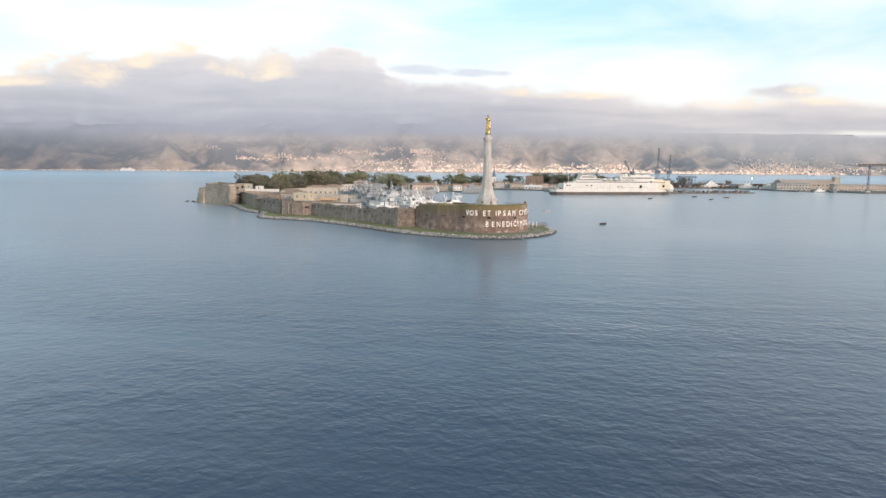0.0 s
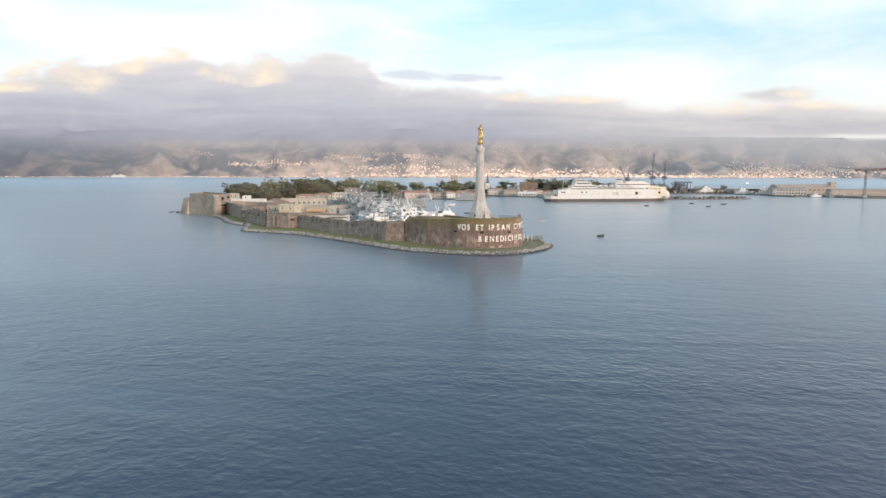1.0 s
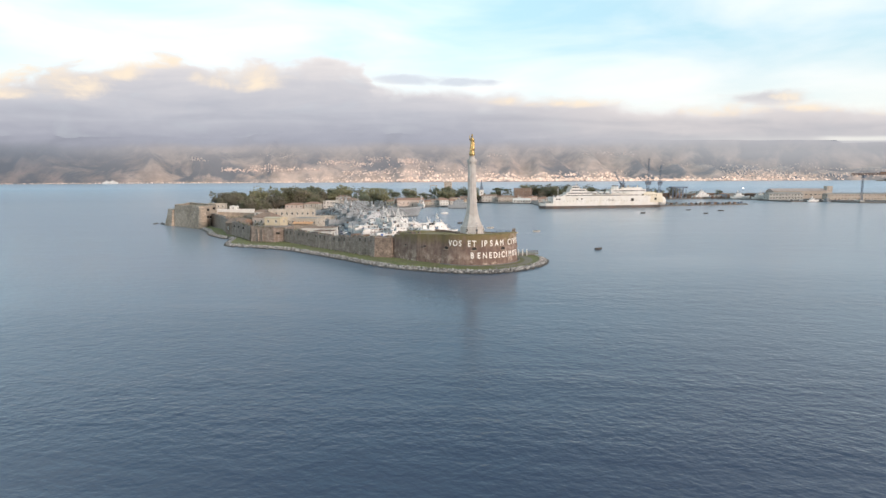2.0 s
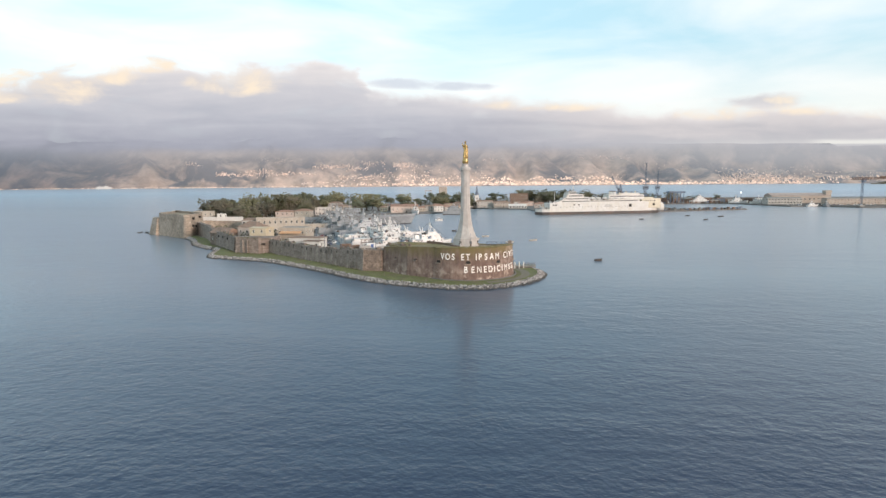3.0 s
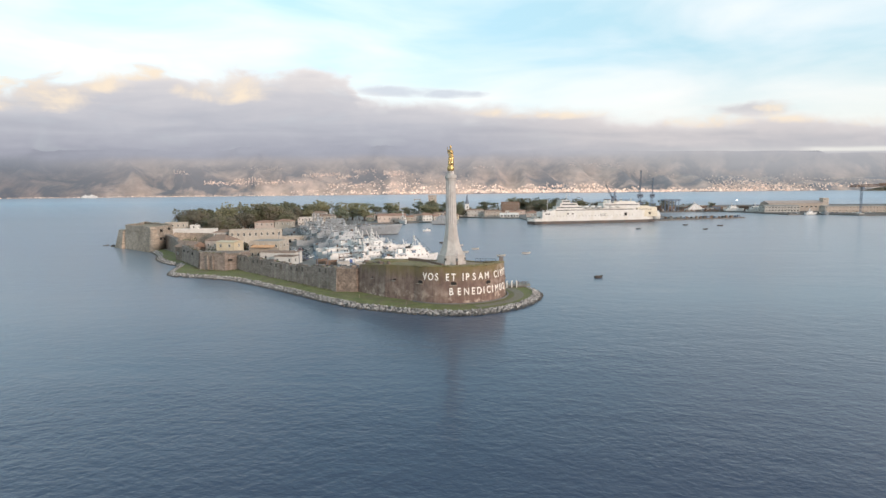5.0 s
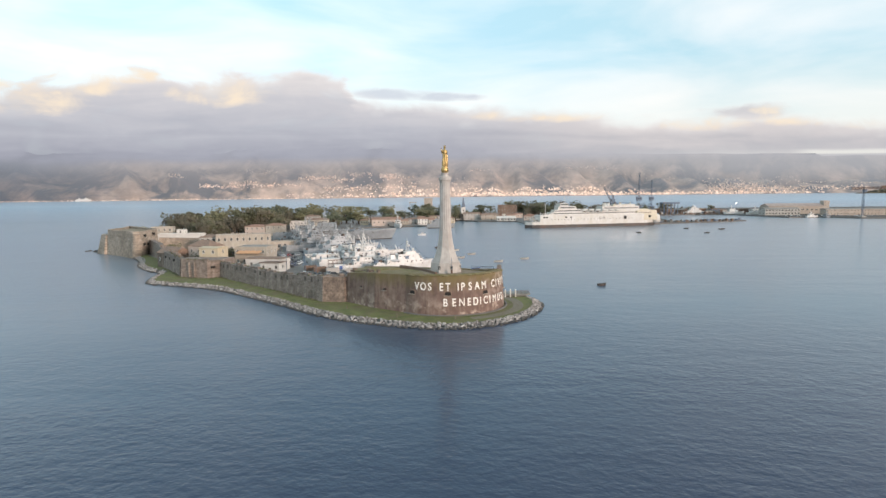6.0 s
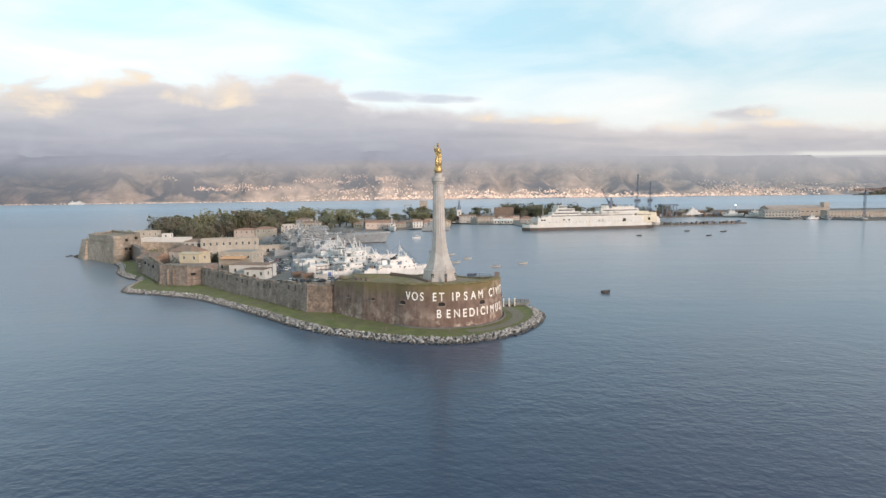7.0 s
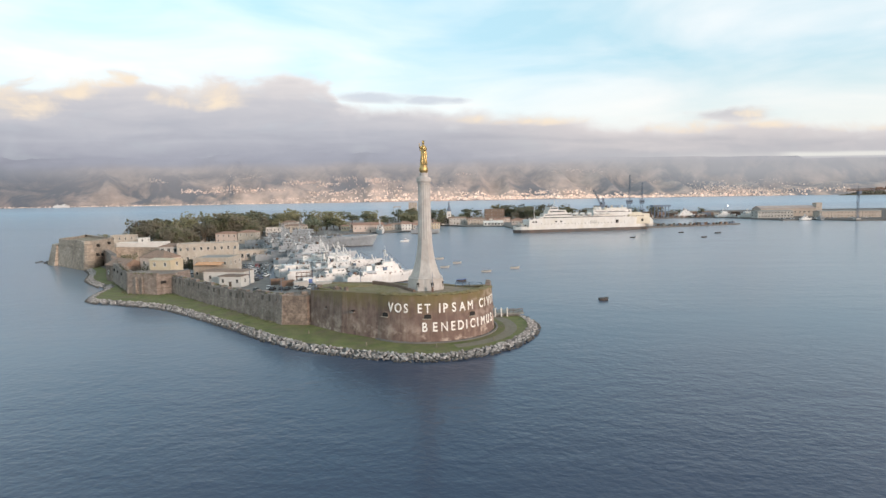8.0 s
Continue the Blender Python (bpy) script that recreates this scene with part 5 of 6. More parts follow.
def lattice_mast(t, x, y, z0, z1, r, mat, yards=2):
    s = Shape()
    for a in range(3):
        u = (math.cos(a * 2.09), math.sin(a * 2.09))
        s.tube((x + u[0] * r, y + u[1] * r, z0), (x + u[0] * r * 0.25, y + u[1] * r * 0.25, z1), 0.11, 0.08, 5)
    n = max(2, int((z1 - z0) / 1.6))
    for i in range(n):
        k = (i + 0.5) / n
        z, q = z0 + (z1 - z0) * k, r * (1 - 0.75 * k)
        s.tube((x - q, y - q * 0.6, z), (x + q, y + q * 0.6, z + 0.5), 0.06, None, 4).tube((x + q, y - q * 0.6, z), (x - q, y + q * 0.6, z + 0.5), 0.06, None, 4)
    m = part("mast", s, mat, t)
    for i in range(yards):
        z = z0 + (z1 - z0) * (0.65 + 0.2 * i)
        part("yard", Shape().tube((x, y - 1.9 + 0.5 * i, z), (x, y + 1.9 - 0.5 * i, z), 0.08, None, 5).box((x, 0, z + 0.35), (0.5, 2.0 - 0.6 * i, 0.45)), mat, m)
    part("aerial", Shape().tube((x, y, z1), (x, y, z1 + 2.2), 0.05, 0.03, 5), mat, m)
    return m


def ship(at, rz, L, B, H, paint, deckhouses, masts, funnels=(), booms=(), label="", group="", gun=False, boats=0, stripe=None, name="patrol_ship", sheer=0.3):
    """A vessel: at is its stern at the waterline, heading rz. Deckhouses: rows of (x0, x1, width, z0, z1, windows)."""
    t = thing(name, (at[0], at[1], 0), rz, label, "ship", group)
    rings, deck = hull(L, B, H, sheer)
    part("hull", Shape().rings(rings), paint, t)
    part("boot_topping", Shape().rings([[(p[0], p[1] * 1.012 - 0.0, -1.2 if p[2] < 0 else 0.42) for p in (r[0], r[1], r[4], r[5])] for r in rings]), stripe or M_BOOT, t)
    part("deck", Shape().add([(x, -b * 0.97, z + 0.03) for x, b, z in deck] + [(x, b * 0.97, z + 0.03) for x, b, z in deck],
                             [(i, i + 1, 18 + i, 17 + i) for i in range(16)]), M_DECK, t)
    # bulwarks
    for sy in (-1, 1):
        part("bulwark", Shape().rings([[(x, sy * (b * 0.99 - 0.06), z - 0.05), (x, sy * (b * 0.99 - 0.06), z + 0.85), (x, sy * b * 0.995, z + 0.85), (x, sy * b * 0.995, z - 0.05)] for x, b, z in deck]), paint, t)
    for x0, x1, w, z0, z1, win in deckhouses:
        block(t, "deckhouse", x0, x1, w, z0, z1, paint, win, 0.8 if win else 0.2)
    for x, z0, z1, r in masts:
        lattice_mast(t, x, 0, z0, z1, r, paint)
        part("radome", Shape().ball((x + 0.9, 0, z0 + (z1 - z0) * 0.55), 0.6, 10), M_SHIPWHITE, t, "white radar dome")
    for x, z0, z1, w in funnels:
        f = part("funnel", Shape().box((x, 0, (z0 + z1) / 2), (w * 1.5, w, z1 - z0), 0, 0.8), paint, t)
        part("funnel_cap", Shape().box((x, 0, z1 + 0.2), (w * 1.2, w * 0.8, 0.4)), M_BOOT, f)
    for x, y, z, dx, dz in booms:
        part("boom", Shape().tube((x, y, z), (x + dx, y, z + dz), 0.34, 0.18, 6).tube((x, y, z), (x, y, z + dz * 0.8), 0.26, 0.18, 6), paint, t)
    # lockers, rafts, reels and vents about the decks
    rs = random.Random(int(at[0] * 7 + at[1] * 13))
    levels = [(0.5, L * 0.85, H, B * 0.4)] + [(x0, x1, z1, w * 0.45) for x0, x1, w, z0, z1, win in deckhouses]
    for x0, x1, z, w in levels:
        for _ in range(max(4, int((x1 - x0) / 1.5))):
            h = rs.uniform(0.5, 1.6)
            g = Shape()
            if rs.random() < 0.5:
                g.box((rs.uniform(x0, x1), rs.uniform(-w, w), z + h / 2), (rs.uniform(0.5, 2.0), rs.uniform(0.5, 1.3), h), rs.uniform(0, 40), 0.9)
            else:
                g.lathe([(rs.uniform(0.2, 0.5), z), (rs.uniform(0.2, 0.5), z + h), (0.15, z + h + 0.2)], 7, (rs.uniform(x0, x1), rs.uniform(-w, w)))
            part("deck_gear", g, rs.choice((paint, paint, M_NAVY, M_BOOT, M_BOOT, M_RUST, M_DECK, M_STEEL)), t)
    for x, z0, z1, r in masts:
        part("stay", Shape().tube((x, 0, z1), (L * 0.95, 0, H * 1.2), 0.05, None, 4).tube((x, 0, z1), (L * 0.06, 0, H + 0.5), 0.05, None, 4), M_BOOT, t)
    if gun:
        g = part("gun_mount", Shape().ball((L * 0.80, 0, H * 1.12 + 0.5), (1.5, 1.2, 1.1), 10), paint, t)
        part("barrel", Shape().tube((L * 0.81, 0, H * 1.12 + 0.8), (L * 0.81 + 3.6, 0, H * 1.12 + 1.3), 0.11, 0.08), paint, g)
    for i in range(boats):
        sy = -1 if i % 2 == 0 else 1
        x = L * (0.34 + 0.08 * (i // 2))
        bt = part("lifeboat", Shape().ball((x, sy * B * 0.42, H + 2.3), (2.4, 0.9, 0.7), 10), M_NAVYPALE, t, "small ship's boat on davits")
        part("davit", Shape().tube((x - 1.4, sy * B * 0.3, H), (x - 1.4, sy * B * 0.42, H + 3.4), 0.1).tube((x + 1.4, sy * B * 0.3, H), (x + 1.4, sy * B * 0.42, H + 3.4), 0.1), paint, bt)
    return t


WHITES, GREYS = "white patrol ships inside the fort", "grey naval ships in the basin"
ship((-39.5, 87), 27, 33, 7.6, 3.4, M_SHIPWHITE, [(7, 27, 6.0, 3.4, 6.0, True), (13, 25, 5.2, 6.0, 8.4, True), (17, 23, 4.6, 8.4, 9.6, False), (2, 6, 4.6, 3.4, 4.6, False)], [(19, 9.4, 15.2, 1.0)], [(11, 6.0, 8.4, 1.9)], [(4, 0.5, 3.4, 4.2, 2.6), (14, -1.4, 8, -2, 5.5), (23, 1, 8.4, -1.5, 3.5)], "white patrol ship moored beside the tower", WHITES, boats=2)
ship((-78, 117), 31, 57, 9, 4.0, M_SHIPWHITE, [(19, 46, 7, 4.0, 6.6, True), (25, 38, 6.2, 6.6, 9.0, True), (3, 16, 6.8, 4.0, 6.0, False)], [(32, 9.0, 16.5, 1.1)], [(25, 6.6, 10.6, 2.2)], [(27, 2, 9, -3, 7.5), (34, -2, 9, -3.5, 7), (39, 1.4, 6.6, -3, 6.5), (44, -1, 5, -2.5, 5.5)], "long white coastguard ship with raised booms", WHITES, boats=4)
ship((-70, 104), 24, 42, 7.6, 3.2, M_SHIPWHITE, [(13, 33, 5.8, 3.2, 5.6, True), (19, 30, 5, 5.6, 8.0, True), (1, 11, 6.2, 3.2, 5.0, False)], [(24, 8, 15, 0.9)], [(15, 5.6, 7.8, 1.8)], [(26, 1.6, 6, -3, 5.5), (31, -1.2, 5, -2.6, 5)], "white patrol ship with a long flat after deck", WHITES, boats=2)
ship((-56, 93.5), 24, 27, 6, 2.4, M_SHIPWHITE, [(6, 18, 4.6, 2.4, 4.6, True), (9, 16, 4, 4.6, 6.6, True)], [(12, 6.6, 12, 0.7)], [(7, 4.6, 6, 1.3)], [(4, 0.6, 2.6, 2.4, 3)], "small white patrol boat in the raft of ships", WHITES)
ship((-83, 132), 34, 50, 8, 3.6, M_SHIPWHITE, [(14, 36, 6.4, 3.6, 6.2, True), (20, 33, 5.6, 6.2, 8.6, True)], [(25, 8.6, 17, 1.0)], [(16, 6.2, 8.6, 2.2)], [(30, 1.8, 8, -3, 6.5), (34, -1.8, 8, -3, 6.5), (39, 0, 5, -3, 6)], "white coastguard cutter moored in a raft", WHITES, boats=2)
for i, (x, y, rz, L) in enumerate(((-92, 164, 37, 52), (-112, 186, 38, 50), (-118, 204, 38, 56), (-124, 222, 37, 52), (-130, 240, 35, 58), (-138, 262, 30, 60))):
    ship((x, y), rz, L, 8.6, 3.9, M_NAVY if i % 3 else M_NAVYPALE, [(10, L * 0.66, 6.8, 3.9, 6.6, True), (15, L * 0.52, 6, 6.6, 9.2, True), (L * 0.36, L * 0.5, 5, 9.2, 11.4, True)], [(L * 0.4, 11.4, 19.5, 1.3), (L * 0.22, 9.2, 15, 0.9)],
         [(L * 0.27, 9.2, 11.8, 2.4)], [(8, 1.5, 5, 3, 4), (L * 0.3, -2, 9, -2.5, 4)], "grey naval ship with lattice masts", GREYS, gun=True, boats=2)
ship((-150, 287), 7, 102, 13, 5.8, M_NAVY, [(14, 62, 10, 5.8, 8.6, True), (20, 50, 9, 8.6, 11.4, True), (36, 52, 8, 11.4, 14.2, True), (66, 78, 8, 6.2, 8.0, False)], [(42, 14.2, 25, 1.8), (26, 11.4, 20, 1.4)],
     [(31, 11.4, 15, 3.4)], [(60, 2.5, 10, 4, 5), (64, -2.5, 10, 4, 5), (70, 2, 9.5, 3.5, 3.5)], "large grey naval ship with a high flared bow", GREYS, gun=True, boats=4, sheer=0.45)
ship((-66, 462), -74, 24, 7, 3.2, M_SHIPWHITE, [(5, 16, 5.6, 3.2, 5.8, True), (8, 14, 5, 5.8, 8.2, True)], [(10, 8.2, 14.5, 0.9)], [(6, 5.8, 7.6, 1.6)], (), "white tug moored at the far quay", name="tug")
ship((-30, 440), 4, 30, 8, 3.2, M_NAVY, [(5, 22, 6.8, 3.2, 6.4, True), (8, 18, 6, 6.4, 9.4, True)], [(12, 9.4, 13, 0.8)], [(7, 6.4, 8, 1.6)], (), "dark grey workboat moored at the quay", name="workboat")
ship((352, 716), 2, 38, 8, 4.0, M_SHIPWHITE, [(6, 26, 6.6, 4, 7, True), (9, 22, 6, 7, 10, True), (11, 18, 5, 10, 12, True)], [(14, 12, 15, 0.6)], (), (), "white motor yacht laid up in the shipyard", name="yacht", group="yachts in the shipyard")
ship((404, 694), 4, 30, 7.4, 3.6, M_SHIPWHITE, [(5, 20, 6, 3.6, 6.4, True), (7, 16, 5.4, 6.4, 9.2, True)], [(10, 9.2, 14, 0.6)], (), (), "white motor yacht laid up in the shipyard", name="yacht", group="yachts in the shipyard")
ship((428, 676), 3, 34, 7.4, 3.6, M_SHIPWHITE, [(5, 22, 6, 3.6, 6.4, True), (8, 18, 5.4, 6.4, 9.0, True)], [(12, 9.0, 13, 0.6)], (), (), "white motor yacht laid up in the shipyard", name="yacht", group="yachts in the shipyard")
ship((462, 586), 4, 16, 5, 2.0, M_SHIPWHITE, [(3, 10, 3.8, 2, 4.4, True)], [(6, 4.4, 8, 0.5)], (), (), "small white workboat at the shipyard quay", name="workboat")
ship((486, 578), 86, 14, 5, 2.2, M_NAVY, [(3, 8, 3.6, 2.2, 5.4, True)], [(5, 5.4, 9, 0.5)], (), (), "dark tug at the shipyard quay", name="tug")
ship((-2310, 3330), 4, 95, 16, 9, M_SHIPWHITE, [(10, 80, 14, 9, 15, True), (55, 72, 13, 15, 20, True)], [(60, 20, 27, 1.5)], [(22, 15, 21, 4)], (), "white ferry far out on the strait", name="far_ferry")


def build_ferry():
    """The laid-up train ferry at the far quay; x runs along its near side."""
    t = thing("train_ferry", (77.5, 418.5, 0), 12.7, "old white train ferry with rust stains and a dark waterline", "ship")
    L, B = 150, 18
    plan = [(0, 6.5), (5, 1.6), (13, 0), (118, 0), (138, 2.2), (149, 7), (150, B / 2), (149, B - 7), (138, B - 2.2), (118, B), (13, B), (5, B - 1.6), (0, B - 6.5)]
    part("hull", Shape().prism(plan, -2, 6.0).prism(offset(plan, 0.02), 6.0, 6.4), M_FERRY, t)
    part("boot_topping", Shape().prism(offset(plan, -0.09), -2, 3.2), M_BOOT, t)
    side = part("upper_hull", Shape().prism([(13, 0.06), (130, 0.06), (141, 5), (141, 13), (130, B - 0.06), (13, B - 0.06)], 6.4, 13.2), M_FERRY, t)
    for x in (17.5, 20.5, 42, 47.5):
        part("port_opening", Shape().box((x, 0.05, 10.9), (2.2, 0.3, 1.3)), M_DARK, side)
    part("side_door", Shape().box((110, 0.03, 9.6), (3.2, 0.3, 3.4)), M_DARK, side)
    for i in range(26):
        part("scuttle", Shape().box((26 + i * 3.7, 0.03, 8.6), (0.6, 0.2, 0.6)), M_GLASS, side)
    for i in range(5):
        part("marking", Shape().box((80 + i * 1.6, 0.03, 9.4 + 0.3 * (i % 2)), (0.5, 0.14, 3.0), 0), M_DECK, side)
    part("rail_deck", Shape().box((8, 9, 6.6), (11, 13, 0.5)), M_DECK, t)
    for i in range(7):
        part("bow_frame", Shape().tube((4 + 1.4 * i, 2.4, 6.4), (4 + 1.4 * i, 2.4, 9.5 + 0.5 * i), 0.16).tube((4 + 1.4 * i, 2.4, 9.3 + 0.5 * i), (4 + 1.4 * i, 15.6, 9.3 + 0.5 * i), 0.14), M_FERRY, t)
    block(t, "promenade_deck", 26, 124, 12.5, 13.2, 15.8, M_FERRY, True, 0.5).location = (0, 9, 0)
    block(t, "boat_deck", 30, 62, 11, 15.8, 18.6, M_FERRY, True, 1.0).location = (0, 9, 0)
    block(t, "bridge", 34, 56, 11, 18.6, 22.2, M_FERRY, True, 2.0).location = (0, 9, 0)
    block(t, "wheelhouse", 36, 46, 13, 22.2, 25.4, M_FERRY, True, 1.0).location = (0, 9, 0)
    block(t, "after_house", 84, 128, 14, 16.0, 21.6, M_FERRY, True, 0.6).location = (0, 9, 0)
    block(t, "after_deckhouse", 100, 124, 10, 21.6, 23.4, M_FERRY, False, 0.6).location = (0, 9, 0)
    stern = part("stern_house", Shape().box((137, 9, 11.6), (25, 15, 10.6), 0, 0.93).box((134, 9, 17.5), (14, 11, 1.6), 0, 0.9), M_FERRYBUFF, t, "buff painted stern house")
    part("side_door", Shape().box((140, 1.55, 10.2), (2.4, 0.5, 2.6)), M_DARK, stern)
    for i in range(6):
        part("window", Shape().box((128 + i * 2.6, 1.75, 14.6), (1.2, 0.4, 1.0)), M_GLASS, stern)
    part("stern_visor", Shape().lathe([(5.5, 3.0), (5.8, 7.0), (5.2, 10.0), (3.4, 12.2), (0.5, 12.8)], 14, (151, 9)), M_FERRY, t, "rounded white stern visor", True)
    # clutter of winches, vents, boxes and rails on the open decks
    rs = random.Random(52)
    for x0, x1, z, n in ((4, 26, 6.8, 14), (15, 30, 13.2, 16), (62, 86, 15.8, 18), (30, 62, 18.6, 6), (86, 126, 21.6, 12), (100, 124, 23.4, 6)):
        for _ in range(n):
            h = rs.uniform(0.8, 2.6)
            g = Shape()
            if rs.random() < 0.55:
                g.box((rs.uniform(x0, x1), rs.uniform(3, 15), z + h / 2), (rs.uniform(0.8, 3.0), rs.uniform(0.8, 2.2), h), rs.uniform(0, 40), 0.9)
            else:
                q = rs.uniform(0.25, 0.8)
                g.lathe([(q, z), (q, z + h), (q * 1.3, z + h + 0.1), (q * 0.6, z + h + 0.5)], 9, (rs.uniform(x0, x1), rs.uniform(3, 15)))
            part("deck_gear", g, rs.choice((M_FERRY, M_FERRY, M_RUST, M_NAVY, M_BOOT, M_FERRYBUFF)), t)
    for i in range(9):
        part("rail_post", Shape().tube((14 + i * 1.6, 0.5, 13.2), (14 + i * 1.6, 0.5, 14.9), 0.08), M_FERRY, t)
    part("rail", Shape().tube((13.6, 0.5, 14.9), (27.2, 0.5, 14.9), 0.09).tube((13.6, 0.5, 14.2), (27.2, 0.5, 14.2), 0.06), M_FERRY, t)
    part("top_spar", Shape().tube((96, 9, 25.2), (124, 9, 25.2), 0.35).tube((98, 9, 23.4), (98, 9, 25.2), 0.25).tube((122, 9, 23.4), (122, 9, 25.2), 0.25), M_STEEL, t)
    for y in (5, 13):
        f = part("funnel", Shape().lathe([(2.3, 16), (2.2, 23), (2.0, 25)], 12, (92, y)), M_FERRY, t)
        part("funnel_cap", Shape().lathe([(2.05, 25), (1.9, 26)], 12, (92, y)), M_BOOT, f)
    for i in range(6):
        for y in (1.4, 16.6):
            b = part("lifeboat", Shape().ball((64 + i * 7.5, y, 18.0), (3.1, 1.2, 1.1), 10), M_FERRY, t, "white lifeboat")
            part("davit", Shape().tube((61.5 + i * 7.5, y, 16), (61.5 + i * 7.5, y, 19.4), 0.14).tube((66.5 + i * 7.5, y, 16), (66.5 + i * 7.5, y, 19.4), 0.14), M_FERRY, b)
    for x, y, z, w, h in ((75, 2.86, 14.8, 92, 0.8), (46, 3.62, 17.5, 28, 0.9), (45, 3.6, 20.8, 16, 1.1), (106, 2.1, 19.8, 40, 1.1), (41, 2.6, 24.2, 8, 1.2)):
        part("window_band", Shape().box((x, y, z), (w, 0.16, h)), M_GLASS, t, "dark band of deck windows")
    for i in range(9):
        part("deck_gear", Shape().box((66 + i * 2.4, 6 + (i * 5) % 7, 16.4), (1.3, 2.0, 1.2 + 0.5 * (i % 3)), 12 * i), (M_RUST, M_FERRY, M_NAVY)[i % 3], t)
    part("fore_mast", Shape().tube((22, 9, 13), (22, 9, 26), 0.35, 0.18).tube((22, 5, 21), (22, 13, 21), 0.12), M_FERRY, t)
    lattice_mast(t, 44, 9, 25.6, 33, 1.0, M_FERRY)
    for sy in (0.3, 17.7):
        part("bulwark", Shape().box((73, sy, 13.7), (112, 0.12, 1.0)), M_FERRY, t)


build_ferry()


def small_boat(at, rz, L, B, H, mat, cabin=None, label="", group="boats moored in the harbour", tarp=None):
    t = thing("moored_boat", (at[0], at[1], 0), rz, label, "boat", group)
    rings, deck = hull(L, B, H, 0.5, 0.75, 0.5, 0.3)
    part("hull", Shape().rings(rings), mat, t)
    part("gunwale", Shape().rings([[(x, -b - 0.05, z - 0.06), (x, -b - 0.05, z + 0.08), (x, b + 0.05, z + 0.08), (x, b + 0.05, z - 0.06)] for x, b, z in deck]), M_BARK if tarp is None else tarp, t)
    if cabin:
        c = part("cabin", Shape().box((L * 0.55, 0, H + cabin / 2), (L * 0.3, B * 0.6, cabin), 0, 0.85), M_SHIPWHITE, t)
        part("window", Shape().box((L * 0.55, 0, H + cabin * 0.65), (L * 0.26, B * 0.62, cabin * 0.3), 0), M_GLASS, c)
    for k in (0.3, 0.5, 0.72):
        part("thwart", Shape().box((L * k, 0, H + 0.12), (0.3, B * 0.7, 0.08)), M_BARK, t)
    return t


dark = "dark open boat lying at a mooring"
for x, y, rz, L in ((61.0, 43, 10, 3.6), (9.8, 96, 8, 4.6), (257.5, 378, 15, 6.5), (228.5, 391, 5, 5), (166, 339, 5, 4.6), (224, 330, 8, 4.4), (-13, 211, 20, 4)):
    small_boat((x, y), rz, L, 2.0 if L < 5 else 2.6, 0.8, M_BOOT, None, dark, tarp=M_BLUE if L == 4.6 and y < 100 else M_BOOT)
for x, y, rz in ((39.2, 140, 6), (23.2, 128, -4), (9.2, 167, 10), (2, 148, 4), (-1, 191, 12)):
    small_boat((x, y), rz, 5.2, 2.2, 0.75, M_GREYWALL, None, "small open grey boat at a mooring", tarp=M_FLAT)
small_boat((-33, 333), 5, 7.5, 2.8, 1.2, M_SHIPWHITE, 1.6, "small white motor boat crossing the basin", tarp=M_SHIPWHITE)

# ---- cranes and shipyard ----
def lattice(s, a, b, w, r=0.16, n=8):
    """A square lattice girder from a to b."""
    a, b = Vector(a), Vector(b)
    q = (b - a).to_track_quat("Z", "Y")
    c = [q @ Vector((x * w / 2, y * w / 2, 0)) for x, y in ((-1, -1), (1, -1), (1, 1), (-1, 1))]
    for k in range(4):
        s.tube(a + c[k], b + c[k], r, r, 4)
        for i in range(n):
            p, o = a.lerp(b, i / n), a.lerp(b, (i + 1) / n)
            s.tube(p + c[k], o + c[(k + 1) % 4], r * 0.6, None, 4)
    return s


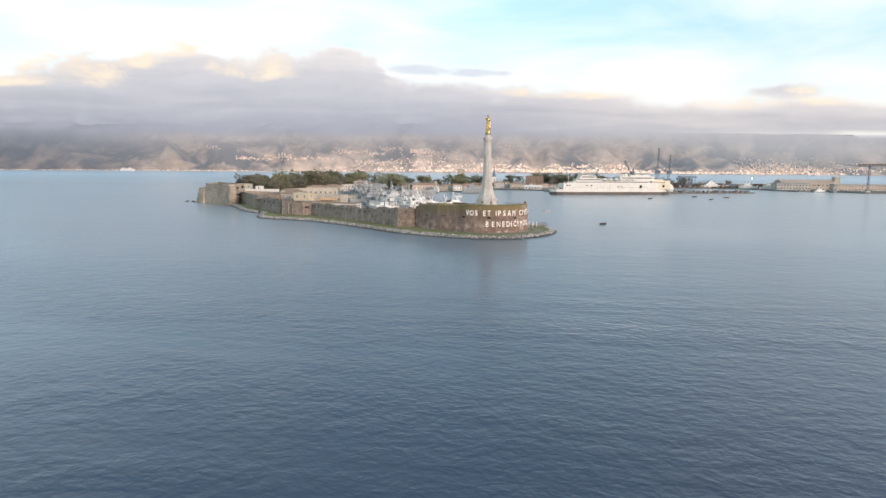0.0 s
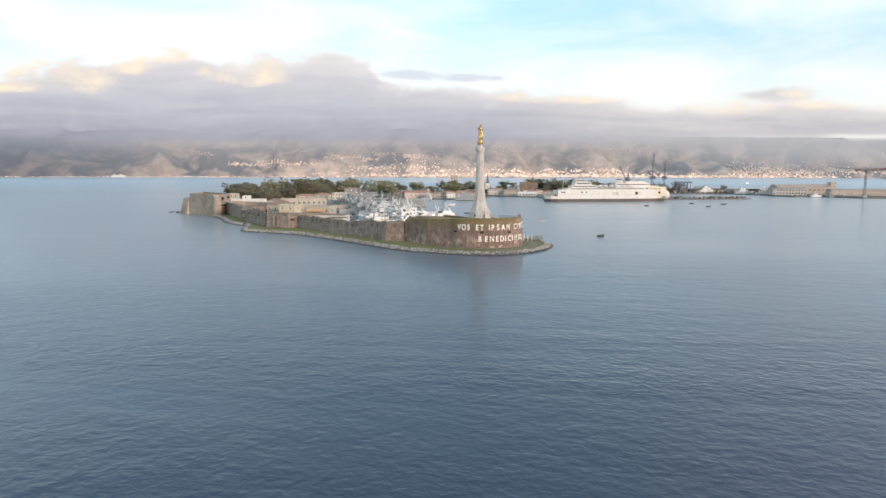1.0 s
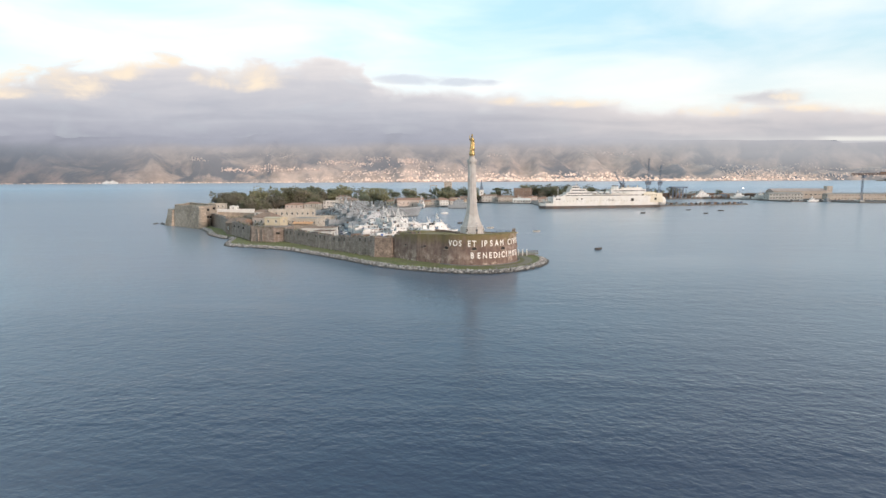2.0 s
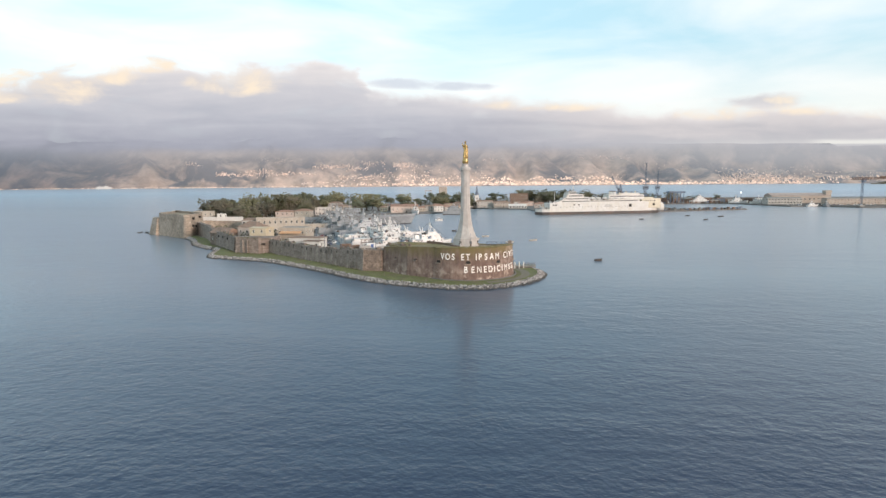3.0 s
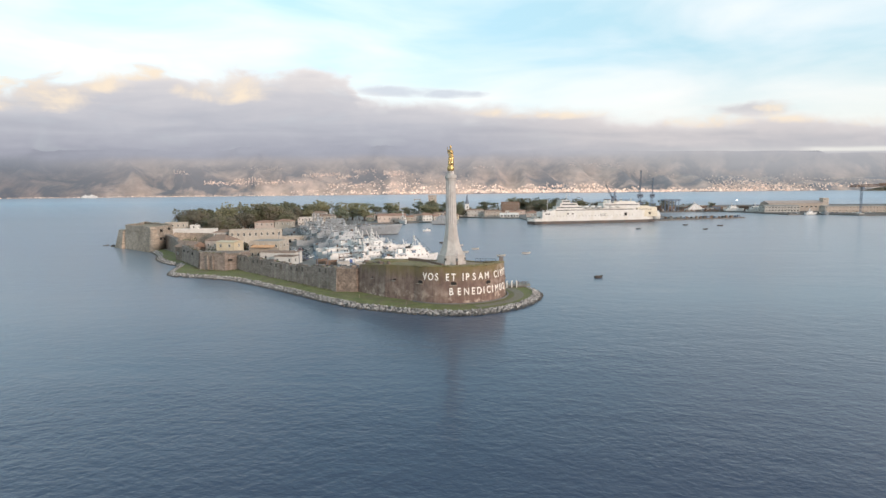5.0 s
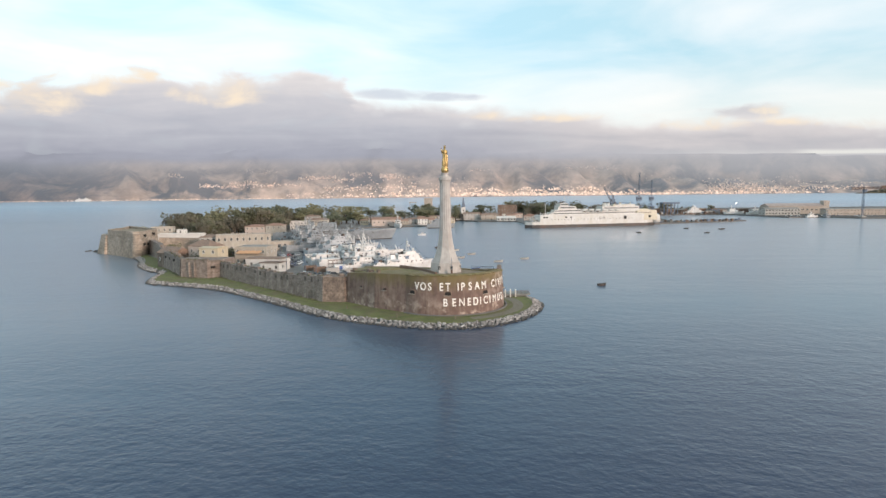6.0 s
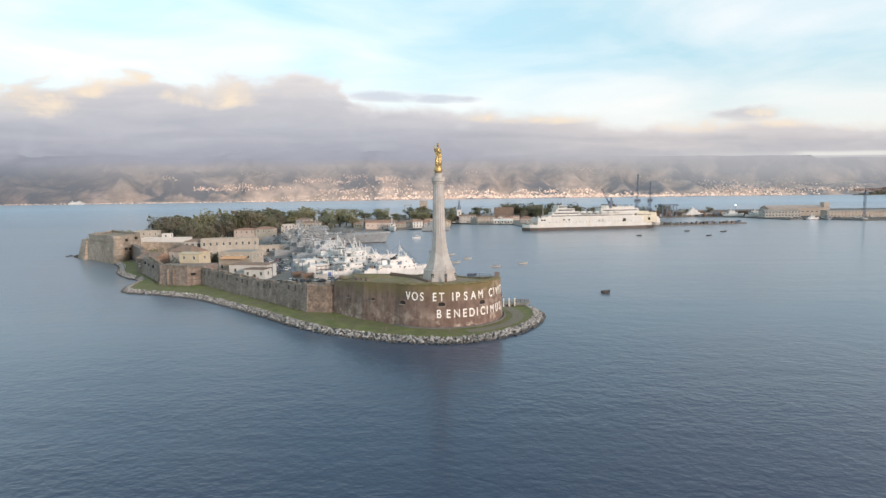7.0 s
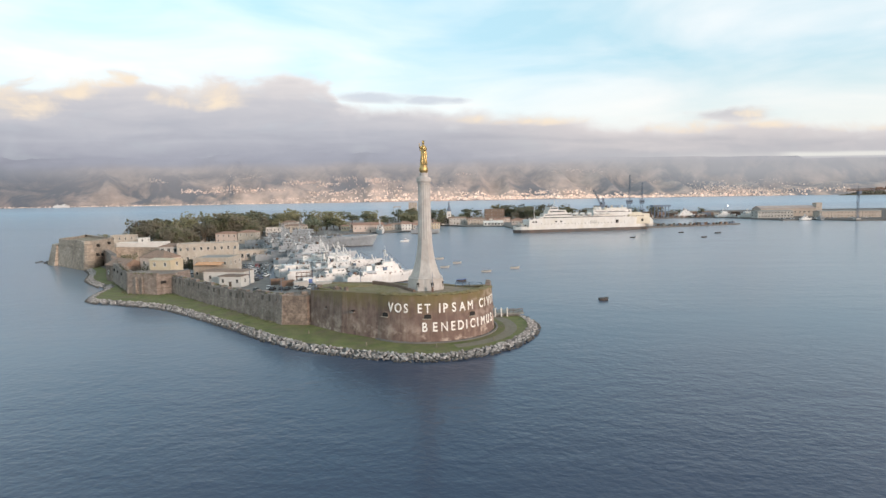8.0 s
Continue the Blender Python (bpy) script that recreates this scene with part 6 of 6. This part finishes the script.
def build_cranes():
    # tall portal crane
    for x, y, top, w, lab in ((259, 640, 62, 3.2, "tall blue-grey portal crane with a steep jib"), (277, 642, 51, 2.6, "slim blue-grey lattice crane")):
        t = thing("portal_crane", (x, y, GROUND), 0, lab, "crane", "cranes of the shipyard")
        for sx in (-1, 1):
            for sy in (-1, 1):
                part("leg", Shape().tube((sx * 4, sy * 4, 0), (sx * 2, sy * 2, 14), 0.55, 0.45), M_STEEL, t)
        part("portal", Shape().box((0, 0, 14.4), (6, 6, 1.4)), M_STEEL, t)
        part("tower", lattice(Shape(), (0, 0, 15), (0, 0, 28), w), M_STEEL, t)
        c = part("cab", Shape().box((0.4, 0, 25), (w * 2.2, w * 1.6, 4.6)).box((0.4, 0, 27.6), (w * 2.4, w * 1.8, 0.4)), M_STEEL, t)
        part("window", Shape().box((0.4, -w * 0.81, 25.6), (w * 1.5, 0.1, 1.2)), M_GLASS, c)
        part("jib", lattice(Shape(), (0.4, 0, 28), (0.8, 0, top), w * 0.45, 0.16, 12), M_STEEL, t)
        part("cable", Shape().tube((-2, 0, 29), (0.8, 0, top), 0.09, None, 4), M_BOOT, t)
    t = thing("luffing_crane", (216, 618, GROUND), 0, "blue-grey luffing crane with a raised jib", "crane", "cranes of the shipyard")
    for sx in (-1, 1):
        part("leg", Shape().tube((sx * 3.5, -3, 0), (sx * 1.8, -1, 19), 0.5).tube((sx * 3.5, 3, 0), (sx * 1.8, 1, 19), 0.5), M_STEEL, t)
    part("turntable", Shape().lathe([(3.0, 19), (3.2, 20), (2.6, 20.6)], 12), M_STEEL, t)
    c = part("cab", Shape().box((0.6, 0, 23.2), (6, 4.4, 5.2)).box((1.5, 0, 28), (2.6, 2.4, 6.5), 0, 0.6), M_STEEL, t)
    part("window", Shape().box((-1.4, -2.22, 24), (1.6, 0.1, 1.6)), M_GLASS, c)
    part("jib", lattice(Shape(), (-1.5, 0, 23), (-11.5, 0, 42), 1.5, 0.18, 9), M_STEEL, t)
    part("tie", Shape().tube((1.5, 0, 31), (-11.5, 0, 42), 0.14), M_STEEL, t)
    # hammerhead tower crane
    t = thing("tower_crane", (521, 566, GROUND), 0, "rusty tower crane with a long level jib", "crane", "cranes of the shipyard")
    part("base", Shape().box((0, 0, 0.8), (6, 6, 1.6)), M_GREYWALL, t)
    part("tower", lattice(Shape(), (0, 0, 1.5), (0, 0, 36), 2.0, 0.2, 14), M_STEEL, t)
    part("cab", Shape().box((0.6, -1.4, 33.6), (3.2, 3.0, 3.4)), M_STEEL, t)
    part("jib", lattice(Shape(), (-15, 0, 36.6), (48, 0, 37.6), 2.2, 0.42, 20), M_RUST, t)
    part("counterweight", Shape().box((26, 0, 38.4), (9, 2.6, 3.0), 0, 0.8).box((38, 0, 38.9), (11, 2.8, 3.4), 0, 0.75), M_RUST, t)
    part("apex", Shape().tube((0, 0, 36), (0, 0, 41), 0.4, 0.2).tube((0, 0, 41), (-13, 0, 37.2), 0.1, None, 4).tube((0, 0, 41), (24, 0, 38), 0.1, None, 4), M_STEEL, t)
    # gantry shed
    t = thing("gantry_shed", (326, 706, GROUND), 0, "open steel gantry shed on the quay", "shed")
    for i in range(5):
        for y in (-6, 6):
            part("column", Shape().box((-10.5 + i * 5.2, y, 8), (0.8, 0.8, 16)), M_STEEL, t)
    part("roof", Shape().box((0, 0, 17.2), (25, 16, 2.0)).box((0, 0, 18.4), (23, 14, 0.5)), M_STEEL, t)
    t = thing("harbour_gantry", (-69, 760, GROUND), 0, "small steel gantry beyond the trees", "gantry")
    for x in (-5, 5):
        part("leg", Shape().box((x, 0, 10), (0.9, 0.9, 20)), M_GREYWALL, t)
    part("beam", Shape().box((0, 0, 20.8), (12.5, 1.6, 1.6)), M_GREYWALL, t)
    # floodlight that is already on
    t = thing("floodlight_mast", (440, 735, GROUND), 0, "slim mast with a lit white floodlight", "lamp")
    part("mast", Shape().tube((0, 0, 0), (0, 0, 15), 0.25, 0.15), M_STEEL, t)
    m = bpy.data.materials.new("floodlight_glow")
    m.use_nodes = True
    b = m.node_tree.nodes["Principled BSDF"]
    b.inputs["Emission Color"].default_value, b.inputs["Emission Strength"].default_value = (1, 0.97, 0.92, 1), 3.0
    part("lamp_head", Shape().ball((0, -0.4, 15.4), (1.15, 0.5, 0.9), 10), m, t, "lit white lamp head")
    # stores, heaps and bollards on the pier
    rs = random.Random(4)
    for i in range(44):
        x = 236 + i * 2.5 + rs.uniform(-1.5, 1.5)
        y = 474 + (x - 228) * 0.36 + rs.uniform(1, 7) + (rs.uniform(0, 22) if x < 280 else 0)
        mat = rs.choice((M_RUST, M_BROWNWALL, M_DECK, M_BOOT, M_STEEL))
        t = thing("crate", (x, y, GROUND), rs.uniform(0, 60), "stacked crates and gear on the pier", "crate", "gear on the pier")
        h = rs.uniform(1.0, 2.8)
        part("box", Shape().box((0, 0, h / 2), (rs.uniform(1.6, 4.5), 2.2, h), 0, 0.95), mat, t)
        part("lid", Shape().box((0, 0, h + 0.06), (1.9, 2.3, 0.12)), M_DECK, t)
    for i in range(20):
        t = thing("low_shed", (292 + i * 8.4 + rs.uniform(-4, 4), 716 + rs.uniform(-8, 60), GROUND), rs.uniform(-8, 8), "low shipyard shed with a pale roof", "shed", "low sheds of the shipyard")
        w, h = rs.uniform(9, 15), rs.uniform(4, 7)
        part("wall", Shape().box((0, 0, h / 2), (w, 8, h)), rs.choice((M_GREYWALL, M_RUST, M_BROWNWALL, M_BROWNWALL, M_STEEL)), t)
        part("roof", Shape().box((0, 0, h + 0.2), (w + 0.8, 8.8, 0.4)).box((0, 0, h + 0.6), (w * 0.9, 4, 0.5), 0, 0.8), rs.choice((M_FLAT, M_TILE_OLD, M_DECK)), t)
    for i in range(46):
        t = thing("crate", (284 + i * 3.1 + rs.uniform(-1, 1), 703 + rs.uniform(0, 9), GROUND), rs.uniform(0, 60), "dark crates and scrap on the shipyard quay", "crate", "gear on the shipyard quay")
        h = rs.uniform(1.2, 4.2)
        part("box", Shape().box((0, 0, h / 2), (rs.uniform(1.8, 5.0), rs.uniform(1.8, 4), h), 0, 0.88), rs.choice((M_RUST, M_BROWNWALL, M_DECK, M_BOOT, M_STEEL, M_GREYWALL)), t)
        part("lid", Shape().box((0, 0, h + 0.06), (1.7, 1.9, 0.12)), M_DECK, t)


build_cranes()

# ---- vehicles and gear on the fort quay ----
def car_parts():
    body = Shape().rings([[(x, -w, zb), (x, -w, zt), (x, w, zt), (x, w, zb)] for x, w, zb, zt in ((-2.1, 0.72, 0.35, 0.75), (-1.9, 0.85, 0.25, 0.88), (1.2, 0.86, 0.25, 0.86), (1.95, 0.8, 0.25, 0.72), (2.1, 0.66, 0.35, 0.6))])
    glass = Shape().rings([[(-1.85, -0.78, 0.86), (1.05, -0.78, 0.86), (1.05, 0.78, 0.86), (-1.85, 0.78, 0.86)], [(-1.3, -0.62, 1.42), (0.35, -0.62, 1.42), (0.35, 0.62, 1.42), (-1.3, 0.62, 1.42)]])
    roof = Shape().box((-0.47, 0, 1.44), (1.7, 1.26, 0.07))
    wheel = Shape()
    wheel.rings([[(0.32 * math.cos(2 * math.pi * i / 10), y, 0.32 * math.sin(2 * math.pi * i / 10)) for i in range(10)] for y in (-0.1, 0.1)])
    return [body.mesh("body", M_CAR[i]) for i in range(5)], glass.mesh("glasshouse", M_GLASS), [roof.mesh("roof", M_CAR[i]) for i in range(5)], wheel.mesh("wheel", M_RUBBER)


BODIES, GLASSHOUSE, ROOFS, WHEEL = car_parts()
PAINTS = ("white", "silver", "black", "blue", "red")


def car(x, y, rz, k):
    t = thing("parked_car", (x, y, GROUND), rz, PAINTS[k] + " parked car on the quay", "car", "cars parked on the quay")
    part("body", BODIES[k], None, t)
    part("glasshouse", GLASSHOUSE, None, t)
    part("roof", ROOFS[k], None, t)
    for dx in (-1.3, 1.3):
        for dy in (-0.78, 0.78):
            part("wheel", WHEEL, None, t).location = (dx, dy, 0.32)


def build_quay_gear():
    rs = random.Random(9)
    edge = ((0, -40), (106, -79), (138, -88), (172, -96), (205, -112), (262, -142))

    def ashore(x, y):
        """True on the quay, clear of its edge."""
        for (y0, x0), (y1, x1) in zip(edge, edge[1:]):
            if y0 <= y < y1:
                return x < x0 + (x1 - x0) * (y - y0) / (y1 - y0) - 2.5
        return True

    for r in range(4):
        for i in range(11):
            a = radians(200 - i * 7.5)
            rad = 13 + 6.5 * r
            x, y = -112 + rad * math.cos(a) * 0.9, 160 + rad * math.sin(a) * 0.8
            if ashore(x, y):
                car(x, y, math.degrees(a) + rs.uniform(-6, 6), rs.choice((1, 1, 2, 2, 3, 2, 4, 0)))
    for i in range(60):
        x, y = -122 + (i % 12) * 2.9 + rs.uniform(-0.4, 0.4), 122 + (i // 12) * 8.5 + (i % 12) * 0.5
        if ashore(x, y):
            car(x, y, 96 + rs.uniform(-6, 6), rs.choice((1, 1, 2, 2, 3, 2, 4, 0)))
    for i in range(13):
        car(-73 + i * 3.0 + rs.uniform(-0.4, 0.4), 74 - abs(i - 6) * 0.6 + rs.uniform(-2, 4), 90 + rs.uniform(-15, 15), rs.choice((0, 1, 2, 2, 3)))
    for i in range(16):
        car(-93 + (i % 4) * 3.2 + rs.uniform(-0.5, 0.5), 101 + (i // 4) * 6.5 + rs.uniform(-0.8, 0.8), 118 + rs.uniform(-8, 8), rs.choice((0, 1, 1, 2, 2, 3)))
    for i in range(30):
        car(448 + i * 3.9 + rs.uniform(-1, 1), 603 + rs.uniform(0, 9) - i * 0.2, rs.uniform(0, 180), rs.choice((0, 0, 1, 2, 3)))
    for i in range(9):
        car(-116 + i * 2.8, 139 - i * 0.8 + rs.uniform(-0.5, 0.5), 70, rs.choice((0, 1, 2, 3)))
    for x, y, rz, m, lab in ((-64, 82, 24, M_BROWNWALL, "dark freight container"), (-57, 78, 24, M_GREYWALL, "grey freight container"), (-70, 88, 24, M_BROWNWALL, "dark freight container"), (-47, 76, 10, M_GREYWALL, "grey freight container"), (-38, 72, 15, M_BROWNWALL, "brown freight container")):
        t = thing("container", (x, y, GROUND), rz, lab + " on the quay", "container", "containers on the quay")
        rib = [(-3 + 6 * i / 28, -1.2 - 0.07 * (i // 2 % 2)) for i in range(29)]
        s = Shape().prism(rib + [(3, 1.2), (-3, 1.2)], 0.0, 2.6)
        part("body", s, m, t)
        part("door", Shape().box((3.03, 0, 1.3), (0.08, 2.2, 2.4)), m, t)
    t = thing("box_truck", (-53.5, 82.5, GROUND), 24, "white box truck with a blue side panel", "truck")
    part("box", Shape().box((-1.0, 0, 2.2), (5.2, 2.4, 2.7)), M_SHIPWHITE, t)
    part("panel", Shape().box((-0.6, -1.22, 2.2), (1.6, 0.06, 1.8)), M_BLUE, t, "blue side panel")
    part("cab", Shape().box((2.6, 0, 1.6), (1.9, 2.2, 2.1), 0, 0.9), M_SHIPWHITE, t)
    part("windscreen", Shape().box((3.5, 0, 2.0), (0.1, 1.8, 0.8)), M_GLASS, t)
    for dx in (-2.4, 2.4):
        for dy in (-1.0, 1.0):
            part("wheel", WHEEL, None, t).location = (dx, dy, 0.4)
    pole = thing("street_lamp", (-62, 66, GROUND), 0, "tall slim street lamp on the quay", "lamp", "street lamps on the quay")
    part("pole", Shape().lathe([(0.2, 0), (0.14, 1), (0.09, 9.6)], 8), M_STEEL, pole)
    part("arm", Shape().tube((0, 0, 9.5), (1.4, 0, 9.9), 0.06), M_STEEL, pole)
    part("head", Shape().box((1.6, 0, 9.9), (0.9, 0.3, 0.15)), M_NAVYPALE, pole)
    for x, y, rz in ((-50, 70, 20), (-82, 88, 40), (-30, 68, 0), (-97, 128, 60), (-118, 170, 70), (-70, 78, 10)):
        copy_thing(pole, pose(x, y, GROUND, 0, 0, rz))
    t = thing("scaffold", (-60, 84, GROUND), 24, "rusty scaffold frame beside the ships", "scaffold")
    for i in range(4):
        for y in (0, 2):
            part("upright", Shape().tube((i * 2.2, y, 0), (i * 2.2, y, 5.4), 0.09), M_RUST, t)
    for z in (1.8, 3.6, 5.3):
        part("deck", Shape().box((3.3, 1, z), (7, 2.2, 0.12)), M_RUST, t)


build_quay_gear()

# ---- trees ----
def tree_meshes(seed, kind):
    """Trunk with limbs and a crown of many small clumps, about 10 m high."""
    rs = random.Random(seed)
    trunk, crown = Shape(), Shape()
    top = 4.2 if kind == 0 else 3.8
    trunk.tube((0, 0, -0.5), (0.15, 0.1, top * 0.55), 0.34, 0.24, 7).tube((0.15, 0.1, top * 0.55), (0, 0, top), 0.24, 0.16, 7)
    lobes = []
    n = 9 if kind == 0 else 11
    for i in range(n):
        a = 2 * math.pi * i / n + rs.uniform(-0.4, 0.4)
        r = rs.uniform(1.0, 3.6)
        z = top + (rs.uniform(-0.2, 3.6) if kind == 0 else rs.uniform(-0.8, 4.0))
        c = Vector((r * math.cos(a), r * math.sin(a), z))
        trunk.tube((0, 0, top * rs.uniform(0.7, 1.0)), c, 0.13, 0.05, 5)
        lobes.append((c, rs.uniform(0.9, 2.0), 0.85 if kind == 0 else 0.95))
    lobes.append((Vector((0, 0, top + 3.4)), 1.9, 0.75))
    for c, r, flat in lobes:
        for _ in range(42 if kind < 2 else 30):
            d = Vector((rs.gauss(0, 1), rs.gauss(0, 1), rs.gauss(0, 1))).normalized()
            p = c + Vector((d.x * r, d.y * r, d.z * r * flat)) * rs.uniform(0.55, 1.12)
            q = rs.uniform(0.2, 0.46)
            vs = [(p.x + q * rs.uniform(0.6, 1.2) * x, p.y + q * rs.uniform(0.6, 1.2) * y, p.z + q * 0.75 * z) for x, y, z in ((1, 0, 0), (-1, 0, 0), (0, 1, 0), (0, -1, 0), (0, 0, 1), (0, 0, -1))]
            crown.add(vs, [(0, 2, 4), (2, 1, 4), (1, 3, 4), (3, 0, 4), (2, 0, 5), (1, 2, 5), (3, 1, 5), (0, 3, 5)])
    return trunk.mesh("trunk", M_BARK), crown.mesh("crown", M_LEAF[kind])


KINDS = ("dark green pine with a spreading crown", "olive green broadleaf tree with an uneven crown", "brownish half-bare tree with a loose crown")
TREES = [[tree_meshes(10 * k + i, k) for i in range(3)] for k in range(3)]


def tree(x, y, h, k, rs, z=GROUND, spread=1.0):
    trunk, crown = rs.choice(TREES[k])
    t = thing("tree", (x, y, z), rs.uniform(0, 360), KINDS[k], "tree", "trees on the spit")
    t.scale = (h / 10 * rs.uniform(0.95, 1.25) * spread, h / 10 * rs.uniform(0.95, 1.25), h / 10)
    part("trunk", trunk, None, t)
    part("crown", crown, None, t)


def build_trees():
    rs = random.Random(17)
    # grove behind the old fort, as (x, y, spread x, spread y, count, height)
    for x, y, sx, sy, n, h, kinds in ((-250, 268, 16, 9, 9, 8, (0, 1)), (-262, 305, 18, 18, 10, 8, (0, 1)), (-258, 318, 8, 10, 5, 10, (0, 1, 1)), (-245, 345, 26, 34, 26, 15, (1, 1, 2)), (-215, 330, 22, 42, 26, 16, (1, 2, 2)), (-200, 290, 14, 24, 12, 13, (1, 2)),
                                      (-215, 400, 32, 36, 26, 18, (0, 1)), (-172, 292, 12, 18, 8, 12, (2, 2)), (-182, 376, 14, 16, 14, 19, (1, 2)), (-190, 470, 30, 24, 22, 18, (0, 0, 1)), (-125, 520, 30, 14, 14, 17, (0, 1)),
                                      (-60, 560, 34, 10, 12, 14, (0, 1)), (-30, 660, 34, 14, 10, 14, (0, 1)), (32, 634, 16, 6, 9, 14, (0, 1)), (100, 650, 30, 12, 10, 15, (2, 2, 1)), (140, 640, 24, 8, 10, 18, (0, 2)),
                                      (175, 600, 20, 10, 6, 13, (2,)), (-133, 450, 10, 8, 4, 14, (0, 1)), (-95, 500, 16, 6, 5, 12, (0, 1)), (280, 760, 60, 20, 8, 12, (2, 1)), (400, 800, 60, 20, 10, 11, (2, 1)),
                                      (60, 705, 190, 22, 52, 16, (0, 1, 1, 2)), (-85, 640, 55, 16, 20, 14, (0, 1)), (165, 650, 62, 12, 18, 13, (2, 1)), (-5, 575, 40, 6, 8, 11, (1, 2)), (170, 530, 60, 6, 10, 9, (1, 2)),
                                      (330, 790, 100, 20, 20, 12, (2, 1))):
        for _ in range(max(3, int(n * (1.0 if y < 500 else 0.5)))):
            px, py = x + rs.uniform(-sx, sx), y + rs.uniform(-sy, sy)
            if py < 345 and px > -198:
                continue
            tree(px, py, h * rs.uniform(0.55, 1.6), rs.choice(kinds), rs, spread=1.0 if y < 500 else 1.5)
    for x, y in ((-150, 113), (-134, 117), (-165, 140), (-158, 133), (-128, 96), (-170, 152), (-126, 128), (-120, 150)):
        tree(x, y, rs.uniform(7, 10), rs.choice((1, 2)), rs)
    for x, y in ((-206, 470), (-168, 500)):
        tree(x, y, 22, 0, rs)


build_trees()

# ---- towns on the far coast ----
def build_towns():
    rs = random.Random(31)
    s = Shape()

    def house(x, u, k):
        i = min(range(0, len(COAST), 1), key=lambda j: abs(COAST[j][0] - x))
        cx, cy = COAST[i]
        z = hill_height(max(u, 0), cx)
        w, d, h = rs.uniform(6, 15) * k, rs.uniform(5, 9) * k, rs.uniform(5, 10.5) * k
        s.box((x * (1 + u / 9000), cy + u, z + h / 2 - 1), (w, d, h + 2), rs.uniform(-25, 25))

    for _ in range(1400):                       # the strip along the water
        house(rs.triangular(-1100, 2900, 900), abs(rs.gauss(0, 11)) + 3, 0.85 if rs.random() < 0.8 else 1.3)
    for _ in range(350):                        # a second, thinner line behind it
        house(rs.triangular(-900, 2600, 600), 52 + rs.gauss(0, 9), rs.uniform(0.7, 1.2))
    for _ in range(520):                        # small ones, to the left
        house(rs.uniform(-4300, -900), rs.choice((rs.uniform(3, 14), 36 + rs.gauss(0, 6), 60 + rs.gauss(0, 8))), rs.uniform(0.35, 0.62))
    # villages and roads on the slopes lie along the contours: x from, to, height, spread, houses, size
    for x0, x1, z, sz, n, k in ((-1880, -1350, 92, 9, 230, 0.7), (-1450, -1150, 96, 4, 70, 0.7), (-1700, -1480, 116, 6, 90, 0.8), (-1180, -900, 150, 6, 170, 0.85), (-930, -760, 132, 8, 60, 0.8), (-580, -460, 158, 10, 170, 1.0), (-460, -330, 150, 5, 30, 0.7),
                                (-2130, -1980, 176, 7, 50, 0.7), (-1640, -1340, 198, 8, 50, 0.6), (-820, -640, 176, 10, 50, 0.7), (-1000, -300, 70, 10, 150, 0.8), (-700, 100, 100, 16, 90, 0.7), (100, 260, 205, 5, 24, 0.8), (850, 1280, 215, 4, 60, 0.7), (600, 1200, 60, 8, 34, 0.7),
                                (1500, 1900, 110, 8, 16, 0.6), (1950, 2500, 36, 14, 330, 0.95), (1980, 2420, 72, 10, 130, 0.85), (2020, 2300, 104, 4, 34, 0.8), (2450, 3200, 36, 10, 190, 0.85), (2500, 3300, 78, 5, 50, 0.75), (2350, 2800, 118, 3, 20, 0.65), (1350, 1700, 150, 4, 10, 0.6)):
        for _ in range(n):
            x, goal = rs.uniform(x0, x1), rs.gauss(z, sz)
            u = next((d for d in range(3, 600, 7) if hill_height(d, x) >= goal), 3)
            house(x, u + rs.uniform(0, 6), k * rs.uniform(0.6, 1.15))
    setting("backdrop_town", s, M_TOWN, "pale sunlit houses along the far coast", "town", False, "stuff").matrix_basis = FAR


build_towns()


def build_headland():
    """Low wooded point on the far shore."""
    rs = random.Random(77)
    s = Shape()
    plan = [(2700, 3880), (2900, 3840), (3300, 3820), (3900, 3900), (3900, 4100), (3000, 4000)]
    s.prism(plan, -1, 6, 12)
    for _ in range(420):
        k = rs.random() ** 0.7
        x = 2760 + 1050 * k
        h = (5 + 22 * min(1, (x - 2740) / 160)) * rs.uniform(0.5, 1.0)
        s.ball((x, 3890 + rs.uniform(-25, 40), 5 + h * 0.5), (rs.uniform(7, 15), rs.uniform(7, 12), h * 0.55), 7, 0.25, rs.random())
    setting("backdrop_headland", s, M_LEAF[2], "dark wooded point on the far shore", "headland").matrix_basis = FAR


build_headland()
